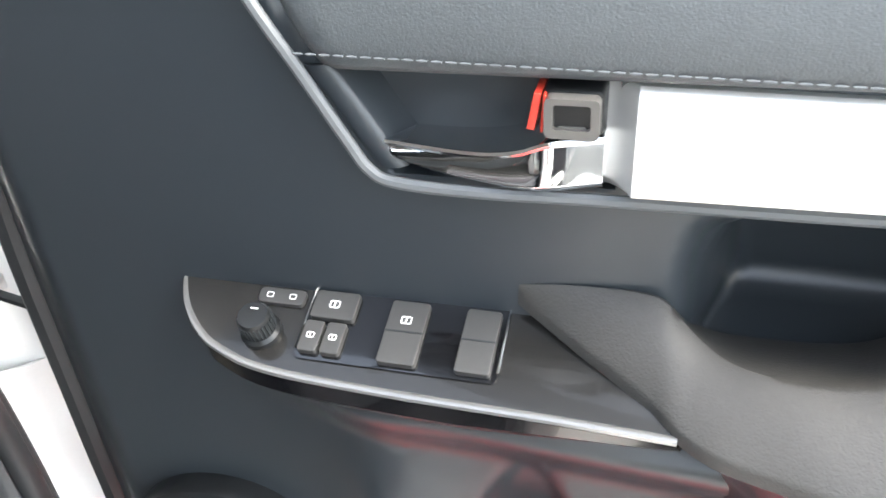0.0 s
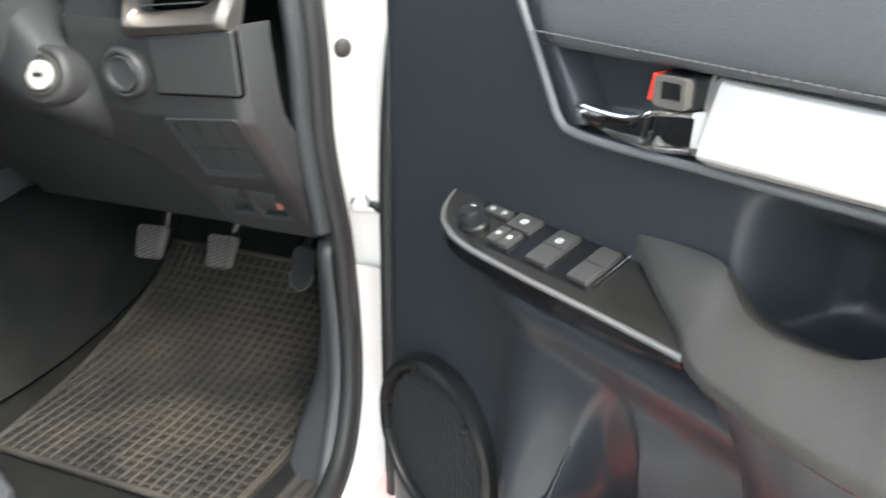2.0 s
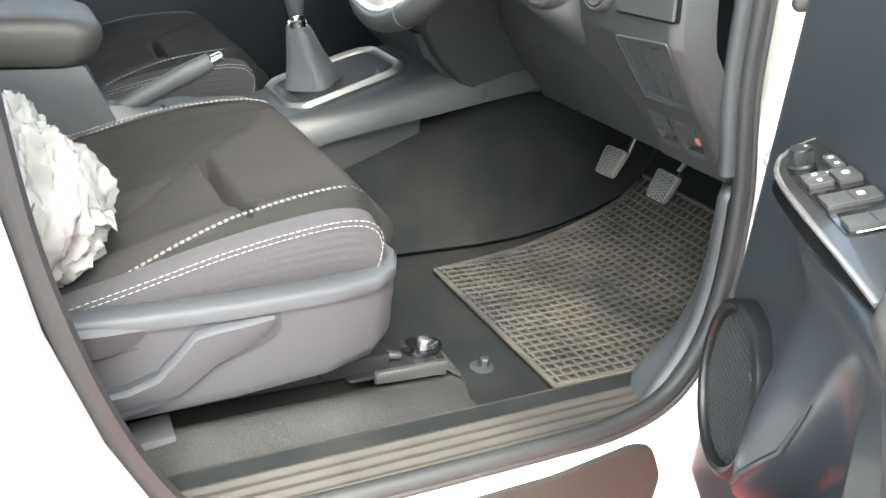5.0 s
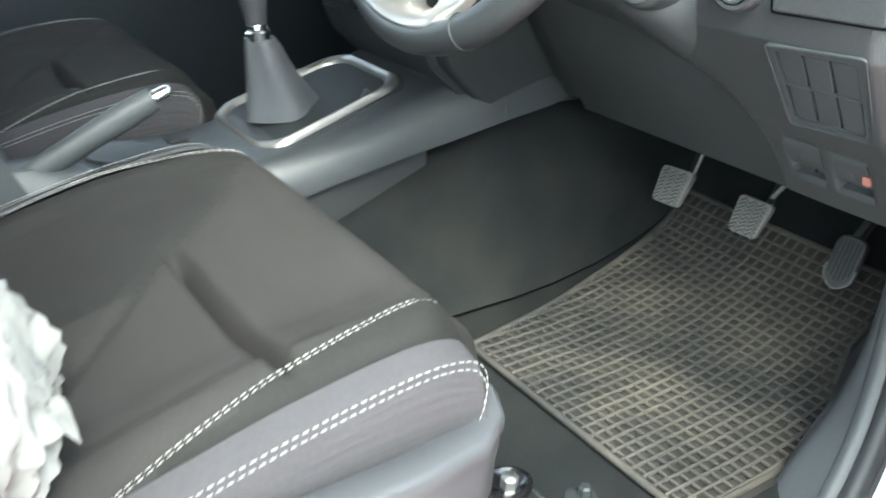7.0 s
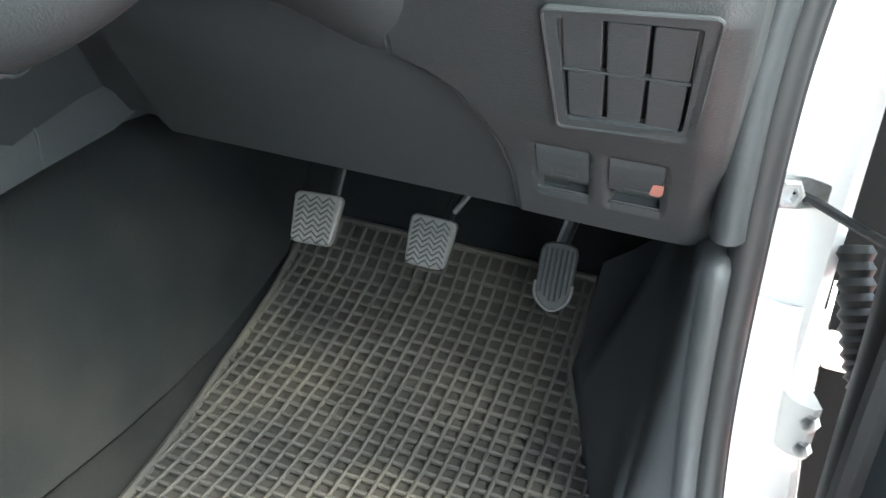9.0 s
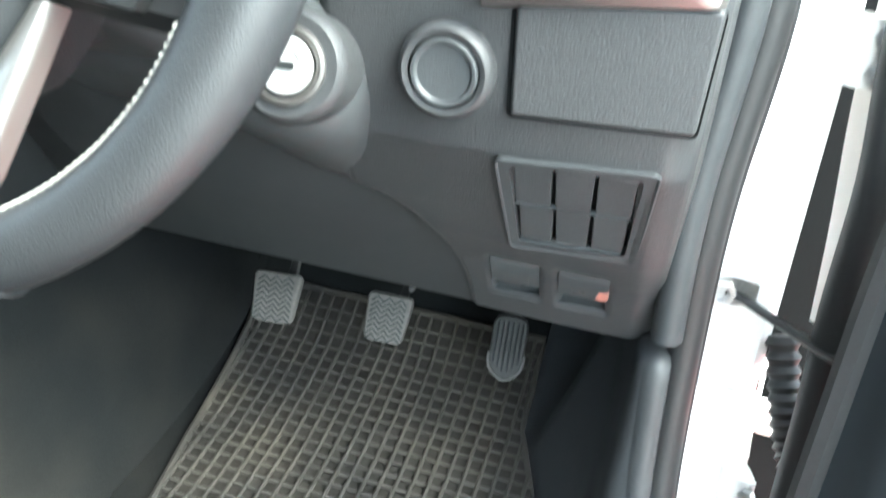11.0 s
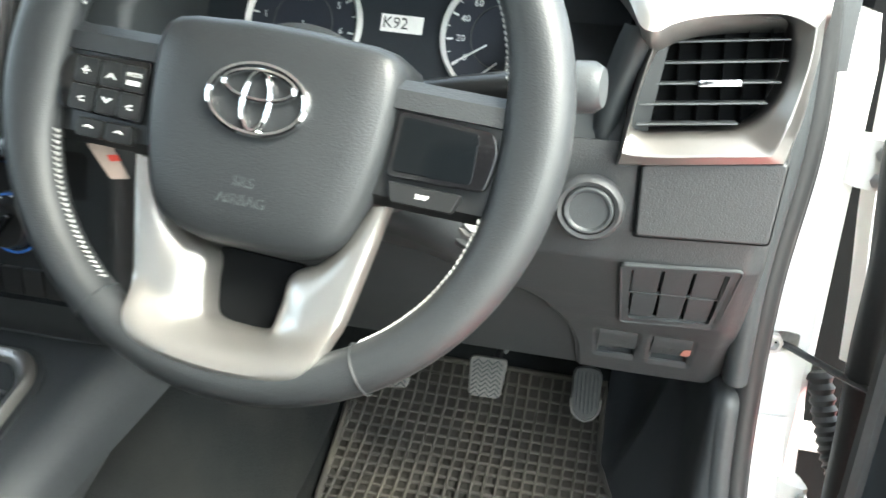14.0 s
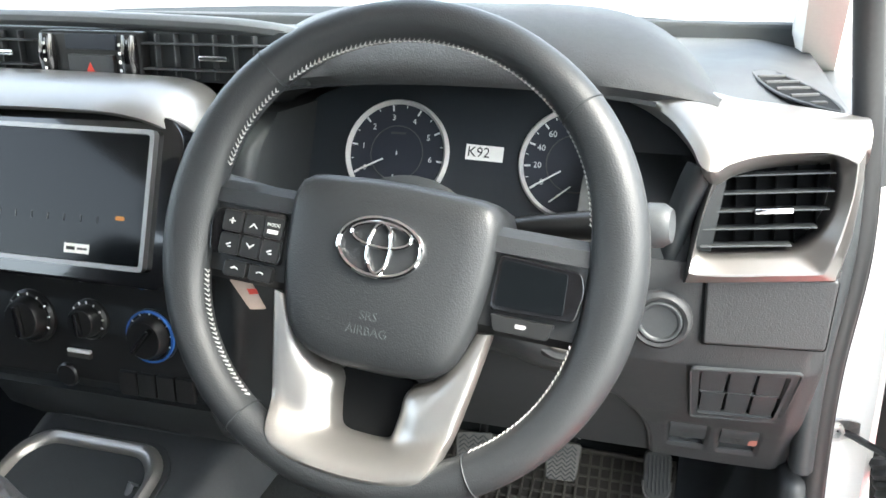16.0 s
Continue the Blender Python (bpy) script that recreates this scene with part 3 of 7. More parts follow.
def slot(u, z):
    """How far the bottle slot is sunk into the panel: shallow at its round top, deep at its foot."""
    f = step(line_at(SLOT_L, z) - 0.002, line_at(SLOT_L, z) + 0.014, u) * step(line_at(SLOT_R, z) + 0.002, line_at(SLOT_R, z) - 0.012, u) * step(1.040, 1.026, z)
    return f * (0.004 + 0.046 * step(1.045, 0.85, z))


def door_skin(u, z):
    d = -0.577
    ridge = 1.112 - 0.07 * (u - 0.8)
    below = step(ridge + 0.004, ridge - 0.022, z) * step(0.76, 0.88, u)
    d += 0.036 * below * step(0.80, 1.02, z) * (1 - 0.6 * step(ridge - 0.026, ridge - 0.07, z))
    d += 0.04 * math.exp(-((u - 0.878) / 0.036) ** 2 - ((z - 0.86) / 0.13) ** 2)
    d -= 0.034 * step(0.0, 0.007, u - edge_u(z) - 0.004) * step(1.004, 0.998, u) * step(1.2168, 1.2195, z) * step(1.274, 1.268, z)
    d -= 0.088 * step(1.035, 1.075, u) * step(1.095, 1.11, z) * step(1.212, 1.165, z)
    d -= slot(u, z) + 0.03 * step(0.655, 0.60, u)
    d -= 0.075 * step(1.286, 1.40, z) * step(0.012, 0.022, u - edge_u(z)) + 0.02 * step(1.36, 1.43, z)
    return d


door = thing("car_door", D(0.60, 0.66, -0.64), "open dark grey front door with silver strip and chrome handle", "car door")
us = [0.605 + 0.0085 * i for i in range(27)] + [0.834 + 0.003 * i for i in range(56)] + [1.004 + 0.0085 * i for i in range(13)] + [1.115 + 0.03 * i for i in range(18)]
zs = [0.69 + 0.0105 * i for i in range(13)] + [0.8265 + 0.007 * i for i in range(31)] + [1.0435 + 0.0105 * i for i in range(16)] + [1.2085, 1.2125, 1.2155, 1.2170, 1.2185, 1.2200, 1.2220, 1.2245, 1.2275] + [1.2305 + 0.0045 * i for i in range(11)] + [1.285 + 0.02 * i for i in range(8)]
skin = part("inner_panel", sheet([[D(u, z, door_skin(u, z)) for z in zs] for u in us], 0.004), DOOR_PLASTIC, door, "dark blue-grey moulded door panel", sharp=60)
def pad_left(z):
    return 0.862 - 0.62 * (z - 1.276) + 0.3 * max(0, z - 1.36)


rows = []
for i in range(31):
    f = (i / 30) ** 1.5
    line_ = []
    for z, d in ((1.2735, -0.585), (1.2742, -0.572), (1.2765, -0.5665), (1.280, -0.5645), (1.287, -0.5640), (1.30, -0.566), (1.32, -0.572), (1.345, -0.583), (1.37, -0.598), (1.395, -0.617), (1.42, -0.642), (1.435, -0.665)):
        u0 = pad_left(z)
        line_.append(D(u0 + (1.62 - u0) * f, z, d - 0.012 * max(0, 1 - f * 60) ** 2))
    rows.append(line_)
up = part("upper_pad", sheet(rows, 0.004), PAD, door, "padded grey leather-grain vinyl", sharp=65)
part("stitching", stitches([D(0.853 + 0.01 * i, 1.2845 - 0.0002 * i, -0.5634) for i in range(70)], 0.0046, 0.0012, 0.0008), GREY_THREAD, up, "grey double stitching")
line = spline([D(0.79, 1.40, -0.572), D(0.806, 1.365, -0.568), D(0.835, 1.309, -0.567), D(0.854, 1.276, -0.567), D(0.874, 1.240, -0.567), D(0.884, 1.224, -0.567), D(0.898, 1.2175, -0.567),
               D(0.94, 1.2155, -0.567), D(1.0, 1.2165, -0.567), D(1.15, 1.218, -0.567), D(1.58, 1.226, -0.569)], 8)
part("trim_line", tube(line, 0.0032, 8), TRIM_GREY, door, "thin satin grey trim line")
sec = []
for u, zb, zt in ((0.9985, 1.2215, 1.2725), (1.001, 1.2214, 1.2725), (1.004, 1.2213, 1.2724), (1.008, 1.2213, 1.2724), (1.0125, 1.2213, 1.2723), (1.014, 1.2213, 1.2722), (1.10, 1.2222, 1.2708), (1.30, 1.225, 1.2695), (1.57, 1.231, 1.268), (1.58, 1.232, 1.267)):
    s_ = 0.75 if u > 1.575 else min(1.0, 0.50 + 0.50 * max(0.0, (u - 0.9985) / 0.0140) ** 1.6)
    sec.append([D(u, zt, -0.59), D(u, zt, -0.590 + 0.017 * s_), D(u, zt - 0.0025, -0.590 + 0.0205 * s_), D(u, zt - 0.016, -0.590 + 0.027 * s_), D(u, zb + 0.015, -0.590 + 0.034 * s_), D(u, zb + 0.0075, -0.590 + 0.0365 * s_),
                D(u, zb + 0.0055, -0.590 + 0.0360 * s_), D(u, zb - 0.001, -0.590 + 0.024 * s_), D(u, zb, -0.59)])
sil = part("silver_strip", loft(sec), SILVER, door, "bright silver painted strip", sharp=30)
top_l = spline([(0.884, 1.2362), (0.90, 1.2372), (0.925, 1.2372), (0.945, 1.2388), (0.960, 1.2425), (0.974, 1.2480), (0.9985, 1.2500)], 8)
low_l = spline([(0.884, 1.2325), (0.897, 1.2250), (0.925, 1.2200), (0.945, 1.2188), (0.960, 1.2185), (0.974, 1.2190), (0.9985, 1.2210)], 8)
rings = []
for i, (a, b) in enumerate(zip(top_l, low_l)):
    h, k = a[1] - b[1], i / (len(top_l) - 1)
    o = -0.020 * (1 - k) ** 1.6 - 0.009 * step(0.962, 1.012, a[0])
    rings.append([D(b[0], b[1], -0.605), D(b[0], b[1], -0.566 + o), D(b[0], b[1] + 0.04 * h, -0.5628 + o), D(b[0], b[1] + 0.14 * h, -0.5595 + o), D(b[0], b[1] + 0.22 * h, -0.5585 + o), D(b[0], b[1] + 0.55 * h, -0.5590 + o), D(a[0], a[1] - 0.0036, -0.5600 + o),
                  D(a[0], a[1] - 0.0028, -0.5578 + o), D(a[0], a[1] - 0.0012, -0.5572 + o), D(a[0], a[1] + 0.0002, -0.5580 + o), D(a[0], a[1] + 0.0006, -0.5605 + o), D(a[0], a[1] - 0.003, -0.605)])
wall_ = []
for z in [1.2215 + 0.0053 * i for i in range(11)]:
    wall_.append([D(edge_u(z) + a, z, d) for a, d in ((0.0, -0.5775), (0.003, -0.5755), (0.010, -0.5755), (0.0135, -0.578), (0.018, -0.590), (0.0215, -0.600))])
part("recess_wall", sheet(wall_, 0.0015), DOOR_PLASTIC, door, sharp=60)
rel = part("door_handle", loft(rings), CHROME, door, "chrome inner door handle", sharp=40)
part("handle_cup", plate(rounded([(0.858, 1.2745), (0.968, 1.2745), (0.968, 1.232), (0.884, 1.232)], 0.006), -0.63, -0.598, DOOR), DOOR_PLASTIC, door, "dark hollow behind the handle")
bz = part("lock_bezel", plate(rounded([(0.971, 1.2715), (0.998, 1.272), (0.9985, 1.2505), (0.969, 1.250)], 0.003), -0.60, -0.5645, DOOR, 0.002), SEMI, door, "black lock switch bezel")
part("lock_knob", frame_plate(rrect(0.9848, 1.2612, 0.0245, 0.0190, 0.003), rrect(0.9848, 1.2618, 0.0165, 0.0120, 0.0015), -0.572, -0.5580, DOOR), LOCK_GREY, bz, "satin grey lock rocker")
part("knob_inset", plate(rrect(0.9848, 1.2618, 0.0170, 0.0125, 0.0015), -0.572, -0.5610, DOOR), SEMI, bz)
part("knob_step", box((0.9848, 1.2560, -0.5612), (0.012, 0.0016, 0.002), 0.0006, m=DOOR), LOCK_GREY, bz)
part("lock_mark", plate([(0.9704, 1.2530), (0.9716, 1.2530), (0.9732, 1.2708), (0.9718, 1.2708)], -0.5675, -0.5610, DOOR, 0.0003), RED, door)
part("lock_mark", plate([(0.9640, 1.2535), (0.9676, 1.2530), (0.9708, 1.2705), (0.9676, 1.2710)], -0.60, -0.5625, DOOR, 0.0004), RED, door, "red lock indicator")

# window switch tray
ft = (DN * 0.946 - Z * 0.324)
TRAY = axes(D(0.765, 1.137, -0.583), DU, -ft)
tray_o = spline([(-0.014, 0.003), (-0.011, -0.008), (-0.003, -0.0235), (0.010, -0.038), (0.026, -0.0485), (0.06, -0.0585), (0.13, -0.0625), (0.22, -0.064), (0.279, -0.066)], 5)
full_o = [(p[0], p[1]) for p in tray_o] + [(0.262, -0.03), (0.205, 0.010), (-0.010, 0.010)]
tray = part("switch_tray", plate(full_o, -0.01, 0.0, TRAY, 0.0015), TRAY_GLOSS, door, "satin black window switch tray")
part("tray_rim", tube([TRAY @ Vector((p[0] - 0.0005, p[1] - 0.001, -0.001)) for p in tray_o], [0.0011 + 0.0016 * min(1, i / 14) for i in range(len(tray_o))], 8, flat=0.8), SMOKED, tray, "bright rim line along the tray edge")
tray_s = [(p[0], p[1], min(1.0, (len(tray_o) - 1 - i) / 10 + 0.2)) for i, p in enumerate(tray_o)]
low = [[TRAY @ Vector((p[0], p[1] - 0.003, -0.003)) for p in tray_s], [TRAY @ Vector((p[0] + 0.002 * p[2], p[1] - 0.003 - 0.004 * p[2], -0.003 - 0.009 * p[2])) for p in tray_s], [TRAY @ Vector((p[0] + 0.006 * p[2], p[1] - 0.003, -0.003 - 0.021 * p[2])) for p in tray_s],
       [TRAY @ Vector((p[0] + 0.015 * p[2], p[1] - 0.003 + 0.017 * p[2], -0.003 - 0.028 * p[2])) for p in tray_s]]
part("tray_skirt", sheet(low, 0.002), GLOSS, tray, "piano black skirt")
well = plate(rounded([(0.0735, -0.005), (0.187, -0.004), (0.187, -0.051), (0.0735, -0.051)], 0.004), -0.004, 0.0012, TRAY)
part("switch_well", well, GLOSS, door, "glossy black recess round the switches")
part("well_frame", tube([TRAY @ Vector((x, y, 0.0015)) for x, y in ((0.0735, -0.045), (0.0735, -0.005), (0.13, -0.0045), (0.187, -0.004), (0.187, -0.045))], 0.0009, 6), CHROME, tray)


def rocker(x0, x1, y0, y1, h, split, icon):
    s = plate(rrect((x0 + x1) / 2, (y0 + y1) / 2, x1 - x0, y1 - y0, 0.0022, 3), 0.0, h, TRAY, 0.0012)
    ob = part("window_switch", s, BUTTON, door, "grey window switch")
    if split:
        part("switch_joint", box(((x0 + x1) / 2, (y0 + y1) / 2, h), (x1 - x0, 0.0009, 0.0008), 0, m=TRAY), DARK, ob)
    if icon:
        c = TRAY @ pose((x0 + x1) / 2, y1 - (0.32 if split else 0.5) * (y1 - y0), h + 0.0002)
        w = min(0.0062, (x1 - x0) * 0.4)
        ic = frame_plate(rrect(0, 0, w, w * 0.8, 0.001, 2), rrect(0, 0, w * 0.78, w * 0.56, 0.0006, 2), 0, 0.0003, c)
        box((0, 0, 0.0002), (w * 0.14, w * 0.5, 0.0003), 0, m=c, bm=ic)
        part("switch_mark", ic, PRINT, ob, "white window pictogram")


rocker(0.0758, 0.1020, -0.0262, -0.0078, 0.005, False, True)
rocker(0.0752, 0.0868, -0.0480, -0.0280, 0.005, False, True)
rocker(0.0882, 0.0998, -0.0480, -0.0280, 0.005, False, True)
rocker(0.1212, 0.1432, -0.0488, -0.0090, 0.005, True, True)
rocker(0.1640, 0.1835, -0.0485, -0.0090, 0.005, True, False)
ms = part("mirror_switch", plate(rrect(0.0545, -0.0140, 0.029, 0.0105, 0.003, 3), 0, 0.003, TRAY, 0.001), BUTTON, door, "mirror select switch")
for dx in (-0.007, 0.007):
    part("switch_mark", frame_plate(rrect(0.0545 + dx, -0.014, 0.0042, 0.0036, 0.0008, 2), rrect(0.0545 + dx, -0.014, 0.0032, 0.0026, 0.0006, 2), 0.003, 0.0033, TRAY), PRINT, ms)
kn = part("mirror_knob", lathe([(0.0115, 0), (0.0115, 0.003), (0.0095, 0.005), (0.0095, 0.016), (0.0085, 0.018), (0.0, 0.0182)], TRAY @ pose(0.050, -0.0375, 0), 28), SEMI, door, "ribbed grey mirror adjuster knob")
kr = bmesh.new()
for i in range(26):
    a = 2 * math.pi * i / 26
    box((0.050 + 0.0095 * math.cos(a), -0.0375 + 0.0095 * math.sin(a), 0.0105), (0.0009, 0.0009, 0.010), 0, m=TRAY, bm=kr)
part("knob_ribs", kr, DARK, kn)
part("knob_mark", box((0.050, -0.0335, 0.0184), (0.0045, 0.0009, 0.0004), 0, m=TRAY), PRINT, kn)

# pull and armrest
arm_t = spline([(0.9565, 1.1550, -0.577), (0.975, 1.1580, -0.576), (1.000, 1.1600, -0.575), (1.022, 1.1605, -0.573), (1.032, 1.158, -0.571), (1.040, 1.152, -0.567), (1.050, 1.146, -0.560), (1.062, 1.142, -0.552), (1.076, 1.141, -0.546), (1.095, 1.141, -0.543), (1.115, 1.142, -0.543), (1.132, 1.145, -0.545), (1.147, 1.152, -0.551), (1.157, 1.163, -0.560), (1.185, 1.172, -0.568), (1.56, 1.172, -0.572)], 6)
arm_b = spline([(0.9560, 1.1480, -0.577), (0.972, 1.1420, -0.568), (0.993, 1.1355, -0.555), (1.012, 1.1300, -0.544), (1.028, 1.1250, -0.534), (1.038, 1.1215, -0.525), (1.047, 1.1180, -0.518), (1.063, 1.1155, -0.510), (1.086, 1.1145, -0.504), (1.108, 1.1140, -0.498), (1.130, 1.1140, -0.494), (1.150, 1.1140, -0.491), (1.168, 1.1140, -0.490), (1.186, 1.1140, -0.489), (1.24, 1.1150, -0.489), (1.56, 1.1160, -0.492)], 6)
arm = []
for a, b in zip(arm_t, arm_b):
    w = (a - b).length
    lift = min(0.005, 0.06 * w)
    ring = [Vector((a.x, a.y - 0.03, -0.61)), Vector((a.x, a.y - 0.004, a.z - 0.008))]
    for t in (0.0, 0.06, 0.15, 0.3, 0.5, 0.7, 0.85, 0.94, 1.0):
        q = a.lerp(b, t)
        q.y += lift * math.sin(math.pi * t) ** 0.8
        q.z += lift * 0.5 * math.sin(math.pi * t) ** 0.8
        ring.append(q)
    ring += [Vector((b.x, b.y - 0.006, b.z + 0.0005)), Vector((b.x + 0.003, b.y - 0.014, b.z - 0.006)), Vector((b.x + 0.004, b.y - 0.02, -0.61))]
    arm.append([D(*q) for q in ring])
part("armrest", loft(arm), ARM_VINYL, door, "grey-brown vinyl pull and armrest", sharp=42)
# moulded face that hangs below the armrest
cols = []
for c in (((1.046, 1.112, -0.524), (1.054, 1.092, -0.536), (1.066, 1.07, -0.548), (1.085, 1.0, -0.552), (1.105, 0.92, -0.552), (1.12, 0.82, -0.555)), ((1.062, 1.110, -0.516), (1.070, 1.088, -0.526), (1.080, 1.064, -0.533), (1.098, 1.0, -0.540), (1.118, 0.92, -0.542), (1.135, 0.82, -0.548)),
          ((1.085, 1.108, -0.506), (1.092, 1.085, -0.512), (1.100, 1.06, -0.518), (1.118, 0.99, -0.526), (1.138, 0.91, -0.53), (1.155, 0.81, -0.54)), ((1.12, 1.108, -0.498), (1.125, 1.08, -0.501), (1.132, 1.05, -0.506), (1.148, 0.98, -0.514), (1.165, 0.9, -0.52), (1.18, 0.81, -0.53)),
          ((1.19, 1.108, -0.492), (1.194, 1.08, -0.494), (1.20, 1.05, -0.498), (1.212, 0.98, -0.506), (1.225, 0.9, -0.512), (1.24, 0.81, -0.525)), ((1.56, 1.108, -0.494), (1.56, 1.08, -0.495), (1.56, 1.05, -0.498), (1.56, 0.98, -0.506), (1.56, 0.9, -0.512), (1.56, 0.81, -0.525))):
    cols.append(spline(c, 4))
cols = [list(r) for r in zip(*[spline(r, 4) for r in zip(*cols)])]
part("armrest_face", sheet([[D(*q) for q in c] for c in cols], -0.004), DOOR_PLASTIC, door, "dark moulded face below the armrest", sharp=60)

# speaker, bottle holder and pocket
SPK = DOOR @ pose(0.738, 0.862, -0.566) @ Matrix.Scale(1.04, 4)
spk = part("speaker_ring", lathe([(0.076, -0.02), (0.076, 0.002), (0.078, 0.007), (0.083, 0.009), (0.088, 0.006), (0.0895, 0.0), (0.0895, -0.02)], SPK, 56), SEMI, door, "satin black speaker ring")
part("speaker_grille", lathe([(0.0765, -0.015), (0.0765, -0.002), (0.06, 0.0015), (0.03, 0.003), (0.0, 0.0035)], SPK, 40), DARK, spk, "black speaker grille")
mesh_ = bmesh.new()
for i in range(-11, 12):
    r = math.sqrt(max(0, 0.074 ** 2 - (i * 0.0064) ** 2))
    for a, b in (((i * 0.0064, -r), (i * 0.0064, r)), ((-r, i * 0.0064), (r, i * 0.0064))):
        pts = [SPK @ Vector((a[0] + (b[0] - a[0]) * k / 6, a[1] + (b[1] - a[1]) * k / 6, 0.0)) for k in range(7)]
        pts = [p + DN * (0.0038 * (1 - (((SPK.inverted() @ p).xy.length) / 0.0765) ** 2) + 0.0002) for p in pts]
        tube(pts, 0.0008, 4, bm=mesh_)
part("speaker_mesh", mesh_, SEAL, spk)
part("speaker_badge", box((0.05, 0.045, 0.004), (0.010, 0.006, 0.002), 0.0006, m=SPK), CHROME, spk)
hol = spline([(0.862, 0.72), (0.872, 0.77), (0.89, 0.815), (0.92, 0.845), (0.965, 0.86), (1.02, 0.866), (1.2, 0.87), (1.5, 0.875)], 5)
# Dark plate before the skin paints the shade inside the pocket.
part("pocket_shade", plate([(p[0], p[1]) for p in hol] + [(1.5, 0.70), (0.86, 0.70)], -0.60, -0.549, DOOR), DARK, door, "dark plate painted as the shade inside the door pocket")
part("slot_lip", tube([D(line_at(SLOT_L, z) - 0.001, z, door_skin(line_at(SLOT_L, z) - 0.004, z) + 0.001) for z in (0.85, 0.87, 0.89, 0.91, 0.93, 0.95, 0.967)], [0.003, 0.003, 0.003, 0.0028, 0.0024, 0.0018, 0.0008], 8), DOOR_PLASTIC, door, "raised lip of the bottle slot")
part("pocket_edge", tube([D(p[0], p[1], -0.549) for p in hol], 0.004, 8), DOOR_PLASTIC, door)
pk = spline([(0.84, 0.70), (0.88, 0.76), (0.93, 0.795), (1.0, 0.81), (1.2, 0.82), (1.5, 0.83), (1.54, 0.80)], 5)
rows = [[D(p[0], p[1] + dz, d) for p in pk] for dz, d in ((0.0, -0.512), (0.004, -0.504), (0.0, -0.497), (-0.02, -0.495), (-0.06, -0.50), (-0.13, -0.52))]
part("map_pocket", sheet(rows, -0.003), DOOR_PLASTIC, door, "door pocket wall")

# outer shell, edge seals, window frame
outer = rounded([(0.585, 0.64), (1.63, 0.66), (1.66, 1.0), (1.64, 1.42), (0.64, 1.42), (0.592, 1.15)], 0.03)
part("outer_skin", plate(outer, -0.735, -0.70, DOOR), WHITE, door, "white painted outer door skin")
core = rounded([(0.605, 0.655), (1.61, 0.68), (1.64, 1.0), (1.62, 1.41), (0.652, 1.41), (0.608, 1.15)], 0.03)
part("door_core", plate(core, -0.72, -0.672, DOOR), WHITE, door, "white painted door inner frame")
seal = spline([D(0.602, 0.70, -0.607), D(0.599, 0.85, -0.607), D(0.60, 1.0, -0.607), D(0.604, 1.15, -0.607), D(0.625, 1.28, -0.607), D(0.648, 1.40, -0.607)], 6)
part("edge_seal", tube(seal, 0.010, 8), SEAL, door, "black rubber seal along the door edge")
seal2 = spline([D(0.585, 0.70, -0.66), D(0.577, 0.85, -0.66), D(0.573, 0.97, -0.66), D(0.568, 1.05, -0.66), D(0.566, 1.146, -0.66), D(0.556, 1.24, -0.66), D(0.560, 1.32, -0.66), D(0.60, 1.41, -0.66)], 6)
part("edge_seal", tube(seal2, 0.0135, 10), SEAL, door)
flange = spline([(0.527, 1.40), (0.524, 1.33), (0.527, 1.236), (0.529, 1.18), (0.539, 1.09), (0.545, 1.016)], 5)
part("door_flange", loft([[D(u - 0.0075, z, -0.70), D(u + 0.0075, z, -0.695), D(u + 0.0075, z, -0.70), D(u - 0.0075, z, -0.705)] for u, z in flange]), WHITE, door, "white painted door edge flange")
fr = spline([D(0.655, 1.41, -0.65), D(0.70, 1.50, -0.64), D(0.84, 1.68, -0.62), D(0.99, 1.79, -0.60), D(1.2, 1.83, -0.59), D(1.52, 1.82, -0.60), D(1.60, 1.70, -0.61), D(1.63, 1.41, -0.65)], 6)
part("window_frame", tube(fr, 0.02, 8), SEAL, door, "black upper window frame")
for z0 in (1.225, 0.86):
    hb = part("hinge", loft([[Vector((x, y, z)) for x, y in ((0.776, 0.342), (0.780, 0.324), (0.786, 0.313), (0.794, 0.307), (0.803, 0.304), (0.808, 0.308), (0.806, 0.316), (0.803, 0.326), (0.796, 0.338))] for z in (z0 - 0.026, z0 - 0.02, z0 + 0.012, z0 + 0.019)]), WHITE, door, "white painted door hinge")
    for dz in (-0.012, 0.012):
        part("hinge_bolt", lathe([(0.0065, -0.002), (0.0065, 0.005), (0.004, 0.006), (0, 0.006)], axes((0.803, 0.304, z0 + dz - 0.004), (0.9, -0.4, 0), (0, 0, 1)), 6), STEEL, hb)
# check strap between pillar and door
part("check_strap", tube([(0.75, 0.318, 1.035), (0.765, 0.313, 1.032), (0.79, 0.298, 1.026), (0.82, 0.277, 1.021), (0.848, 0.262, 1.017), (0.88, 0.246, 1.014)], [0.005, 0.0055, 0.0055, 0.006, 0.006, 0.006], 8, flat=0.55), SEMI, door, "black door check strap")
BOLT = axes((0.7425, 0.3165, 1.0355), (1, 0.45, 0), (0, 0, 1))
cb = part("check_bracket", plate(rounded([(-0.014, -0.012), (0.010, -0.013), (0.034, -0.009), (0.036, 0.005), (0.012, 0.012), (-0.012, 0.013)], 0.007), -0.004, 0.004, BOLT, 0.001), STEEL, door, "zinc-plated strap bracket")
part("bracket_bolt", lathe([(0.0115, 0.003), (0.0115, 0.010), (0.0095, 0.0115), (0.0062, 0.0115), (0.0058, 0.005), (0, 0.005)], BOLT, 6), STEEL, cb)
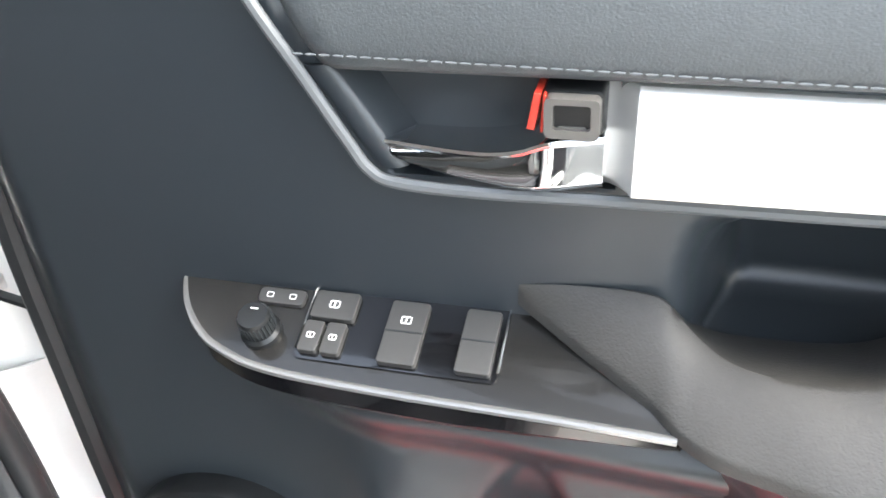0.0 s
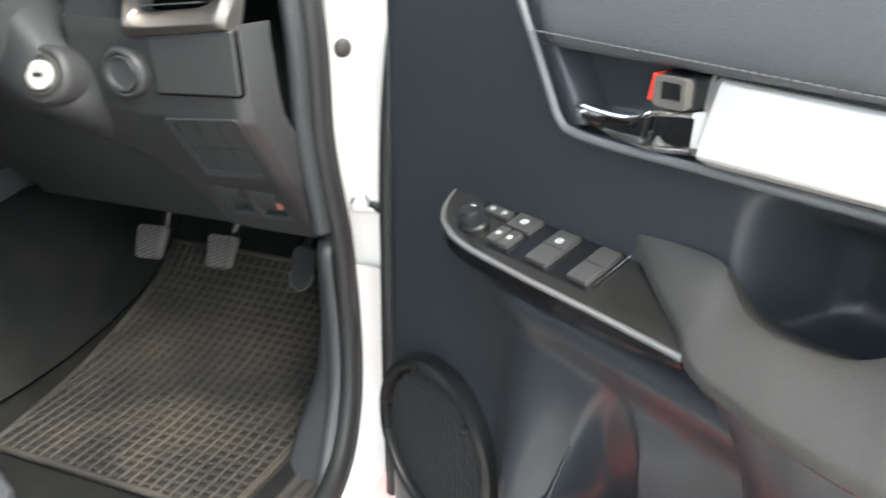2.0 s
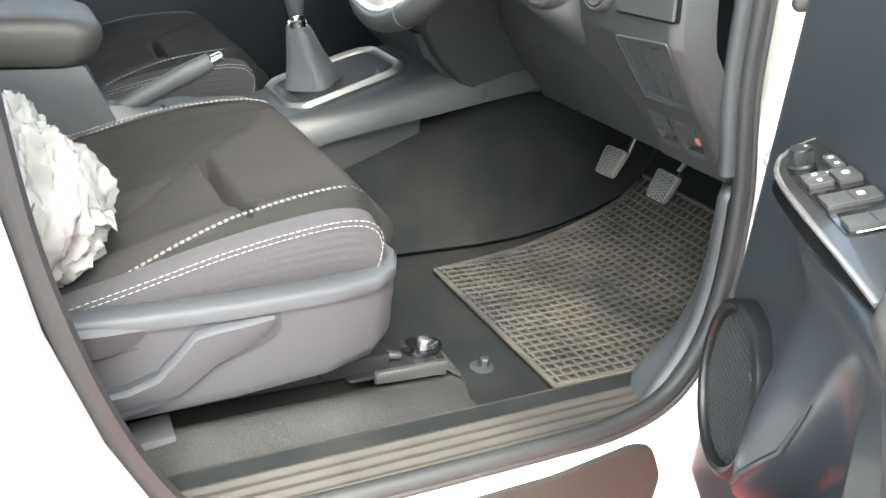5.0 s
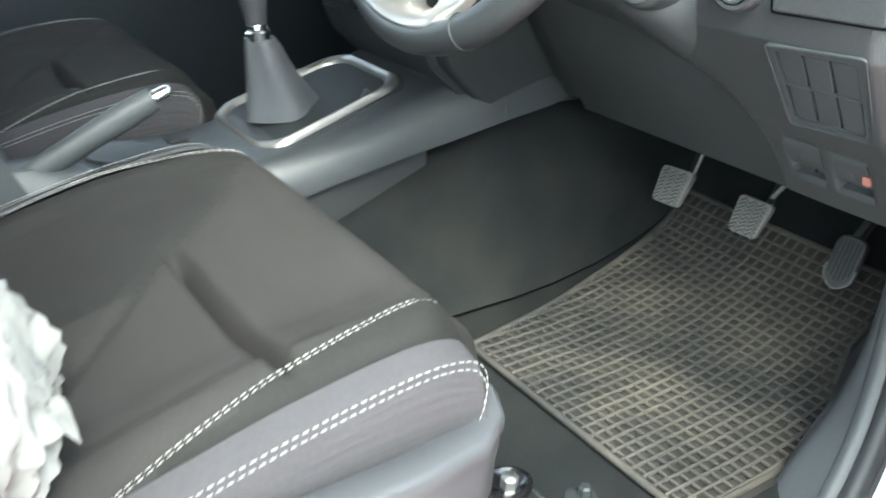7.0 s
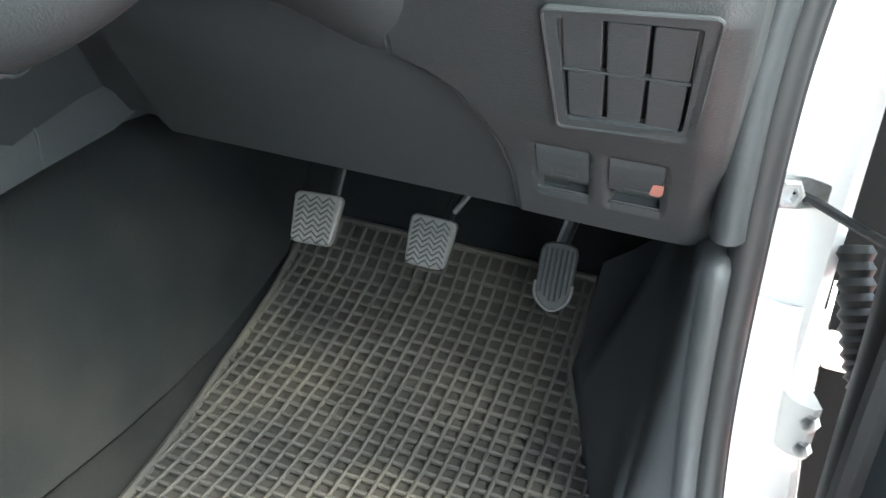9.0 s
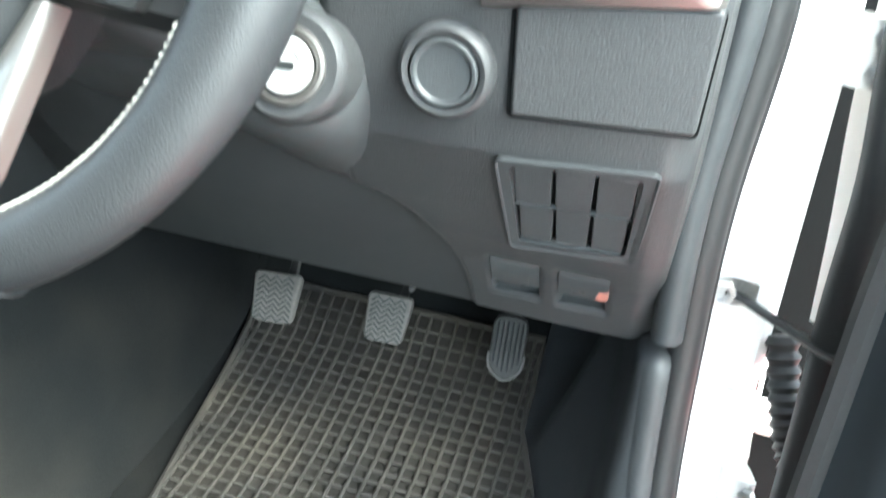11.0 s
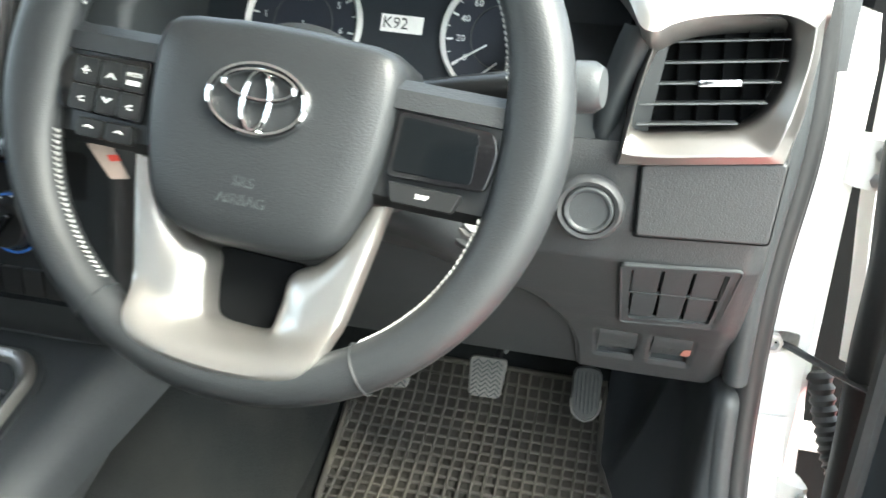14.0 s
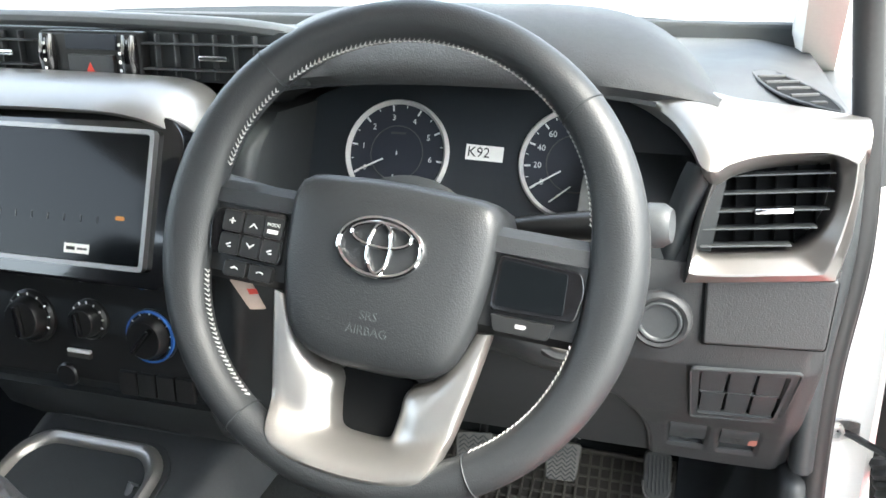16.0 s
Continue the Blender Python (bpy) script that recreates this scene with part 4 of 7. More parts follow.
boot = [Vector((0.800, 0.335, 1.000)).lerp(Vector((0.838, 0.275, 0.90)), i / 30) + Vector((0, 0, -0.018 * math.sin(math.pi * i / 30))) for i in range(31)]
part("wiring_boot", tube(boot, [0.0135 if i % 2 else 0.0105 for i in range(31)], 12), SEAL, door, "black corrugated wiring boot")

# ---- dashboard ----
dash = thing("dashboard", (0.0, 0.3, 1.0), "dark grey grained dashboard with silver vent trim and blank switches", "dashboard")


def panel_y(z):
    """The lower facia leans forward towards its foot."""
    pts = [(0.985, 0.306), (1.05, 0.256), (1.08, 0.228), (1.16, 0.168), (1.188, 0.160), (1.245, 0.150)]
    for (z0, y0), (z1, y1) in zip(pts, pts[1:]):
        if z <= z1:
            return y0 + (y1 - y0) * (z - z0) / (z1 - z0)
    return pts[-1][1]


def left_x(z):
    """The facia's left edge: upright beside the column, then a rounded foot."""
    pts = [(0.985, 0.563), (1.025, 0.561), (1.05, 0.555), (1.07, 0.546), (1.092, 0.530), (1.104, 0.512), (1.1105, 0.490), (1.30, 0.487)]
    for (z0, x0), (z1, x1) in zip(pts, pts[1:]):
        if z <= z1:
            return x0 + (x1 - x0) * max(0.0, z - z0) / (z1 - z0)
    return 0.487


def dent(x, z):
    """How deep the facia is let in behind switches and levers."""
    f = step(0.5995, 0.602, x) * step(0.6775, 0.675, x) * step(1.087, 1.0895, z) * step(1.157, 1.1545, z)
    for c in (0.5985, 0.6485):
        f = max(f, step(c - 0.020, c - 0.018, x) * step(c + 0.020, c + 0.018, x) * step(1.014, 1.016, z) * step(1.0585, 1.0565, z))
    return 0.013 * f


rows = []
for i in range(105):
    z = 0.987 + 0.272 * i / 104
    x0 = left_x(z)
    xs = [x0 + (0.700 - x0) * j / 84 for j in range(85)]
    rows.append([(x0 + 0.006, panel_y(z) + 0.05, z)] + [(x, panel_y(z) + dent(x, z) + 0.010 * step(0.685, 0.703, x) - 0.002 * math.sin(math.pi * (x - x0) / (0.7 - x0)), z) for x in xs] + [(0.7045, panel_y(z) + 0.05, z)])
lower = part("lower_facia", sheet(rows, 0.003), LEATHER_PLASTIC, dash, "grained black lower facia", sharp=50)
rows = [[(x, panel_y(z) + 0.009 + 0.03 * (x < 0.22) + 0.012 * step(1.10, 1.13, z), z) for x in (0.14, 0.20, 0.24, 0.35, 0.42, 0.48, 0.52, 0.56, 0.60)] for z in (0.985, 0.99, 1.01, 1.04, 1.07, 1.1, 1.13, 1.16, 1.22)]
rows_c = [[(x, y, z) for x in (0.485, 0.52, 0.56, 0.592)] for y, z in ((0.152, 1.243), (0.156, 1.262), (0.166, 1.285), (0.19, 1.31), (0.235, 1.33))]
part("facia_shoulder", sheet(rows_c, 0.003), DARK, dash, "matt black shoulder below the instruments", sharp=60)
part("knee_panel", sheet(rows, 0.004), KNEE, dash, "black plastic knee panel under the column")
part("under_dash", loft([[(x, 0.36, 0.99), (x, 0.35, 1.0), (x, 0.36, 1.2), (x, 0.6, 1.3), (x, 0.66, 1.05)] for x in (0.15, 0.69)]), DARK, dash)
edge_c = spline([(left_x(z) - 0.0005, panel_y(z) - 0.0006, z) for z in (1.19, 1.16, 1.13, 1.112, 1.109, 1.104, 1.095, 1.08, 1.06, 1.03, 1.0)], 5)
# Thin tube in paler vinyl paints the highlight along the facia edge.
part("facia_edge_glint", tube(edge_c, 0.0016, 6), PAD, lower)
# grained lid beside the round blank
LID = axes((0.6475, 0.1535, 1.2135), (1, 0.04, 0.03), (0.0, -0.13, 1))
# Near-black plate paints the shade in the joint round the lid.
part("lid_gap_shade", plate(rounded([(-0.0515, 0.033), (0.0548, 0.040), (0.0515, -0.0275), (-0.0505, -0.0285)], 0.004), -0.004, 0.0024, LID), GAP_SHADE, dash)
part("facia_lid", plate(rounded([(-0.0488, 0.034), (0.0538, 0.041), (0.0502, -0.0255), (-0.0482, -0.0262)], 0.004), -0.002, 0.0058, LID, 0.0025, 3), LEATHER_PLASTIC, dash, "leather-grained facia lid")
# round blank
RB = axes((0.5632, 0.149, 1.2050), (1, 0.0, 0), (0, -0.08, 1))
rb = part("round_blank", lathe([(0.0275, -0.01), (0.0275, 0.002), (0.0262, 0.0065), (0.0235, 0.0085), (0.0205, 0.0075), (0.0200, 0.004)], RB, 48), LEATHER_PLASTIC, dash, "round raised surround of a blank switch")
part("blank_disc", lathe([(0.0193, 0.0), (0.0193, 0.0075), (0.0182, 0.009), (0.0165, 0.0088), (0.015, 0.0072), (0.008, 0.0068), (0.0, 0.0066)], RB, 48), PLASTIC, rb, "smooth black round blank")
part("blank_groove", lathe([(0.0199, 0.0), (0.0199, 0.005), (0.0192, 0.005), (0.0192, 0.0)], RB, 48), DARK, rb)

# six blank switches
SW = axes((0.6395, 0.1950, 1.1205), (1, 0.05, 0.02), (0, -0.062, 0.08))
so = rounded([(-0.0475, 0.048), (0.0455, 0.0545), (0.0415, -0.0465), (-0.0405, -0.0505)], 0.005)
si = rounded([(-0.0395, 0.0425), (0.0375, 0.0465), (0.0345, -0.0405), (-0.0345, -0.0425)], 0.004)
swf = part("switch_frame", frame_plate(so, si, -0.006, 0.003, SW), PLASTIC, dash, "black frame round six blank switches")
part("frame_lip", tube([SW @ Vector((p[0], p[1], 0.003)) for p in so], 0.0012, 6, closed=True), PLASTIC, swf)
# Floor coloured near-black as the shade between the blanks.
part("frame_floor", plate(si, -0.008, -0.0045, SW), GAP_SHADE, swf)
for r_ in range(2):
    for c_ in range(3):
        cx, cy = -0.0012 + (0.0245 - 0.0015 * r_) * (c_ - 1) + 0.0006 * r_, 0.0215 - 0.0425 * r_
        w_ = 0.0224 - 0.0014 * r_
        blank = part("switch_blank", plate(rounded([(cx - w_ / 2, cy + 0.0198), (cx + w_ / 2, cy + 0.0202), (cx + w_ / 2 - 0.0005, cy - 0.0196), (cx - w_ / 2 + 0.0005, cy - 0.0198)], 0.0022), -0.006, 0.0006 + 0.0004 * ((r_ + c_) % 2), SW, 0.0010), PLASTIC, swf, "blank black switch cover")
part("frame_bar", box((-0.001, 0.0003, -0.001), (0.073, 0.0022, 0.004), 0.0006, m=SW), PLASTIC, swf)

# release levers
for cx, tag in ((0.5985, False), (0.6485, True)):
    LV = axes((cx, panel_y(1.037) - 0.0015, 1.037), (1, 0.03, 0), (0, -0.050, 0.062))
    rec = part("lever_recess", frame_plate(rrect(0, -0.001, 0.043, 0.060, 0.005), rrect(0, -0.001, 0.038, 0.054, 0.004), -0.012, 0.0018, LV), PLASTIC, dash, "lever recess")
    part("recess_floor", plate(rrect(0, -0.001, 0.038, 0.054, 0.004), -0.016, -0.010, LV), DARK, rec)
    pad_ = loft([[LV @ Vector((x, y, h)) for x in (-0.0178, -0.006, 0.006, 0.0178)] + [LV @ Vector((x, y, h - 0.006)) for x in (0.0178, -0.0178)] for y, h in ((0.0262, 0.0015), (0.020, 0.0045), (0.004, 0.0030), (-0.010, 0.0025), (-0.0125, -0.002), (-0.013, -0.006))])
    lever = part("release_lever", pad_, PLASTIC, dash, "bonnet release lever" if not tag else "fuel flap release lever with red tag")
    IC = LV @ pose(0, 0.0, 0.0029)
    ic = frame_plate(rrect(0.001, 0, 0.018, 0.0115, 0.001, 2), rrect(0.001, 0, 0.017, 0.0105, 0.001, 2), 0, 0.0004, IC)
    if tag:
        frame_plate(rrect(0, 0, 0.005, 0.006, 0.0006, 2), rrect(0, 0.0008, 0.003, 0.003, 0.0005, 2), 0, 0.0004, IC, ic)
    else:
        box((0, 0, 0.0002), (0.009, 0.0012, 0.0004), 0, m=IC, bm=ic)
    part("lever_mark", ic, BUTTON, lever)
    if tag:
        part("red_tag", plate(rounded([(0.0115, 0.006), (0.0182, 0.0068), (0.0185, -0.0035), (0.0160, -0.0075), (0.0095, -0.0065)], 0.001), -0.002, 0.0036, LV), DULL_RED, lever, "small red tag")

# outer air vent in silver trim
VF = axes((0.645, 0.150, 1.300), (1, 0.06, 0.06), (0, 0.06, 1))
vo_ = [(-0.0515, 0.0405), (-0.030, 0.0515), (0.0, 0.0570), (0.034, 0.0575), (0.0662, 0.0560), (0.0655, 0.030), (0.0600, -0.015), (0.0510, -0.0500), (0.010, -0.0516), (-0.030, -0.0532), (-0.0690, -0.0548), (-0.0620, -0.012)]
vo = [Vector(p).lerp(Vector(q), k / 6) for p, q in zip(vo_, vo_[1:] + vo_[:1]) for k in range(6)]
vi = spline([(-0.0360, 0.0395), (-0.0188, 0.0500), (0.0107, 0.0518), (0.0400, 0.0515), (0.0465, 0.0330), (0.0430, 0.0050), (0.0318, -0.0155), (0.0150, -0.0262), (-0.0199, -0.0287), (-0.0520, -0.0297), (-0.0590, -0.0210), (-0.0500, 0.0150)], 6, True)
vr = [[VF @ Vector((p[0], p[1], h)) for p in line_] for line_, h in ((vo, -0.014), (vo, -0.002))]
for t, h0 in ((0.10, 0.002), (0.36, 0.0085), (0.42, 0.0085), (0.6, 0.0045), (0.8, 0.0005), (0.93, -0.003), (1.0, -0.008)):
    vr.append([VF @ Vector((a[0] + (b[0] - a[0]) * t, a[1] + (b[1] - a[1]) * t, h0 + 0.007 * step(-0.01, -0.045, a[1]) * (1 - t))) for a, b in zip(vo, vi)])
vr.append([VF @ Vector((p[0], p[1], -0.030)) for p in vi])
vent = part("vent_surround", loft(vr, caps=False), SATIN, dash, "satin silver vent surround", sharp=32)
# Flat near-black plate in place of the shade deep in the vent.
part("vent_shade", plate(vi, -0.055, -0.031, VF), GAP_SHADE, vent)
for i in range(6):
    z_ = -0.0225 + 0.0147 * i
    xa = -0.0555 + (0.0 if z_ < -0.01 else 0.30 * (z_ + 0.01)) + (0.012 if i == 5 else 0.0)
    xb = 0.0455 - (0.030 if i == 0 else 0.011 if i == 1 else 0.003 if i == 2 else 0.0)
    slat = loft([[VF @ Vector((x, z_ + 0.03 * (x + 0.005) + dy, h)) for dy, h in ((-0.0006, -0.004), (0.0003, -0.0042), (0.0006, -0.008), (0.0003, -0.021), (-0.0012, -0.021), (-0.0012, -0.008))] for x in (xa, (xa + xb) / 2, xb)])
    part("vent_slat", slat, PLASTIC, dash, "thin black vent slat")
for i in range(6):
    x_ = -0.043 + 0.0158 * i
    # Vanes coloured near-black, as shaded inside the vent.
    part("vent_vane", box((x_, 0.010 - 0.006 * (i == 0), -0.026), (0.0009, 0.072 - 0.026 * (i == 0), 0.008), 0.0003, 1, VF), GAP_SHADE, dash)
part("vent_tab", box((0.0005, 0.0072, -0.003), (0.030, 0.0048, 0.006), 0.0012, 2, VF @ pose(0, 0, 0, 0, 0, 2)), CHROME, dash, "chrome vent tab")
# silver sweep over the vent towards the cluster
loe = spline([(0.518, 0.198, 1.389), (0.532, 0.190, 1.388), (0.548, 0.177, 1.384), (0.564, 0.160, 1.375), (0.579, 0.138, 1.361), (0.591, 0.120, 1.345), (0.605, 0.130, 1.350), (0.626, 0.142, 1.355), (0.660, 0.156, 1.358), (0.711, 0.172, 1.359)], 6)
upe = spline([(0.518, 0.205, 1.3895), (0.534, 0.206, 1.3905), (0.553, 0.206, 1.3915), (0.574, 0.204, 1.3915), (0.592, 0.201, 1.390), (0.604, 0.200, 1.3875), (0.618, 0.200, 1.3855), (0.645, 0.200, 1.383), (0.672, 0.200, 1.380), (0.712, 0.202, 1.374)], 6)
rows = [[a + Vector((0.004, 0.026, -0.014)) * min(1, i / 12), a + Vector((0.001, 0.006, -0.006)) * min(1, i / 12)] + [a.lerp(b, t) + Vector((0, -0.004, 0.007)) * math.sin(math.pi * t) for t in (0, 0.05, 0.15, 0.3, 0.45, 0.6, 0.75, 0.9, 1)] for i, (a, b) in enumerate(zip(loe, upe))]
part("silver_sweep", sheet(rows, -0.004), BAND, dash, "satin silver sweep over the vent", sharp=50)
leg = spline([(0.588, 0.123, 1.345), (0.583, 0.133, 1.33), (0.575, 0.144, 1.30), (0.568, 0.149, 1.27), (0.565, 0.153, 1.243)], 6)
rows = [[p + Vector((-0.014, 0.020, 0.0)), p + Vector((-0.008, 0.004, 0.0)), p + Vector((-0.002, 0.0, 0.0)), p + Vector((0.004, 0.0, 0.0)), p + Vector((0.010, 0.008, 0.0))] for p in leg]
part("sweep_leg", sheet(rows, 0.003), DARK, dash, "black plastic leg beside the vent", sharp=60)

# dash top, cowl and demister grille
def top_z(x, y):
    return 1.378 + 0.030 * step(0.2, 0.8, y) + 0.045 * step(0.62, 0.3, abs(x)) * step(0.86, 0.3, y) * (x < 0.2) - 0.012 * step(0.64, 0.72, abs(x))


def top_y(x, j):
    y0 = 0.195 + 0.125 * step(0.208, 0.19, abs(x - 0.372))
    return y0 + (0.855 - y0) * j / 16


rows = [[(x, top_y(x, j), top_z(x, top_y(x, j))) for x in [-0.715 + 1.43 * i / 130 for i in range(131)]] for j in range(17)]
part("dash_top", sheet(rows, -0.012), PAD_DASH, dash, "soft dark grey dash top", sharp=60)


def arch(a, w, h, z0):
    return 0.372 + w * math.cos(a) * (1 + 0.04 * math.sin(a)), z0 + h * max(0, math.sin(a)) ** 1.12


rows = []
for y, wl, wr, h, z0, n_ in ((0.178, 0.205, 0.2205, 0.010, 1.386, 2.5), (0.172, 0.208, 0.2225, 0.016, 1.388, 2.5), (0.176, 0.212, 0.223, 0.026, 1.389, 2.8), (0.190, 0.225, 0.224, 0.044, 1.387, 3.2), (0.212, 0.240, 0.225, 0.061, 1.383, 3.8),
                             (0.24, 0.255, 0.225, 0.074, 1.380, 4.2), (0.28, 0.268, 0.225, 0.084, 1.376, 4.6), (0.36, 0.26, 0.216, 0.078, 1.376, 4.4), (0.47, 0.24, 0.19, 0.056, 1.378, 3.5), (0.56, 0.20, 0.16, 0.02, 1.378, 2.5)):
    rows.append([(0.372 + (wr if u > 0 else wl) * u, y, z0 + h * (1 - abs(u) ** n_)) for u in (math.sin(math.pi / 2 * (1 - i / 24)) for i in range(49))])
cowl = part("cluster_cowl", sheet(rows, -0.003), COWL, dash, "grained dark cowl over the instruments", sharp=60)
rows = []
for y, w, h, z0, dn_ in ((0.176, 0.206, 0.024, 1.374, 0.0), (0.20, 0.208, 0.030, 1.370, 0.01), (0.272, 0.214, 0.040, 1.357, 0.02)):
    rows.append([(arch(math.pi * i / 28, w, h, z0)[0], y, arch(math.pi * i / 28, w, h, z0)[1]) for i in range(29)])
part("cowl_lining", sheet(rows, 0.004), DARK, cowl, sharp=60)
for sx, name_ in ((-1, "cowl_cheek"), (1, "cowl_cheek")):
    rows = []
    for z_, yy in ((1.374 - 0.024 * (sx > 0), 0.158), (1.36 - 0.016 * (sx > 0), 0.152), (1.32, 0.150), (1.28, 0.155), (1.24, 0.165)):
        xo = 0.372 + sx * (0.226 - 0.10 * (1.384 - z_))
        rows.append([(xo + sx * 0.012, yy + 0.004, z_), (xo, yy, z_), (xo - sx * 0.004, yy + 0.01, z_), (xo - sx * 0.006, 0.275, z_ - 0.02)])
    part(name_, sheet(rows, 0.004 * sx), DARK, dash, sharp=60)
DG = axes((0.660, 0.362, 1.3835), (-0.17, 1, 0.03), (-1, -0.17, 0.03))
go = spline([(-0.135, -0.006), (-0.06, -0.017), (0.05, -0.015), (0.14, -0.002), (0.06, 0.012), (-0.06, 0.016)], 5, True)
# Flat plate; its near-black colour is the shade in the slots.
gr = part("demister_grille", plate([(p[0] * 1.12, p[1] * 1.25) for p in go], -0.004, 0.0012, DG), GAP_SHADE, dash, "black side window demister grille")
for i in range(6):
    x_ = -0.112 + 0.042 * i
    w_ = 0.040 * (1 - (x_ / 0.15) ** 2)
    part("grille_bar", box((x_, -0.001, 0.0022), (0.0030, w_, 0.003), 0.0006, 1, DG @ Matrix.Translation((x_, 0, 0)) @ pose(0, 0, 0, 0, 0, 24) @ Matrix.Translation((-x_, 0, 0))), PAD_DASH, gr)
part("grille_rim", tube([DG @ Vector((p[0] * 1.12, p[1] * 1.25, 0.0012)) for p in go], 0.0016, 6, closed=True), PAD_DASH, gr)

# instrument cluster
GF = axes((0.372, 0.262, 1.318), (1, 0, 0), (0, 0.342, 0.94))
part("cluster_face", plate(spline([(-0.205, -0.01), (-0.19, 0.045), (-0.12, 0.068), (0, 0.074), (0.12, 0.068), (0.19, 0.045), (0.205, -0.01), (0.18, -0.07), (0, -0.09), (-0.18, -0.07)], 5, True), -0.012, -0.002, GF), DIAL_PANEL, dash, "dark instrument face")


def gauge(cx, cy, r, numbers, a0, a1, minor, needle, label):
    F = GF @ pose(cx, cy, 0)
    ring = part("gauge_ring", lathe([(r - 0.0045, -0.002), (r - 0.004, 0.003), (r - 0.0015, 0.006), (r, 0.004), (r + 0.001, -0.002)], F, 64), BRIGHT, dash, label)
    part("dial", lathe([(r - 0.0035, -0.004), (r - 0.0035, -0.0005), (r * 0.5, -0.0008), (0, -0.0008)], F, 64), DIAL, ring, "dark blue-black dial")
    part("dial_ring", tube([F @ Vector((r * 0.51 * math.cos(t), r * 0.51 * math.sin(t), 0.0)) for t in (2 * math.pi * i / 48 for i in range(48))], 0.0006, 6, closed=True), BUTTON, ring)
    ticks = bmesh.new()
    k = len(numbers)
    for i in range((k - 1) * minor + 1):
        a = radians(a0 + (a1 - a0) * i / ((k - 1) * minor))
        big = i % minor == 0
        box((r * (0.85 if big else 0.88), 0, 0.0003), (r * (0.11 if big else 0.05), 0.0018 if big else 0.0008, 0.0004), 0, m=F @ Matrix.Rotation(a, 4, "Z"), bm=ticks)
    part("ticks", ticks, PRINT, ring)
    for i, t in enumerate(numbers):
        a = radians(a0 + (a1 - a0) * i / (k - 1))
        part("numeral", lettering(t, 0.0085 if len(t) < 3 else 0.0075, F @ pose(r * 0.67 * math.cos(a), r * 0.67 * math.sin(a), 0.0004), 0.0001), PRINT, ring)
    part("needle", box((r * 0.58, 0, 0.003), (r * 0.62, 0.0016, 0.0012), 0.0003, 1, F @ Matrix.Rotation(radians(needle), 4, "Z")), PRINT, ring, "white needle at rest")
    return ring, F


tach, TF = gauge(-0.0885, -0.006, 0.0555, ["0", "1", "2", "3", "4", "5", "6"], 207, -8, 2, 207, "chrome-ringed rev counter")
part("unit_bar", box((0, 0.021, 0.0003), (0.016, 0.0022, 0.0003), 0, m=TF), BUTTON, tach)
for x_, y_ in ((0.0, 0.0), (-0.002, -0.024)):
    part("dial_mark", box((x_, y_, 0.0003), (0.0013, 0.004, 0.0003), 0, m=TF), PRINT, tach)
speedo, SF = gauge(0.0965, -0.006, 0.0555, ["0", "20", "40", "60", "80", "100", "120", "140", "160", "180"], 212, -32, 2, 212, "chrome-ringed speedometer")
part("needle", box((-0.012, -0.031, 0.003), (0.026, 0.0014, 0.0012), 0.0003, 1, SF @ pose(0, 0, 0) @ Matrix.Translation((-0.012, -0.031, 0)) @ Matrix.Rotation(radians(40), 4, "Z") @ Matrix.Translation((0.012, 0.031, 0))), PRINT, speedo)
part("dial_mark", box((0.016, -0.040, 0.0003), (0.005, 0.004, 0.0003), 0, m=SF), PRINT, speedo)
KL = GF @ pose(0.0045, -0.0005, -0.0012, 0, 0, -2)
kl = part("cluster_sticker", plate(rrect(0, 0, 0.039, 0.0155, 0.0006, 2), 0, 0.0005, KL), LABEL, dash, "white paper sticker with black print")
part("sticker_print", lettering("K92", 0.0145, KL @ pose(-0.006, 0, 0.0007), 0.0001), INK, kl)

# column shroud, stalks and ignition
COL = axes((0.372, 0.11, 1.268), (1, 0, 0), (0, 0.355, 0.935))
shr = [[COL @ Vector((p[0] * k, p[1] * k - 0.014 + dy, h)) for p in rrect(0.002, 0, 0.15, 0.098, 0.035, 6)] for k, h, dy in ((0.55, 0.115, 0.012), (0.72, 0.098, 0.008), (0.88, 0.065, 0.002), (0.98, 0.01, -0.004), (1.0, -0.06, -0.01), (0.95, -0.15, -0.02))]
shroud = part("column_shroud", loft(shr), PLASTIC, dash, "grey-black steering column shroud", sharp=50)
lobe = spline([(-0.078, 0.030), (-0.03, 0.040), (0.045, 0.040), (0.082, 0.012), (0.122, -0.022), (0.146, -0.055), (0.138, -0.088), (0.105, -0.102), (0.04, -0.088), (-0.03, -0.082), (-0.085, -0.078), (-0.110, -0.055), (-0.100, -0.015)], 4, True)
low_s = [[COL @ Vector((0.012 + (p[0] - 0.012) * k, -0.035 + (p[1] + 0.035) * k + dy, h)) for p in lobe] for k, h, dy in ((0.40, -0.010, 0.02), (0.66, -0.014, 0.012), (0.82, -0.026, 0.006), (0.92, -0.046, 0.0), (0.97, -0.066, 0.0), (0.99, -0.09, -0.004), (0.98, -0.17, -0.014))]
part("lower_shroud", loft(low_s), PLASTIC, dash, "grey-black lower column cover", sharp=60)
IG = axes((0.486, 0.112, 1.202), (0.95, 0.1, 0), (0.05, 0.25, 1))
part("ignition_boss", lathe([(0.032, -0.06), (0.032, -0.007), (0.0305, -0.002), (0.0275, 0.001), (0.021, 0.0)], IG, 40), LEATHER_PLASTIC, shroud, "raised black ignition surround")
part("ignition_ring", lathe([(0.0215, -0.01), (0.0215, 0.003), (0.0195, 0.004), (0.0170, 0.003), (0.0165, 0.0)], IG, 40), BUTTON, shroud)
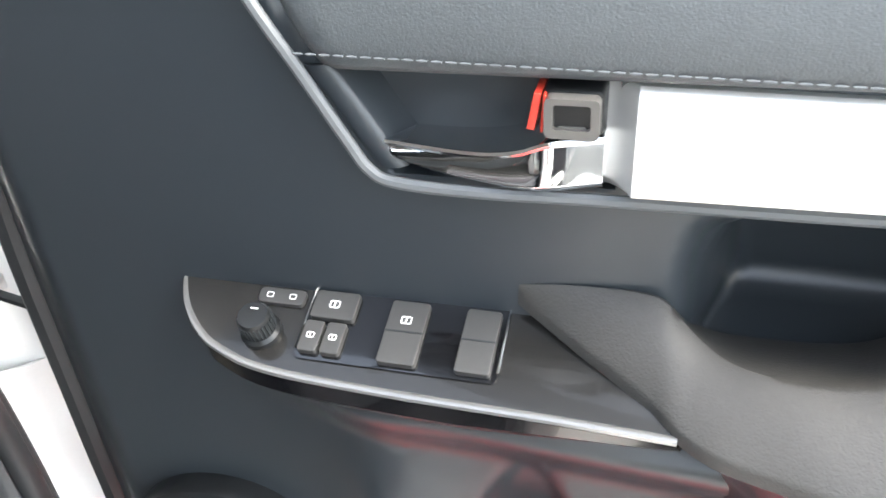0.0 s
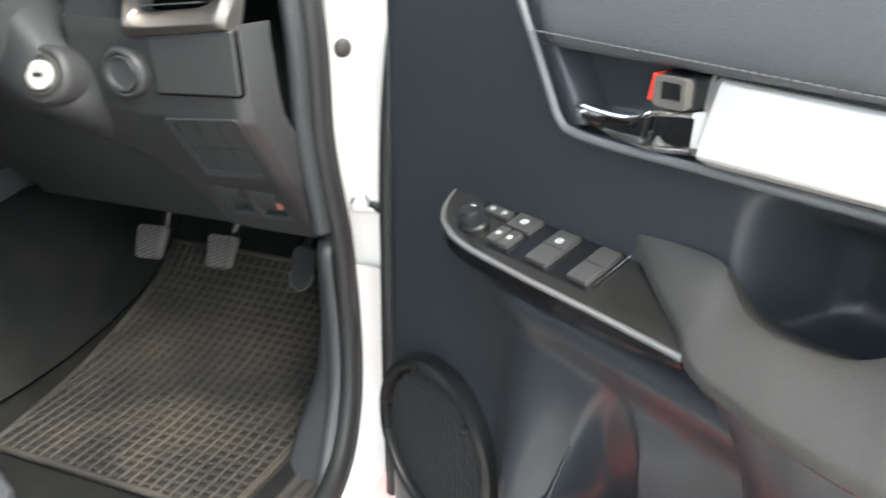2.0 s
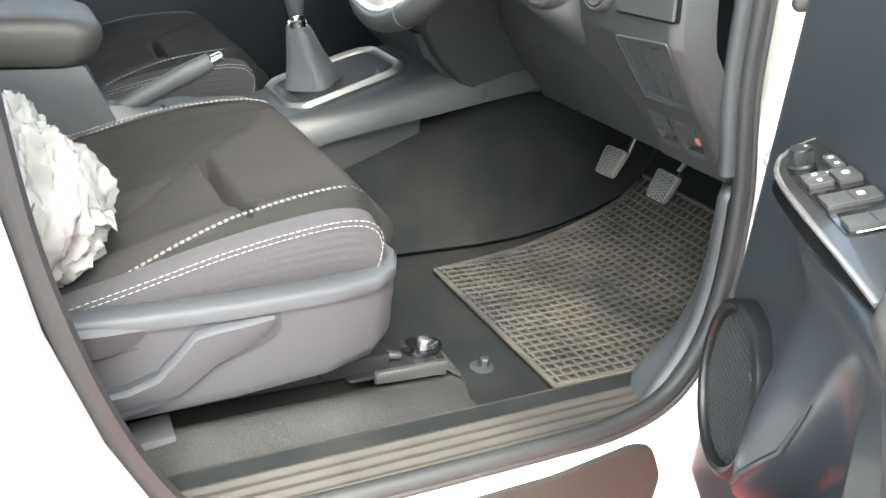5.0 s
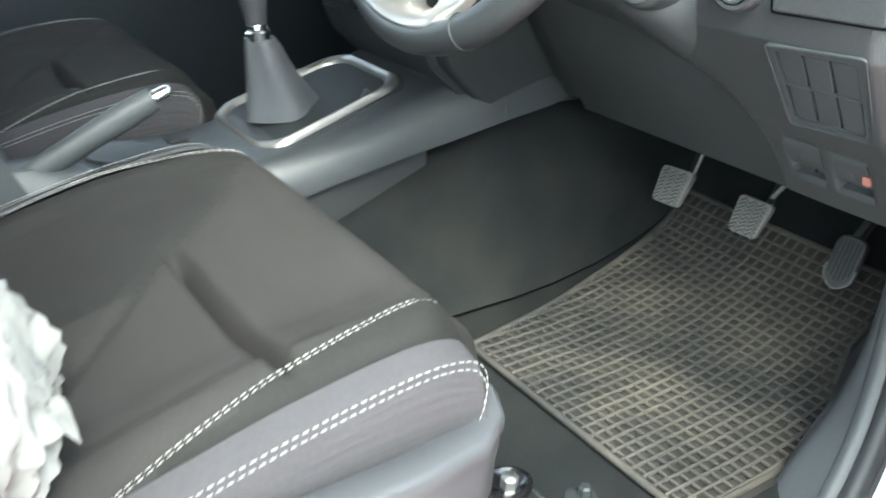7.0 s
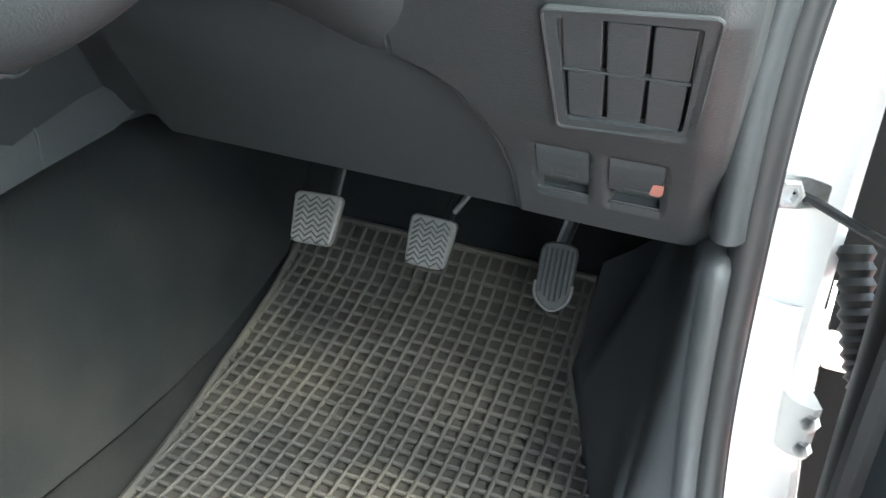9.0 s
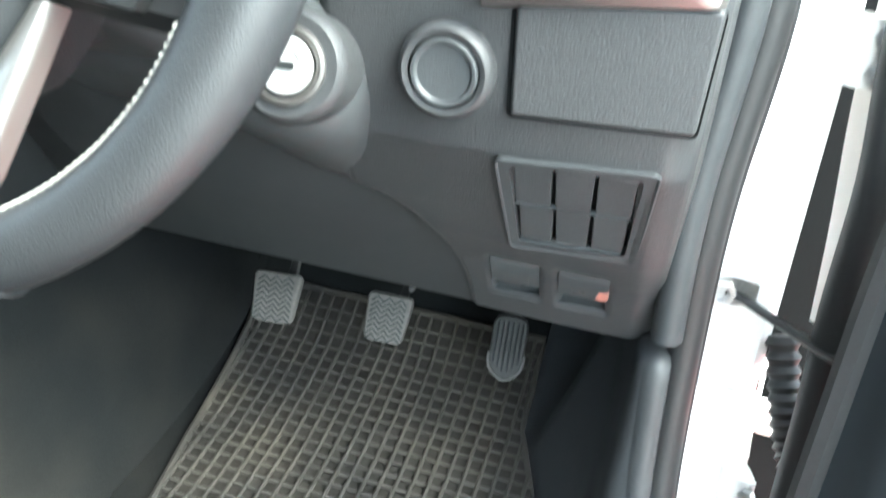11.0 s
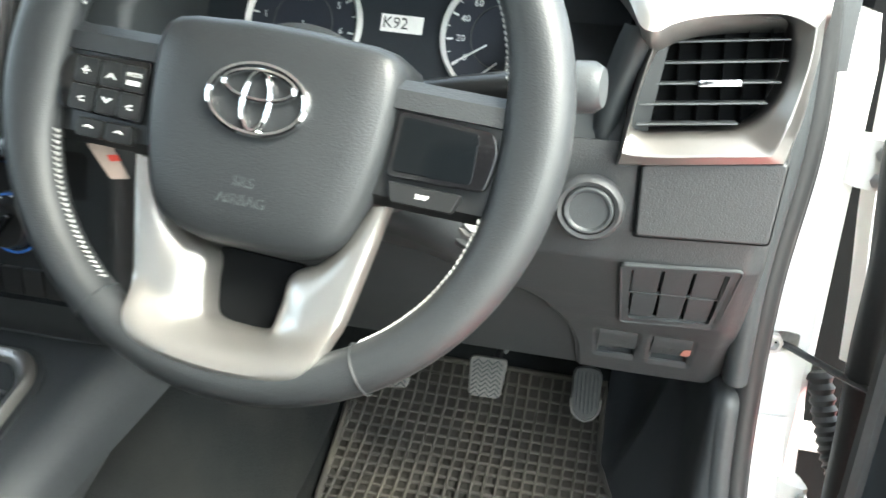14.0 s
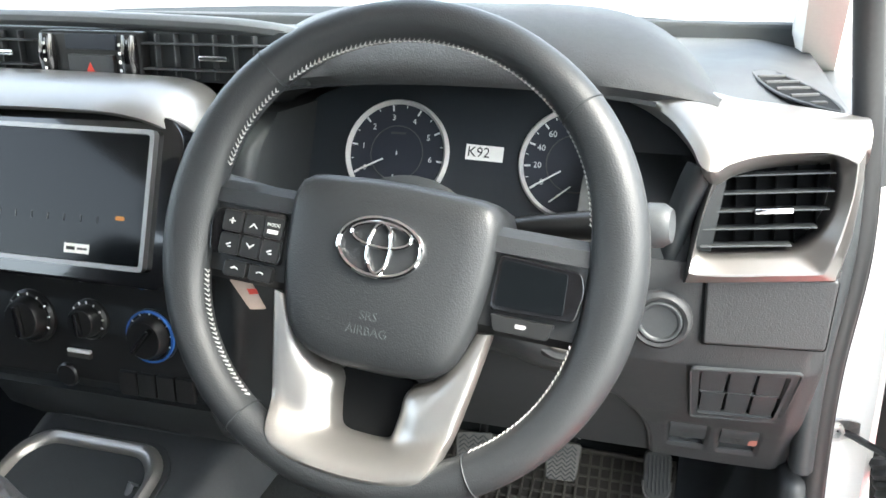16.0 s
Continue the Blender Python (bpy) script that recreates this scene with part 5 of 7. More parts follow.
part("ignition_lock", lathe([(0.0150, -0.01), (0.0150, 0.0055), (0.0138, 0.0065), (0.0095, 0.0066), (0.0090, 0.0052), (0.0, 0.0050)], IG, 32), BRIGHT, shroud, "silver key barrel")
part("key_slot", box((0, 0, 0.0067), (0.012, 0.0045, 0.0012), 0.0004, 1, IG), DARK, shroud)
st = part("light_stalk", tube([(0.43, 0.08, 1.292), (0.47, 0.075, 1.300), (0.515, 0.068, 1.307), (0.53, 0.066, 1.309), (0.546, 0.064, 1.311), (0.555, 0.0625, 1.312)], [0.009, 0.010, 0.0125, 0.0165, 0.0165, 0.015], 20), SEMI, dash, "black light stalk")
part("stalk_tip", tube([(0.551, 0.0632, 1.3118), (0.562, 0.0615, 1.3128), (0.568, 0.0605, 1.3133)], [0.0168, 0.0165, 0.0125], 20), PLASTIC, st, "grey stalk end")
part("stalk_mark", lettering("0", 0.007, axes((0.5195, 0.0525, 1.3185), (1, -0.1, 0.05), (0.0, 0.6, 0.8)), 0.0001), PRINT, st)
lm = bmesh.new()
LM = axes((0.543, 0.0485, 1.322), (1, -0.1, 0.05), (0.0, 0.6, 0.8))
for i in range(8):
    box((0.0062, 0, 0), (0.002, 0.0008, 0.0003), 0, m=LM @ Matrix.Rotation(math.pi * i / 4, 4, "Z"), bm=lm)
frame_plate(rrect(0, 0, 0.0072, 0.0072, 0.0034, 4), rrect(0, 0, 0.0058, 0.0058, 0.0028, 4), 0, 0.0003, LM, lm)
part("stalk_mark", lm, PRINT, st)
ws = part("wiper_stalk", tube([(0.31, 0.08, 1.292), (0.25, 0.075, 1.305), (0.19, 0.068, 1.318), (0.165, 0.066, 1.323)], [0.008, 0.008, 0.010, 0.007], 12), PLASTIC, dash, "black wiper stalk")
part("stalk_mark", box((0.215, 0.0615, 1.3175), (0.012, 0.001, 0.004), 0.0004), PRINT, ws)

# centre stack
cs = part("centre_bezel", plate(rounded([(-0.175, 0.075), (0.142, 0.075), (0.156, 0.055), (0.150, -0.078), (-0.158, -0.078)], 0.012), -0.03, 0.0, axes((0, 0.0575, 1.299), (1, 0, 0), (0, 0.33, 1)), 0.004), GLOSS, dash, "piano black centre bezel")
CS = axes((-0.006, 0.0555, 1.2990), (1, 0, 0), (0, 0.33, 1))
part("screen", plate(rrect(0, 0, 0.262, 0.115, 0.003), -0.004, 0.0035, CS), SCREEN, cs, "switched-off glossy touch screen")
part("screen_frame", frame_plate(rrect(0, 0, 0.2720, 0.1245, 0.005), rrect(0, 0, 0.2635, 0.1160, 0.003), -0.004, 0.0050, CS), BAND, cs, "thin satin screen frame")
for i in range(7):
    part("screen_mark", box((-0.02 + 0.0175 * i, -0.020, 0.0037), (0.0012, 0.006, 0.0004), 0, m=CS), BUTTON, cs)
sk = part("screen_sticker", plate(rrect(0.066, -0.047, 0.026, 0.0085, 0.0006, 2), 0.0035, 0.0040, CS), LABEL, cs, "small white sticker")
part("sticker_bar", box((0.060, -0.047, 0.0041), (0.009, 0.003, 0.0003), 0, m=CS), INK, cs)
part("sticker_bar", box((0.072, -0.047, 0.0041), (0.010, 0.002, 0.0003), 0, m=CS), BUTTON, cs)
part("warning_mark", plate(rrect(0.108, -0.017, 0.009, 0.004, 0.0015, 3), 0.0035, 0.0039, CS), ORANGE, cs, "small orange mark")
# vent band with hazard unit
vb = part("vent_band", box((-0.10, 0.185, 1.413), (0.66, 0.03, 0.05), 0.004), DARK, dash, "black slot of the centre air vents")
for x0, x1 in ((-0.16, -0.062), (0.062, 0.20), (-0.40, -0.18)):
    for i in range(int((x1 - x0) / 0.021)):
        part("vent_vane", box((x0 + 0.012 + 0.021 * i, 0.168, 1.413), (0.0018, 0.012, 0.042), 0.0005, 1), PLASTIC, dash)
    for z_ in (1.401, 1.425):
        part("vent_slat", box(((x0 + x1) / 2, 0.163, z_), (x1 - x0, 0.012, 0.002), 0.0006, 1), PLASTIC, dash)
    part("vent_tab", box(((x0 + x1) / 2 + 0.01, 0.156, 1.413), (0.030, 0.006, 0.0055), 0.0014, 2), CHROME, dash)
hz = part("hazard_unit", box((0.004, 0.166, 1.412), (0.116, 0.022, 0.047), 0.004), SEMI, dash, "black clock and hazard switch unit")
part("hazard_button", box((0.008, 0.1535, 1.402), (0.052, 0.006, 0.023), 0.0015), PLASTIC, hz)
part("hazard_mark", plate([(0.0035, 1.3975), (0.0125, 1.3975), (0.008, 1.4060)], 0, 0.0005, axes((0, 0.1502, 0), (1, 0, 0), (0, 0, 1))), RED, hz, "red hazard triangle")
part("clock_window", box((0.008, 0.1548, 1.4255), (0.058, 0.004, 0.015), 0.001), DIAL, hz, "dark clock window")
for sx in (-1, 1):
    part("side_dial", tube([(0.004 + sx * 0.047, 0.156, 1.392), (0.004 + sx * 0.047, 0.1535, 1.412), (0.004 + sx * 0.047, 0.156, 1.432)], [0.008, 0.0095, 0.008], 14), GLOSS, hz)
    for dz in (-0.012, -0.004, 0.004, 0.012):
        part("dial_dot", box((0.004 + sx * 0.043, 0.1442, 1.412 + dz), (0.003, 0.001, 0.003), 0.0004, 1), PRINT, hz)
lip_ = spline([(-0.70, 0.20, 1.432), (-0.4, 0.172, 1.444), (-0.1, 0.165, 1.447), (0.1, 0.167, 1.444), (0.19, 0.178, 1.438), (0.24, 0.20, 1.425)], 8)
part("dash_lip", tube(lip_, 0.010, 10, flat=0.8), PAD, dash)
# silver band under the vents
ba = spline([(-0.70, 0.17, 1.385), (-0.40, 0.152, 1.392), (-0.1, 0.148, 1.394), (0.08, 0.15, 1.392), (0.122, 0.152, 1.388), (0.142, 0.152, 1.376), (0.152, 0.15, 1.358), (0.157, 0.15, 1.335)], 6)
bb = spline([(-0.70, 0.12, 1.34), (-0.40, 0.085, 1.362), (-0.1, 0.058, 1.372), (0.06, 0.060, 1.373), (0.105, 0.067, 1.369), (0.128, 0.076, 1.361), (0.140, 0.088, 1.350), (0.147, 0.102, 1.335)], 6)
rows = [[a.lerp(b, t) + Vector((0, -0.006, 0.010)) * math.sin(math.pi * t) for t in (0, 0.2, 0.45, 0.7, 0.9, 1)] for a, b in zip(ba, bb)]
part("silver_band", sheet(rows, 0.004), BAND, dash, "satin silver band across the facia", sharp=60)
part("stack_cheek", loft([[(-x, y, z), (-x * 0.93, y - 0.012, z), (x * 0.93, y - 0.012, z), (x, y, z), (x + 0.004, 0.42, z), (-x - 0.004, 0.42, z)] for x, y, z in ((0.150, 0.235, 0.965), (0.152, 0.20, 0.99), (0.158, 0.155, 1.03), (0.168, 0.125, 1.08), (0.178, 0.118, 1.15), (0.184, 0.122, 1.24), (0.186, 0.15, 1.33), (0.186, 0.19, 1.36))]), DARK, dash, "matt black sides of the centre stack", sharp=50)
hp = part("heater_panel", box((0, 0.117, 1.148), (0.31, 0.02, 0.135), 0.006), SEMI, dash, "satin black heater panel")
for cx, cz, r, blue in ((-0.064, 1.150, 0.029, False), (0.008, 1.155, 0.0215, False), (0.080, 1.146, 0.028, True)):
    KF = axes((cx, 0.107, cz), (1, 0, 0), (0, 0.08, 1))
    kb = part("heater_knob", lathe([(r, 0), (r, 0.005), (r - 0.003, 0.008), (r * 0.8, 0.008), (r * 0.72, 0.018), (r * 0.66, 0.020), (0, 0.020)], KF, 36), SEMI, dash, "black rotary heater knob" + (" with blue ring" if blue else ""))
    part("knob_grip", box((0, 0, 0.023), (r * 0.20, r * 1.15, 0.008), 0.002, 2, KF @ pose(0, 0, 0, 0, 0, -40 if blue else 10)), GLOSS, kb)
    if blue:
        part("knob_ring", lathe([(r * 0.97, 0.004), (r * 0.97, 0.0088), (r * 0.89, 0.0092), (r * 0.89, 0.004)], KF, 40), BLUE, kb, "blue ring")
    mk = bmesh.new()
    for i in range(9):
        box((r * 0.87, 0, 0.0084), (0.0028, 0.0016, 0.0006), 0, m=KF @ Matrix.Rotation(radians(-20 + 27 * i), 4, "Z"), bm=mk)
    part("knob_marks", mk, PRINT, kb)
part("air_slider", box((-0.012, 0.106, 1.113), (0.028, 0.006, 0.007), 0.001), BUTTON, dash)
part("power_socket", lathe([(0.013, 0), (0.013, 0.004), (0.011, 0.006), (0, 0.006)], axes((-0.03, 0.108, 1.088), (1, 0, 0), (0, 0, 1)), 24), SEMI, dash, "black capped power socket")
# Closed dark block; its colour gives the shade of an open pocket.
tray_ = loft([[(x, 0.108, 1.068), (x, 0.128, 1.03), (x, 0.175, 0.99), (x, 0.4, 0.985), (x, 0.4, 1.07)] for x in (-0.135, 0.135)])
part("lower_pocket_shade", tray_, DARK, dash, "solid dark block painted as the shade of an open pocket")
part("glovebox", loft([[(x, 0.17, 1.34), (x, 0.14, 1.25), (x, 0.19, 1.1), (x, 0.3, 1.0), (x, 0.5, 1.0), (x, 0.5, 1.34)] for x in (-0.70, -0.19)]), PLASTIC, dash, "black glovebox side")
for i in range(4):
    part("lower_blank", box((0.045 + 0.022 * i, 0.106, 1.089), (0.0205, 0.008, 0.026), 0.0015), SEMI, dash, "blank switch cover below the heater knobs")
part("knob_pointer", box((-0.010, 0.103, 1.118), (0.028, 0.004, 0.004), 0.001), BRIGHT, dash, "bright air slider")

# ---- steering wheel ----
W0 = axes((0.37, 0.0, 1.295), (1, 0, 0), (0, 0.355, 0.935))
WH = W0 @ pose(0, 0, 0, 0, 0, -5)
wheel = thing("steering_wheel", (0.37, 0.0, 1.295), "dark leather steering wheel with satin silver lower spoke", "steering wheel")
N = 96


def grip(a):
    """How far the rim swells inwards beside the spokes."""
    d = math.degrees(a) % 360
    return 0.0105 * (math.exp(-((d - 178) / 27) ** 2) + math.exp(-((d - 2) / 27) ** 2) + math.exp(-((d - 362) / 27) ** 2))


def rim_point(a, r=0.1715, h=0.0):
    return WH @ Vector((r * math.cos(a), r * math.sin(a), h))


rings = []
for i in range(N):
    a = 2 * math.pi * i / N
    deg = math.degrees(a)
    swell = 1 + 0.06 * math.exp(-((deg - 38) / 16) ** 2) + 0.06 * math.exp(-((deg - 142) / 16) ** 2)
    rings.append([WH @ Vector(((0.1715 + (0.0155 * swell + (grip(a) if math.cos(b) < 0 else 0.0)) * math.cos(b)) * math.cos(a), (0.1715 + (0.0155 * swell + (grip(a) if math.cos(b) < 0 else 0.0)) * math.cos(b)) * math.sin(a), 0.0175 * swell * math.sin(b))) for b in (2 * math.pi * j / 18 for j in range(18))])
rim = part("rim", loft(rings, closed=True), RIM_LEATHER, wheel, "grained dark leather rim", sharp=80)
for deg in (45, 135, 238, 302):
    a = radians(deg)
    c = rim_point(a)
    e1 = (rim_point(a, 0.19) - c).normalized()
    e2 = WH.to_3x3() @ Vector((0, 0, 1))
    part("rim_seam", tube([c + (0.0163 + (grip(a) if math.cos(b) < 0 else 0.0)) * math.cos(b) * e1 + 0.0182 * math.sin(b) * e2 for b in (2 * math.pi * j / 24 for j in range(24))], 0.0008, 5, closed=True), DARK, rim)
for d0, d1, sgn in ((47, 133, 1), (196, 236, 1), (304, 344, 1), (137, 164, 1), (16, 43, 1)):
    zz = bmesh.new()
    k_ = int((d1 - d0) * 0.72)
    for i in range(k_):
        aa, ab = radians(d0 + (d1 - d0) * i / k_), radians(d0 + (d1 - d0) * (i + 0.75) / k_)
        for h0_, h1_ in ((0.0062, 0.0030), (-0.0002, 0.0030)):
            tube([rim_point(aa, 0.1556 - grip(aa) + 0.25 * abs(h0_ - 0.003), h0_), rim_point((aa + ab) / 2, 0.1553 - grip(aa), (h0_ + h1_) / 2), rim_point(ab, 0.1552 - grip(ab), h1_)], [0.0003, 0.00062, 0.0004], 5, bm=zz)
    part("rim_stitching", zz, PALE_THREAD, rim, "pale grey cross stitching")
hub = spline([(-0.078, 0.042), (-0.04, 0.0495), (0.0, 0.051), (0.04, 0.0495), (0.078, 0.042), (0.0825, 0.0), (0.076, -0.045), (0.062, -0.078), (0.035, -0.090), (0.0, -0.092), (-0.035, -0.090), (-0.062, -0.078), (-0.076, -0.045), (-0.0825, 0.0)], 4, True)
hr = []
for k, h in ((1.0, -0.045), (1.0, -0.012), (0.985, 0.0), (0.95, 0.009), (0.88, 0.0145), (0.7, 0.0175), (0.4, 0.0195), (0.1, 0.020)):
    hr.append([WH @ Vector((p[0] * k, (p[1] + 0.015) * k - 0.015, h)) for p in hub])
padp = part("airbag_pad", loft(hr), AIRBAG, wheel, "smooth grained airbag cover", sharp=60)
part("airbag_words", lettering("SRS", 0.0092, WH @ pose(0.0, -0.050, 0.0190), 0.0005), PLASTIC, padp)
part("airbag_words", lettering("AIRBAG", 0.0092, WH @ pose(0.0, -0.0610, 0.0182), 0.0005), PLASTIC, padp)


def oval(cx, cy, a, b, r, h=0.0225):
    return tube([WH @ Vector((cx + a * math.cos(t), cy + b * math.sin(t), h)) for t in (2 * math.pi * i / 40 for i in range(40))], r, 8, closed=True)


em = part("emblem", oval(0, 0.0, 0.0314, 0.0208, 0.0022), CHROME, wheel, "plain chrome oval emblem")
part("emblem_oval", oval(0, 0.0085, 0.0227, 0.0088, 0.0018), CHROME, em)
part("emblem_oval", oval(0, -0.001, 0.0086, 0.0180, 0.0018), CHROME, em)
for s in (-1, 1):
    part("spoke", loft([[WH @ Vector((s * x, y, h)) for x, y, h in ((xx, 0.019, -0.022), (xx, 0.0205, -0.004 - dz), (xx, 0.012, 0.004 - dz), (xx, -0.040, 0.002 - dz), (xx, -0.046, -0.006 - dz), (xx, -0.044, -0.024))] for xx, dz in ((0.07, 0.0), (0.10, 0.002), (0.135, 0.003), (0.158, 0.006), (0.166, 0.010))]), SEMI, wheel, "black side spoke")
    part("spoke_top", loft([[WH @ Vector((s * xx, y, h)) for y, h in ((0.030, -0.020), (0.031, -0.002 - dz), (0.024, 0.006 - dz), (0.0125, 0.0062 - dz), (0.0115, -0.01))] for xx, dz in ((0.074, -0.002), (0.10, 0.0), (0.135, 0.002), (0.16, 0.004))]), AIRBAG, wheel)
    po = rounded([(s * 0.083, 0.0118), (s * 0.142, 0.0088), (s * 0.1465, -0.004), (s * 0.1430, -0.0265), (s * 0.0825, -0.0285)], 0.005)
    gp = part("control_panel", plate(po, 0.0, 0.0068, WH, 0.0012), GLOSS, wheel, "glossy black control panel")
    if s < 0:
        k_ = 0
        for bx, bw in ((-0.1265, 0.0165), (-0.108, 0.0155), (-0.0915, 0.0155)):
            for by in (-0.0005, -0.0182):
                bt = part("wheel_button", plate(rrect(bx, by, bw, 0.0165, 0.0022, 3), 0.005, 0.0088, WH, 0.001), SEMI, wheel, "black control button")
                B = WH @ pose(bx, by, 0.0089)
                ic = bmesh.new()
                if k_ == 0:
                    box((0, 0, 0), (0.005, 0.0011, 0.0003), 0, m=B, bm=ic), box((0, 0, 0), (0.0011, 0.005, 0.0003), 0, m=B, bm=ic)
                elif k_ in (2, 3):
                    q = 1 if k_ == 2 else -1
                    for t in (-1, 1):
                        box((t * 0.0017, 0, 0), (0.005, 0.001, 0.0003), 0, m=B @ pose(0, 0, 0) @ Matrix.Translation((t * 0.0, 0, 0)) @ Matrix.Rotation(-t * q * 0.7, 4, "Z"), bm=ic)
                elif k_ == 4:
                    ic.free()
                    ic = lettering("MODE", 0.0038, B @ pose(0, 0.0022, 0), 0.0001)
                else:
                    box((0, 0, 0), (0.0042, 0.001, 0.0003), 0, m=B @ pose(0, 0, 0, 0, 0, 25), bm=ic), box((0.001, -0.002, 0), (0.003, 0.001, 0.0003), 0, m=B, bm=ic)
                part("button_mark", ic, PRINT, bt)
                if k_ == 4:
                    part("button_mark", box((0, -0.003, 0), (0.009, 0.003, 0.0003), 0, m=B), PRINT, bt)
                k_ += 1
        for bx in (-0.119, -0.097):
            bt = part("wheel_button", plate(rrect(bx, -0.0365, 0.0195, 0.0125, 0.0025, 3), 0.0, 0.006, WH, 0.001), SEMI, wheel, "black telephone button")
            part("button_mark", tube([WH @ Vector((bx - 0.003 + 0.0015 * i, -0.0365 + 0.0012 * math.sin(math.pi * i / 4), 0.0062)) for i in range(5)], 0.0006, 5), PRINT, bt)
    else:
        part("blank_panel", plate(rounded([(0.0865, 0.0085), (0.1335, 0.0062), (0.1345, -0.0235), (0.0855, -0.0245)], 0.003), 0.005, 0.0074, WH, 0.0006), SCREEN, gp, "smooth black blank")
        bt = part("wheel_button", plate(rounded([(0.084, -0.0305), (0.130, -0.0305), (0.126, -0.0425), (0.088, -0.0425)], 0.002), 0.0, 0.0062, WH, 0.001), SEMI, wheel, "black display button")
        part("button_mark", lettering("DISP", 0.0040, WH @ pose(0.107, -0.0365, 0.0064), 0.0001), PRINT, bt)
# lower spoke, its foot lapping over the rim
def over_rim(r):
    return 0.0168 * step(0.139, 0.165, r)


u_out = spline([(-0.0845, -0.046), (-0.077, -0.09), (-0.068, -0.135), (-0.0615, -0.1525), (-0.045, -0.1620), (0.0, -0.1665), (0.045, -0.1620), (0.0615, -0.1525), (0.068, -0.135), (0.077, -0.09), (0.0845, -0.046)], 5)
u_in = spline([(-0.074, -0.050), (-0.050, -0.088), (-0.030, -0.100), (-0.027, -0.120), (-0.0215, -0.140), (0.0, -0.1435), (0.0215, -0.140), (0.027, -0.120), (0.030, -0.100), (0.050, -0.088), (0.074, -0.050)], 5)
rows = []
for a, b in zip(u_out, u_in):
    row_ = []
    for t, h in ((0, -0.012), (0.008, -0.004), (0.03, -0.0015), (0.09, -0.0005), (0.2, -0.0008), (0.3, -0.0010), (0.4, -0.0013), (0.5, -0.0020), (0.6, -0.0032), (0.7, -0.0050), (0.8, -0.0075), (0.9, -0.011), (0.96, -0.0145), (1.0, -0.030)):
        x_, y_ = a[0] + (b[0] - a[0]) * t, a[1] + (b[1] - a[1]) * t
        row_.append(WH @ Vector((x_, y_, h + over_rim(math.hypot(x_, y_)))))
    rows.append(row_)
part("lower_spoke", sheet(rows, -0.002), SPOKE, wheel, "satin silver lower spoke", sharp=45)
# Near-black plate paints the shade behind the spoke opening.
part("spoke_shade", plate(rounded([(-0.030, -0.095), (0.030, -0.095), (0.022, -0.142), (-0.022, -0.142)], 0.004), -0.040, -0.030, WH), GAP_SHADE, wheel)
part("wheel_boss", lathe([(0.055, -0.10), (0.06, -0.05), (0.07, -0.03), (0.05, -0.02)], WH @ pose(0, -0.01, 0), 32), DARK, wheel)
tag = part("red_white_tag", plate(rounded([(-0.135, -0.047), (-0.118, -0.043), (-0.098, -0.064), (-0.112, -0.067)], 0.002), -0.019, -0.018, WH), TAG_PAPER, wheel, "white paper tag with a red stripe")
part("tag_stripe", plate([(-0.118, -0.0515), (-0.110, -0.050), (-0.107, -0.0535), (-0.1145, -0.0555)], -0.018, -0.0176, WH), RED, tag)

# ---- centre console ----
console = thing("centre_console", (0.0, 0.0, 0.70), "dark grey centre console with satin gear surround and armrest box", "console")
secs = []
for y, zt, zb, w in ((-0.62, 0.915, 0.80, 0.105), (-0.36, 0.915, 0.80, 0.105), (-0.22, 0.918, 0.83, 0.110), (-0.12, 0.918, 0.86, 0.120), (-0.02, 0.938, 0.888, 0.130), (0.08, 0.972, 0.912, 0.139), (0.16, 0.998, 0.930, 0.148), (0.24, 1.015, 0.95, 0.158), (0.32, 1.022, 0.968, 0.168), (0.36, 1.03, 0.985, 0.172)):
    secs.append([(-w, y, zb), (-w + 0.004, y, zb + 0.03), (-w + 0.022, y, zt - 0.006), (-w + 0.04, y, zt), (0, y, zt + 0.001), (w - 0.04, y, zt), (w - 0.022, y, zt - 0.006), (w - 0.004, y, zb + 0.03), (w, y, zb)])
part("console_body", loft(secs), CONSOLE, console, "grey-black console moulding", sharp=40)
secs = [[(-0.10, y, 0.70), (-0.118, y, zb + 0.02), (0.118, y, zb + 0.02), (0.112, y, 0.70)] for y, zb in ((-0.6, 0.80), (-0.2, 0.83), (-0.02, 0.885), (0.14, 0.925))]
part("console_side", loft(secs), KNEE, console, "blue-grey recessed lower side")
part("end_seam", tube([(0.1585, 0.243, 0.951), (0.155, 0.243, 0.98), (0.140, 0.243, 1.008), (0.122, 0.243, 1.0145)], 0.0011, 6), DARK, console)
tl = spline([(-0.108, 0.172), (-0.075, 0.166), (0.075, 0.166), (0.108, 0.172), (0.122, 0.20), (0.126, 0.30), (0.118, 0.335), (-0.118, 0.335), (-0.126, 0.30), (-0.122, 0.20)], 4, True)
TP = axes((0, 0, 0.9703), (1, 0, 0), (0, 1, 0.17))
# No hollow here: a near-black plate paints the tray's inner shade.
tr_ = part("console_tray_shade", plate([(p[0], p[1]) for p in tl], -0.01, 0.0035, TP), GAP_SHADE, console, "near-black plate painted as the shade of a tray ahead of the gear lever")
part("tray_lip", tube([TP @ Vector((p[0], p[1], 0.004)) for p in tl], 0.0032, 6, closed=True), PLASTIC, tr_)
RG = axes((-0.022, 0.022, 0.9545), (1, 0, 0), (0, 0.95, 0.315))
ro = rounded([(-0.072, -0.112), (0.072, -0.112), (0.100, -0.085), (0.094, 0.095), (0.070, 0.122), (-0.070, 0.122), (-0.094, 0.095), (-0.100, -0.085)], 0.022, 4)
ri = [(p[0] * 0.83, p[1] * 0.86) for p in ro]
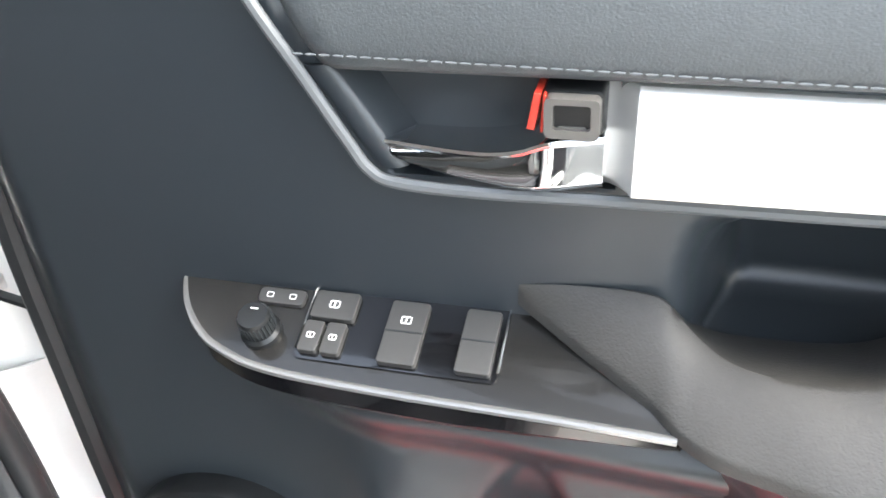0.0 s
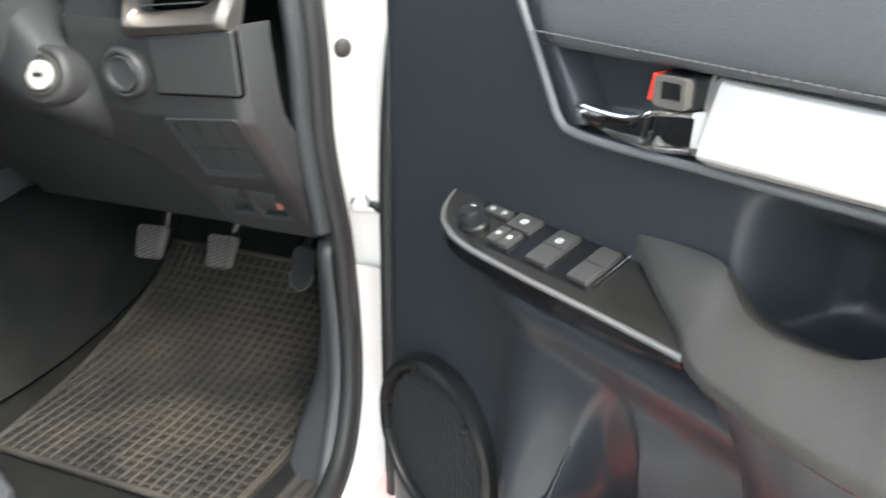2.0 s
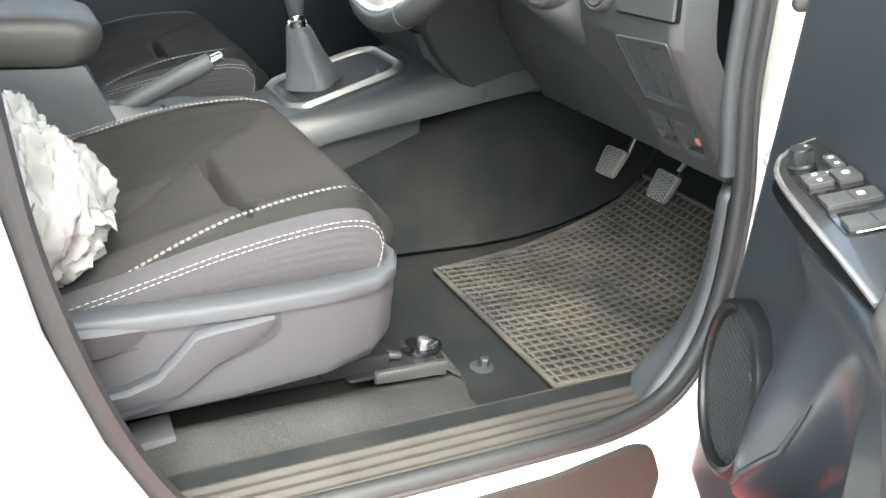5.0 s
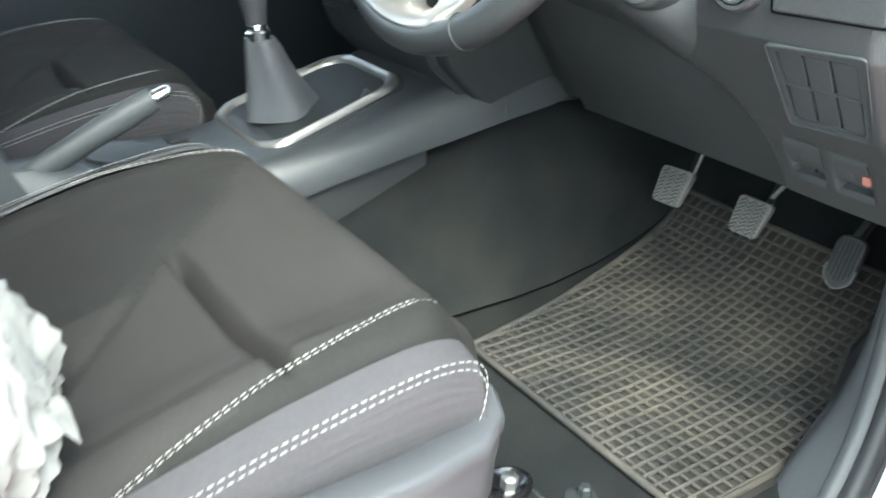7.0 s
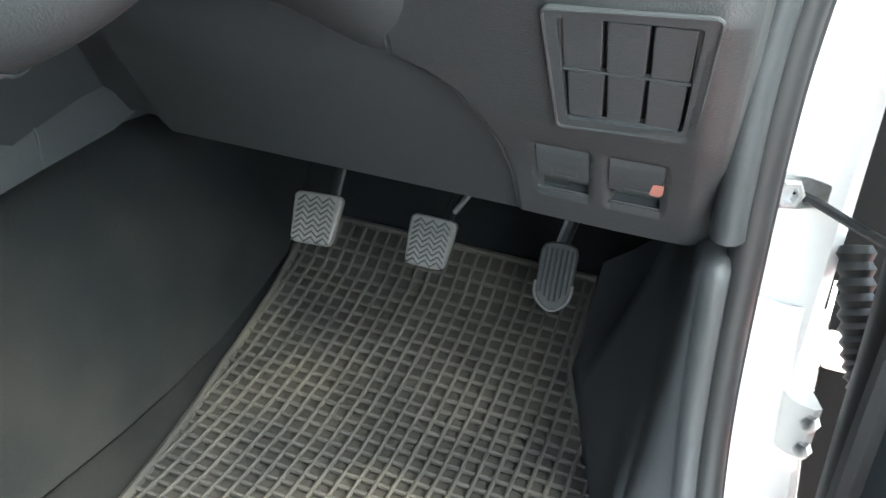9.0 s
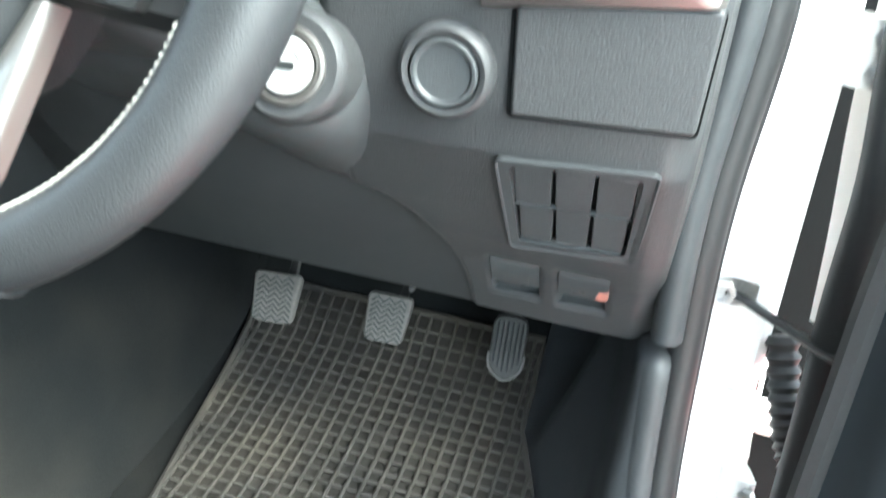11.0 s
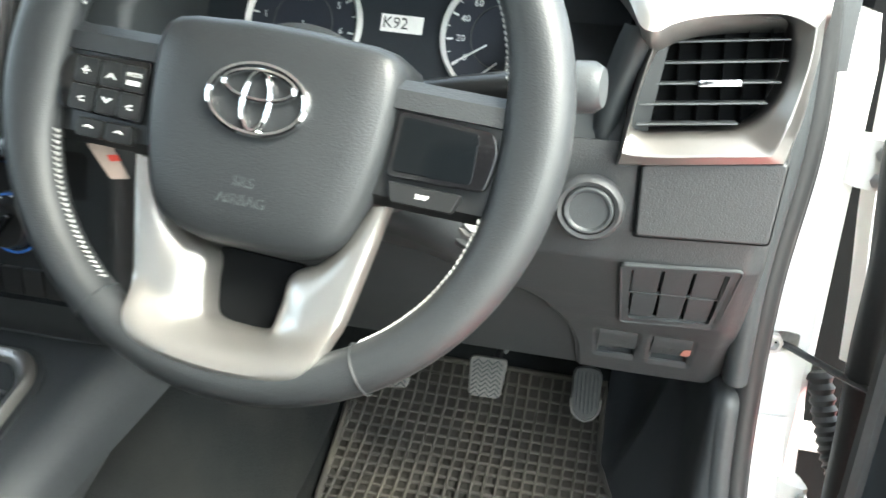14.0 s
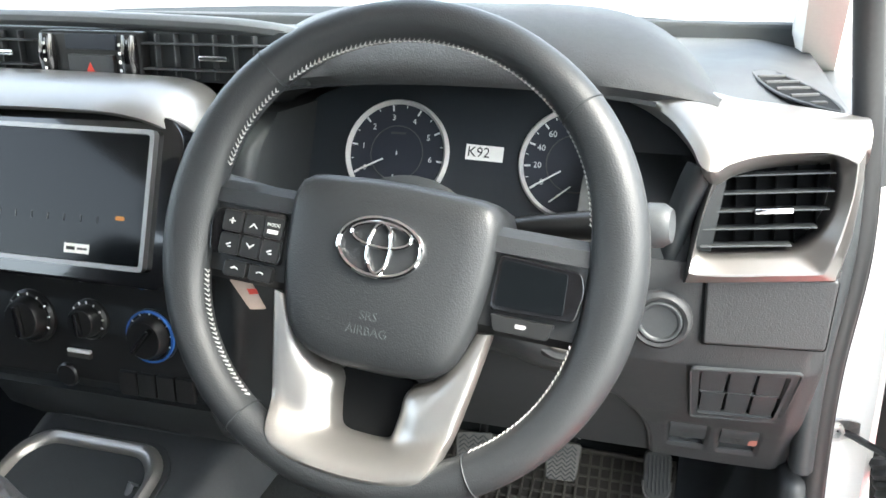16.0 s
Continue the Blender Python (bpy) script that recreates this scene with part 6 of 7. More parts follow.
rr_ = [[RG @ Vector((a[0] + (b[0] - a[0]) * t, a[1] + (b[1] - a[1]) * t, h)) for a, b in zip(ro, ri)] for t, h in ((0, -0.004), (0.05, 0.006), (0.35, 0.0105), (0.7, 0.009), (1.0, 0.002), (1.0, -0.012))]
part("gear_surround", loft(rr_, caps=False), BAND, console, "satin silver gear lever surround", sharp=50)
part("surround_seat", plate([(p[0] * 1.06, p[1] * 1.05) for p in ro], -0.02, 0.0015, RG, 0.001), DARK, console)
# Flat dark plate in place of the shaded hollow under the boot.
part("gear_well_shade", plate(ri, -0.004, 0.0025, RG), DARK, console)
part("cup_holder", lathe([(0.036, 0.003), (0.040, 0.004), (0.041, 0.0), (0.041, -0.002), (0.036, -0.002)], Matrix.Translation((-0.022, -0.238, 0.919)), 32), PLASTIC, console, "round cup holder")
# Flat dark disc painted as the shade inside the cup holder.
part("cup_shade", lathe([(0.0365, 0.0018), (0.0, 0.0018)], Matrix.Translation((-0.022, -0.238, 0.9195)), 32), DARK, console)
part("console_switch", plate(rrect(-0.045, -0.155, 0.030, 0.028, 0.003), 0.918, 0.923, None, 0.001), SEMI, console, "square switch blank")
base = [[(x, yf, z), (-x, yf, z), (-x - 0.004, yf - 0.02, z), (-x - 0.004, -0.68, z), (x + 0.004, -0.68, z), (x + 0.004, yf - 0.02, z)] for z, yf, x in ((0.82, -0.325, 0.096), (0.926, -0.362, 0.098), (0.98, -0.386, 0.096), (1.012, -0.401, 0.092), (1.018, -0.410, 0.086))]
part("armrest_base", loft(base), PLASTIC, console, "dark armrest box", sharp=40)
lid = [[(p[0] * k, -0.53 + (p[1] + 0.53) * k + dy, z) for p in rrect(0, -0.53, 0.212, 0.305, 0.045, 6)] for k, dy, z in ((0.93, -0.012, 1.014), (0.97, -0.008, 1.019), (1.0, -0.002, 1.032), (1.005, 0.006, 1.052), (0.99, 0.008, 1.066), (0.95, 0.006, 1.077), (0.86, 0.0, 1.084), (0.5, 0.0, 1.088), (0.1, 0, 1.089))]
part("armrest_lid", loft(lid), ARM_VINYL, console, "padded dark armrest lid", sharp=60)

# ---- gear lever ----
gear = thing("gear_lever", (-0.02, -0.01, 0.94), "grey gear lever with leather boot and chrome collar", "gear lever")
bs = []
for t, c, w in ((0.0, (-0.022, -0.008, 0.945), 0.052), (0.15, (-0.020, -0.012, 0.962), 0.047), (0.35, (-0.016, -0.022, 0.985), 0.038), (0.6, (-0.011, -0.034, 1.015), 0.029), (0.85, (-0.007, -0.043, 1.042), 0.023), (1.0, (-0.006, -0.048, 1.055), 0.0185)):
    bs.append([Vector(c) + Vector((w * 0.80 * math.cos(a) * (1 + 0.10 * math.cos(4 * a) + 0.03 * math.sin(7 * a + 6 * t)), w * math.sin(a) * (1 + 0.10 * math.cos(4 * a)), 0.006 * math.sin(a) * (1 - t))) for a in (2 * math.pi * j / 32 for j in range(32))])
GREY_BOOT = material("blue_grey_boot_leather", (0.06, 0.064, 0.072), 0.42, bump=0.5, bump_size=500, cells=True, vary=0.1)
part("boot", loft(bs), GREY_BOOT, gear, "blue-grey stitched leather boot", sharp=70)
part("boot_stitching", stitches([Vector(c) for c in ((-0.05, -0.045, 0.948), (-0.037, -0.045, 0.985), (-0.028, -0.052, 1.015), (-0.022, -0.057, 1.05))], 0.005, 0.002, 0.001), GREY_THREAD, gear)
part("boot_fold", tube([(0.045, 0.075, 0.965), (0.05, 0.082, 0.985), (0.052, 0.09, 0.975)], 0.004, 8), GREY_BOOT, gear)
KA = axes((-0.006, -0.049, 1.055), (1, 0, 0), (0, 0.98, 0.12))
part("collar", lathe([(0.0165, -0.002), (0.0165, 0.008), (0.0135, 0.010), (0.0135, 0.016), (0.012, 0.018)], KA, 28), CHROME, gear, "chrome collar")
kp = [(0.012, 0.016), (0.0145, 0.03), (0.0175, 0.05), (0.0225, 0.066), (0.0255, 0.078), (0.0245, 0.088), (0.018, 0.094), (0.0, 0.096)]
part("knob", lathe(kp, KA, 28), SEAT_PLASTIC, gear, "grey gear knob", sharp=60)
part("knob_cap", lathe([(0.016, 0.0945), (0.0145, 0.0965), (0.0, 0.0972)], KA, 28), CHROME, gear, "bright shift pattern cap")

# ---- handbrake ----
hbk = thing("handbrake", (0.075, -0.34, 0.92), "dark handbrake lever with chrome button between the seats", "handbrake")
hp_ = [Vector((0.070, -0.365, 0.935)), Vector((0.074, -0.33, 0.955)), Vector((0.078, -0.29, 0.978)), Vector((0.083, -0.25, 1.000)), Vector((0.087, -0.218, 1.017))]
part("grip", tube(hp_, [0.0125, 0.0125, 0.0125, 0.0135, 0.012], 16, flat=1.2), PLASTIC, hbk, "dark grey plastic grip", sharp=60)
part("button", tube([(0.087, -0.216, 1.018), (0.089, -0.203, 1.024), (0.0895, -0.199, 1.026)], [0.009, 0.009, 0.006], 14), CHROME, hbk, "chrome release button")
part("gaiter", loft([[Vector((0.068, -0.34, 0.0)) + Vector((0.036 * k * p[0], (0.075 * k) * p[1] - dy, z)) for p in [(math.cos(a), math.sin(a)) for a in (2 * math.pi * j / 20 for j in range(20))]] for k, dy, z in ((1.0, 0.0, 0.915), (0.95, 0.002, 0.928), (0.7, 0.008, 0.942), (0.45, 0.018, 0.952))]), PLASTIC, hbk, "black lever gaiter")

# ---- seats ----
def cushion_z(y):
    return 0.968 - 0.05 * step(-0.12, -0.60, y) - 0.055 * max(0, (-0.30 - y) / 0.3) ** 1.3


def seat(cx, y0, driver):
    """One front seat; cx is its middle, y0 shifts it along the cab."""
    s = thing("front_seat", (cx, y0 - 0.40, 0.70), "dark cloth front seat with white stitching" + (" and grey plastic side cover" if driver else " beside the console"), "car seat", group="front seats")
    hw = 0.252
    rows_ = []
    M_ = 140
    for i in range(M_ + 7):
        s_ = min(1.0, i / M_)
        fall = max(0, i - M_) / 6
        line_ = []
        us_ = [-1 + 2 * j / 56 for j in range(57)]
        for j, u in enumerate([-1.0] * 4 + us_ + [1.0] * 4):
            down = (4 - j) / 4 if j < 4 else (j - 60) / 4 if j > 60 else 0.0
            yf = -0.098 - 0.062 * abs(u) ** 5
            y = -0.62 + (yf + 0.62) * s_
            zc = cushion_z(y)
            k = step(0.84, 1.0, s_)
            drop = 0.046 * k ** 3.5
            bol = 0.016 * math.exp(-((abs(u) - 0.78) / 0.15) ** 2) * (1 - 0.5 * k)
            side = 0.030 * max(0, (abs(u) - 0.86) / 0.14) ** 2.0
            dip = -0.028 * math.exp(-((y + 0.286) / 0.0062) ** 2) * step(0.90, 0.72, u) * step(-0.26, -0.02, u)
            dip -= 0.0055 * math.exp(-((y + 0.287 + 0.255 * (u + 0.17)) / 0.007) ** 2) * step(0.42, 0.2, u) * step(-0.66, -0.52, u)
            seam = -0.007 * math.exp(-((abs(u) - 0.70) / 0.02) ** 2) * step(1.0, 0.9, s_)
            x = cx + (hw - 0.004) * u * (1 - 0.03 * k * k)
            z = zc + bol - side - drop + dip + seam - 0.008 * (1 - u * u) * (1 - k) + 0.004 * noise.noise((x * 9, y * 9, 2.0))
            z = z - fall * max(0, z - 0.862)
            z = z - down * max(0, z - 0.862)
            line_.append((x + (0.004 * math.sin(math.pi * down) if j > 60 else -0.004 * math.sin(math.pi * down)), y0 + y + 0.014 * math.sin(math.pi * min(1, fall * 0.9 + 0.1)) * (fall > 0), z))
        rows_.append(line_)
    cu = part("cushion", sheet(rows_, -0.02), FABRIC, s, "dark brown-grey cloth cushion with ribbed bolsters", sharp=75)
    cu.data.materials.append(FABRIC_BAND)
    for f in cu.data.polygons:
        y = f.center.y + ORIGIN[s].y - y0
        if abs(f.center.x) > 0.184 + 0.058 * max(0, min(1, (-0.14 - y) / 0.36)) ** 0.85:
            f.material_index = 1
        elif driver and f.center.x < 0 and y + 0.287 + 0.255 * (f.center.x / hw + 0.17) < 0:
            f.material_index = 1
    for sg in (1, -1):
        lower_ = spline([(y0 - 0.60, 0.86), (y0 - 0.50, 0.897), (y0 - 0.42, 0.919), (y0 - 0.32, 0.946), (y0 - 0.235, 0.962), (y0 - 0.185, 0.965), (y0 - 0.158, 0.955), (y0 - 0.150, 0.93), (y0 - 0.160, 0.897)], 5)
        xs_ = cx + sg * (hw + 0.0065)
        # side panel cloth: from the plastic cover up to the piping line, bulging a little
        panel = []
        for p in lower_:
            y, z = p[0], p[1]
            panel.append([(xs_ - sg * 0.012, y, 0.872), (xs_ + sg * 0.002, y, 0.878 + 0.12 * (z - 0.878)), (xs_ + sg * 0.006, y, 0.5 * (0.878 + z)), (xs_ + sg * 0.003, y, z - 0.006), (xs_ - sg * 0.004, y, z + 0.001), (xs_ - sg * 0.02, y, z + 0.006)])
        part("side_panel", sheet(panel, 0.004 * sg), FABRIC_SIDE, s, "grey cloth side panel", sharp=60)
        sst = stitches([(xs_ + sg * 0.005, p[0], p[1] + 0.0005) for p in lower_], 0.0046, 0.0017, 0.00048)
        stitches([(xs_ + sg * 0.0072, p[0] - 0.002, p[1] - 0.0045) for p in lower_], 0.0046, 0.0017, 0.00045, sst)
        part("side_stitching", sst, THREAD, s, "white double side stitching")
        top_ = [(cx + sg * (0.183 + 0.058 * max(0, min(1, (-0.14 - y) / 0.36)) ** 0.85), y0 + y) for y in [-0.58 + 0.435 * i / 30 for i in range(31)]]
        pts_ = []
        for x, y in top_:
            u = (x - cx) / hw
            yy = y - y0
            ss = (yy + 0.62) / (0.522 - 0.062 * abs(u) ** 5)
            pts_.append((x, y, cushion_z(yy) + 0.016 * math.exp(-((abs(u) - 0.78) / 0.15) ** 2) * (1 - 0.5 * step(0.84, 1.0, ss)) - 0.030 * max(0, (abs(u) - 0.86) / 0.14) ** 2.0 - 0.008 * (1 - u * u) - 0.046 * step(0.84, 1.0, ss) ** 3.5 + 0.0015))
        tst = stitches(pts_, 0.0046, 0.0017, 0.00048)
        stitches([(p[0] + sg * 0.0042, p[1], p[2] + 0.0003) for p in pts_], 0.0046, 0.0017, 0.00045, tst)
        part("top_stitching", tst, THREAD, s, "white double top stitching")
    # backrest with bolsters, and headrest
    rows_ = []
    for i in range(15):
        t = i / 14
        line_ = []
        for u in [-1 + 2 * j / 24 for j in range(25)]:
            fwd = 0.05 * math.exp(-((abs(u) - 0.82) / 0.16) ** 2) * (1 - 0.5 * t) - 0.09 * max(0, (abs(u) - 0.86) / 0.14) ** 2
            line_.append((cx + 0.25 * (1 - 0.12 * t * t) * u, y0 - 0.600 - 0.215 * t + fwd - 0.05 * max(0, t - 0.9) / 0.1, 0.90 + 0.62 * t))
        rows_.append(line_)
    part("backrest", sheet(rows_, 0.10), FABRIC, s, "dark cloth backrest", sharp=70)
    part("headrest", box((cx, y0 - 0.86, 1.62), (0.25, 0.09, 0.17), 0.035, 4), FABRIC, s)
    # plinth and rails
    part("seat_pan", box((cx, y0 - 0.36, 0.83), (0.46, 0.46, 0.06), 0.01), DARK, s)
    for sg in (1, -1):
        part("rail", box((cx + sg * 0.20, y0 - 0.36, 0.742), (0.035, 0.50, 0.026), 0.004), SEMI, s, "black seat rail")
        part("rail_leg", box((cx + sg * 0.20, y0 - 0.48, 0.72), (0.06, 0.06, 0.04), 0.004), SEAT_PLASTIC, s)
    if driver:
        x1 = cx + hw + 0.018
        cov = []
        for y, zt, zb, dx in ((-0.62, 0.895, 0.775, 0.0), (-0.52, 0.902, 0.772, 0.006), (-0.42, 0.899, 0.776, 0.010), (-0.32, 0.898, 0.780, 0.011), (-0.22, 0.899, 0.787, 0.009), (-0.165, 0.902, 0.798, 0.004), (-0.138, 0.908, 0.812, -0.012), (-0.128, 0.912, 0.83, -0.035)):
            cov.append([(x1 - 0.026 + dx, y0 + y, zt - 0.012), (x1 - 0.014 + dx, y0 + y, zt), (x1 + 0.007 + dx, y0 + y, zt - 0.001), (x1 + 0.0105 + dx, y0 + y, zt - 0.004), (x1 + 0.0105 + dx, y0 + y, zt - 0.014), (x1 + 0.0065 + dx, y0 + y, zt - 0.0165), (x1 + 0.007 + dx, y0 + y, zt - 0.03), (x1 + 0.004 + dx, y0 + y, (zt + zb) / 2), (x1 + 0.003 + dx, y0 + y, zb + 0.015), (x1 - 0.004 + dx, y0 + y, zb), (x1 - 0.02 + dx, y0 + y, zb)])
        part("side_cover", sheet(cov, 0.003), SEAT_PLASTIC, s, "blue-grey plastic side cover", sharp=55)
        lv = []
        for y, zt, zb, h in ((-0.276, 0.877, 0.868, 0.004), (-0.284, 0.881, 0.857, 0.012), (-0.31, 0.880, 0.846, 0.016), (-0.345, 0.878, 0.833, 0.018), (-0.367, 0.874, 0.816, 0.018), (-0.385, 0.852, 0.803, 0.017), (-0.405, 0.830, 0.798, 0.016), (-0.435, 0.819, 0.792, 0.014), (-0.48, 0.816, 0.788, 0.012), (-0.54, 0.814, 0.786, 0.010)):
            lv.append([(x1 + 0.004, y0 + y, zt), (x1 + h + 0.006, y0 + y, zt), (x1 + h + 0.012, y0 + y, zt - 0.005), (x1 + h + 0.011, y0 + y, zt * 0.4 + zb * 0.6), (x1 + h + 0.006, y0 + y, zb), (x1 + 0.004, y0 + y, zb)])
        # Darker surround painted as the soft shadow of the height lever.
        gap = [[(x1 + 0.002, r_[0][1], r_[0][2] + 0.004), (x1 + 0.0205, r_[0][1], r_[0][2] + 0.004), (x1 + 0.0205, r_[0][1], r_[-1][2] - 0.005), (x1 + 0.002, r_[0][1], r_[-1][2] - 0.005)] for r_ in lv]
        part("lever_shade", loft(gap), SEAT_SHADE, s)
        part("height_lever", loft(lv), SEAT_PLASTIC, s, "long grey height lever", sharp=40)
        lv = []
        for y, zt, zb, h in ((-0.408, 0.888, 0.878, 0.004), (-0.418, 0.892, 0.868, 0.012), (-0.45, 0.894, 0.862, 0.016), (-0.50, 0.897, 0.858, 0.017), (-0.56, 0.899, 0.858, 0.016)):
            lv.append([(x1 + 0.004, y0 + y, zt), (x1 + h + 0.006, y0 + y, zt), (x1 + h + 0.012, y0 + y, zt - 0.006), (x1 + h + 0.006, y0 + y, zb), (x1 + 0.004, y0 + y, zb)])
        # The recline lever's shadow, likewise as a darker surround.
        gap = [[(x1 + 0.002, r_[0][1], r_[0][2] + 0.003), (x1 + 0.0195, r_[0][1], r_[0][2] + 0.003), (x1 + 0.0195, r_[0][1], r_[-1][2] - 0.004), (x1 + 0.002, r_[0][1], r_[-1][2] - 0.004)] for r_ in lv]
        part("lever_shade", loft(gap), SEAT_SHADE, s)
        part("recline_lever", loft(lv), SEAT_PLASTIC, s, "grey recline lever", sharp=40)
        br = part("rail_bracket", plate(rounded([(0.530, y0 - 0.17), (0.600, y0 - 0.17), (0.602, y0 - 0.05), (0.592, y0 - 0.030), (0.552, y0 - 0.026), (0.530, y0 - 0.06)], 0.008), 0.728, 0.733, None, 0.002), SEMI, s, "black foot of the seat rail")
        part("bracket_flange", loft([[(0.598, y, 0.738), (0.604, y, 0.738), (0.606, y, 0.732), (0.604, y, z), (0.598, y, z)] for y, z in ((y0 - 0.135, 0.722), (y0 - 0.10, 0.72), (y0 - 0.05, 0.718), (y0 - 0.035, 0.716))]), STEEL, br, "bright steel edge")
        part("bracket_toe", loft([[(0.535, y, z), (0.598, y, z), (0.598, y, z + 0.006), (0.535, y, z + 0.006)] for y, z in ((y0 - 0.045, 0.728), (y0 - 0.022, 0.712), (y0 - 0.008, 0.702))]), STEEL, br)
        part("bolt_cup", lathe([(0.024, 0.0), (0.024, 0.006), (0.019, 0.008), (0.012, 0.003), (0, 0.003)], Matrix.Translation((0.560, y0 - 0.052, 0.734)) @ Matrix.Diagonal((1, 1.2, 1, 1)), 24), GLOSS, br, "black round bolt cup")
        part("rail_bolt", lathe([(0.009, 0), (0.009, 0.012), (0.006, 0.014), (0, 0.014)], Matrix.Translation((0.563, y0 - 0.050, 0.737)), 6), STEEL, br)
        part("rail_foot", loft([[(x, y0 + y, z) for x, y, z in ((xa, -0.435, 0.702), (xb, -0.385, 0.702), (xb - 0.004, -0.388, zt), (xa + 0.004, -0.430, zt))] for xa, xb, zt in ((0.588, 0.598, 0.728), (0.600, 0.602, 0.736), (0.640, 0.645, 0.735), (0.650, 0.655, 0.722))]), SEAT_PLASTIC, s, "pale grey cover of the rail foot")
        part("rail_end", tube([(0.575, y0 - 0.26, 0.757), (0.575, y0 - 0.17, 0.752), (0.574, y0 - 0.115, 0.745), (0.572, y0 - 0.09, 0.738)], [0.0075, 0.0075, 0.007, 0.006], 10, flat=0.8), STEEL, s, "bright seat rail end")
        part("lower_bar", tube([(cx + 0.245, y0 - 0.62, 0.755), (cx + 0.245, y0 - 0.45, 0.757), (cx + 0.243, y0 - 0.33, 0.762)], 0.006, 8), STEEL, s, "bright steel bar under the cover")
    return s


driver_seat = seat(0.372, 0.0, True)
passenger_seat = seat(-0.372, 0.055, False)

# ---- seat belt buckle ----
bk = thing("belt_buckle", (0.115, -0.46, 0.90), "dark seat belt buckle with red release button", "seat belt buckle")
BKF = axes((0.120, -0.440, 0.905), (0.0, 0.9, -0.12), (-0.3, 0.1, 0.9))
part("buckle_body", box((-0.035, 0, 0), (0.085, 0.03, 0.018), 0.004, 2, BKF), PLASTIC, bk)
part("buckle_button", box((0.004, 0.0, 0.008), (0.034, 0.022, 0.006), 0.002, 2, BKF), RED, bk, "red release button")
part("buckle_stem", tube([(0.120, -0.50, 0.908), (0.118, -0.53, 0.88), (0.115, -0.55, 0.84)], 0.01, 8, flat=0.5), SEAL, bk)

# ---- rubber mat ----
mat_ = thing("floor_mat", (0.48, 0.3, 0.70), "dusty dark rubber floor mat with a square rib lattice", "floor mat")


def mat_z(y):
    return floor_z(y) + 0.004


def mat_x(v, y):
    """Across the mat, 0 to 1, at a distance along the floor."""
    xl = 0.302 - 0.17 * (y - 0.09) + 0.08 * max(0, y - 0.36)
    xr = 0.667 + 0.004 * step(0.1, 0.27, y) - 0.075 * step(0.29, 0.5, y)
    return xl + (xr - xl) * v


ym = [0.100 + 0.0078 * i for i in range(61)]
part("mat_base", sheet([[(mat_x(v / 20, y), y, mat_z(y)) for v in range(21)] for y in ym[::2]], -0.003), MAT_BASE, mat_, "dark rubber base of the mat")
bmr = bmesh.new()
P = 0.0158
k = 0
y = 0.110
while y < 0.555:
    pts_ = [Vector((mat_x(v / 12, y), y, mat_z(y) + 0.004 + 0.0006 * noise.noise((v * 2.1, y * 60, 0)))) for v in range(13)]
    tube(pts_, 0.0023, 6, flat=1.1, up=(0, 0, 1), bm=bmr)
    slope = (mat_z(y + 0.005) - mat_z(y)) / 0.005
    y += P / math.sqrt(1 + slope * slope)
for i in range(30):
    x = 0.222 + P * i
    pts_ = []
    for yy in ym:
        if mat_x(0.005, yy) <= x <= mat_x(0.995, yy):
            pts_.append(Vector((x, yy, mat_z(yy) + 0.0045 + 0.0006 * noise.noise((x * 60, yy * 30, 5)))))
    if len(pts_) > 3:
        tube(pts_, 0.0023, 6, flat=1.1, up=(0, 0, 1), bm=bmr)
part("mat_ribs", bmr, RUBBER, mat_, "raised square ribs, brown with dust")["kind"] = "stuff"
border = [(mat_x(0, y), y) for y in ym[::3]][::-1] + [(0.299, 0.099)] + [(0.667, 0.099)] + [(mat_x(1, y), y) for y in ym[::3]]
part("mat_border", tube([Vector((x, yy, mat_z(yy) + 0.003)) for x, yy in border], 0.0048, 8, closed=True, flat=0.9, up=(0, 0, 1)), RUBBER, mat_, "raised rubber border")

# ---- pedals ----
def pedal(name, label, corners, arm_top):
    tl, tr, bl, br = (Vector(c) for c in corners)
    F = axes((tl + tr + bl + br) / 4, (tr - tl) + (br - bl), (tl - bl) + (tr - br))
    w, h = ((tr - tl).length + (br - bl).length) / 2, ((tl - bl).length + (tr - br).length) / 2
    t = thing(name, F.translation, label, "pedal", group="pedals")
    o = rounded([(-w * 0.52, h / 2), (w * 0.56, h / 2), (w * 0.44, -h / 2), (-w * 0.44, -h / 2)], 0.008, 4)
    pd = part("pedal_pad", plate(o, -0.008, 0.002, F, 0.003, 3), PEDAL, t, "worn grey ribbed rubber pad")
    ch = bmesh.new()
    for r_ in range(8):
        yy = -h * 0.42 + h * 0.84 * r_ / 7.5
        wl = w * 0.80
        zig = [F @ Vector((-wl / 2 + wl * j / 6, yy + (0.0028 if j % 2 else -0.0028), 0.0022)) for j in range(7)]
        tube(zig, 0.0011, 5, bm=ch)
    part("pad_ribs", ch, DARK, pd, "dark chevron grooves")
    part("pedal_arm", tube([F @ Vector((0.004, 0, -0.01)), F @ Vector((0.01, h * 0.4, -0.02)), arm_top], 0.006, 8, flat=0.6), SEMI, t, "black pedal arm")


pedal("clutch_pedal", "clutch pedal with worn grey ribbed pad", ((0.309, 0.408, 0.912), (0.361, 0.414, 0.912), (0.315, 0.384, 0.866), (0.357, 0.390, 0.868)), (0.355, 0.48, 1.08))
arm_clip = ((0.470, 0.430, 0.916), (0.482, 0.430, 0.936), (0.494, 0.431, 0.953))
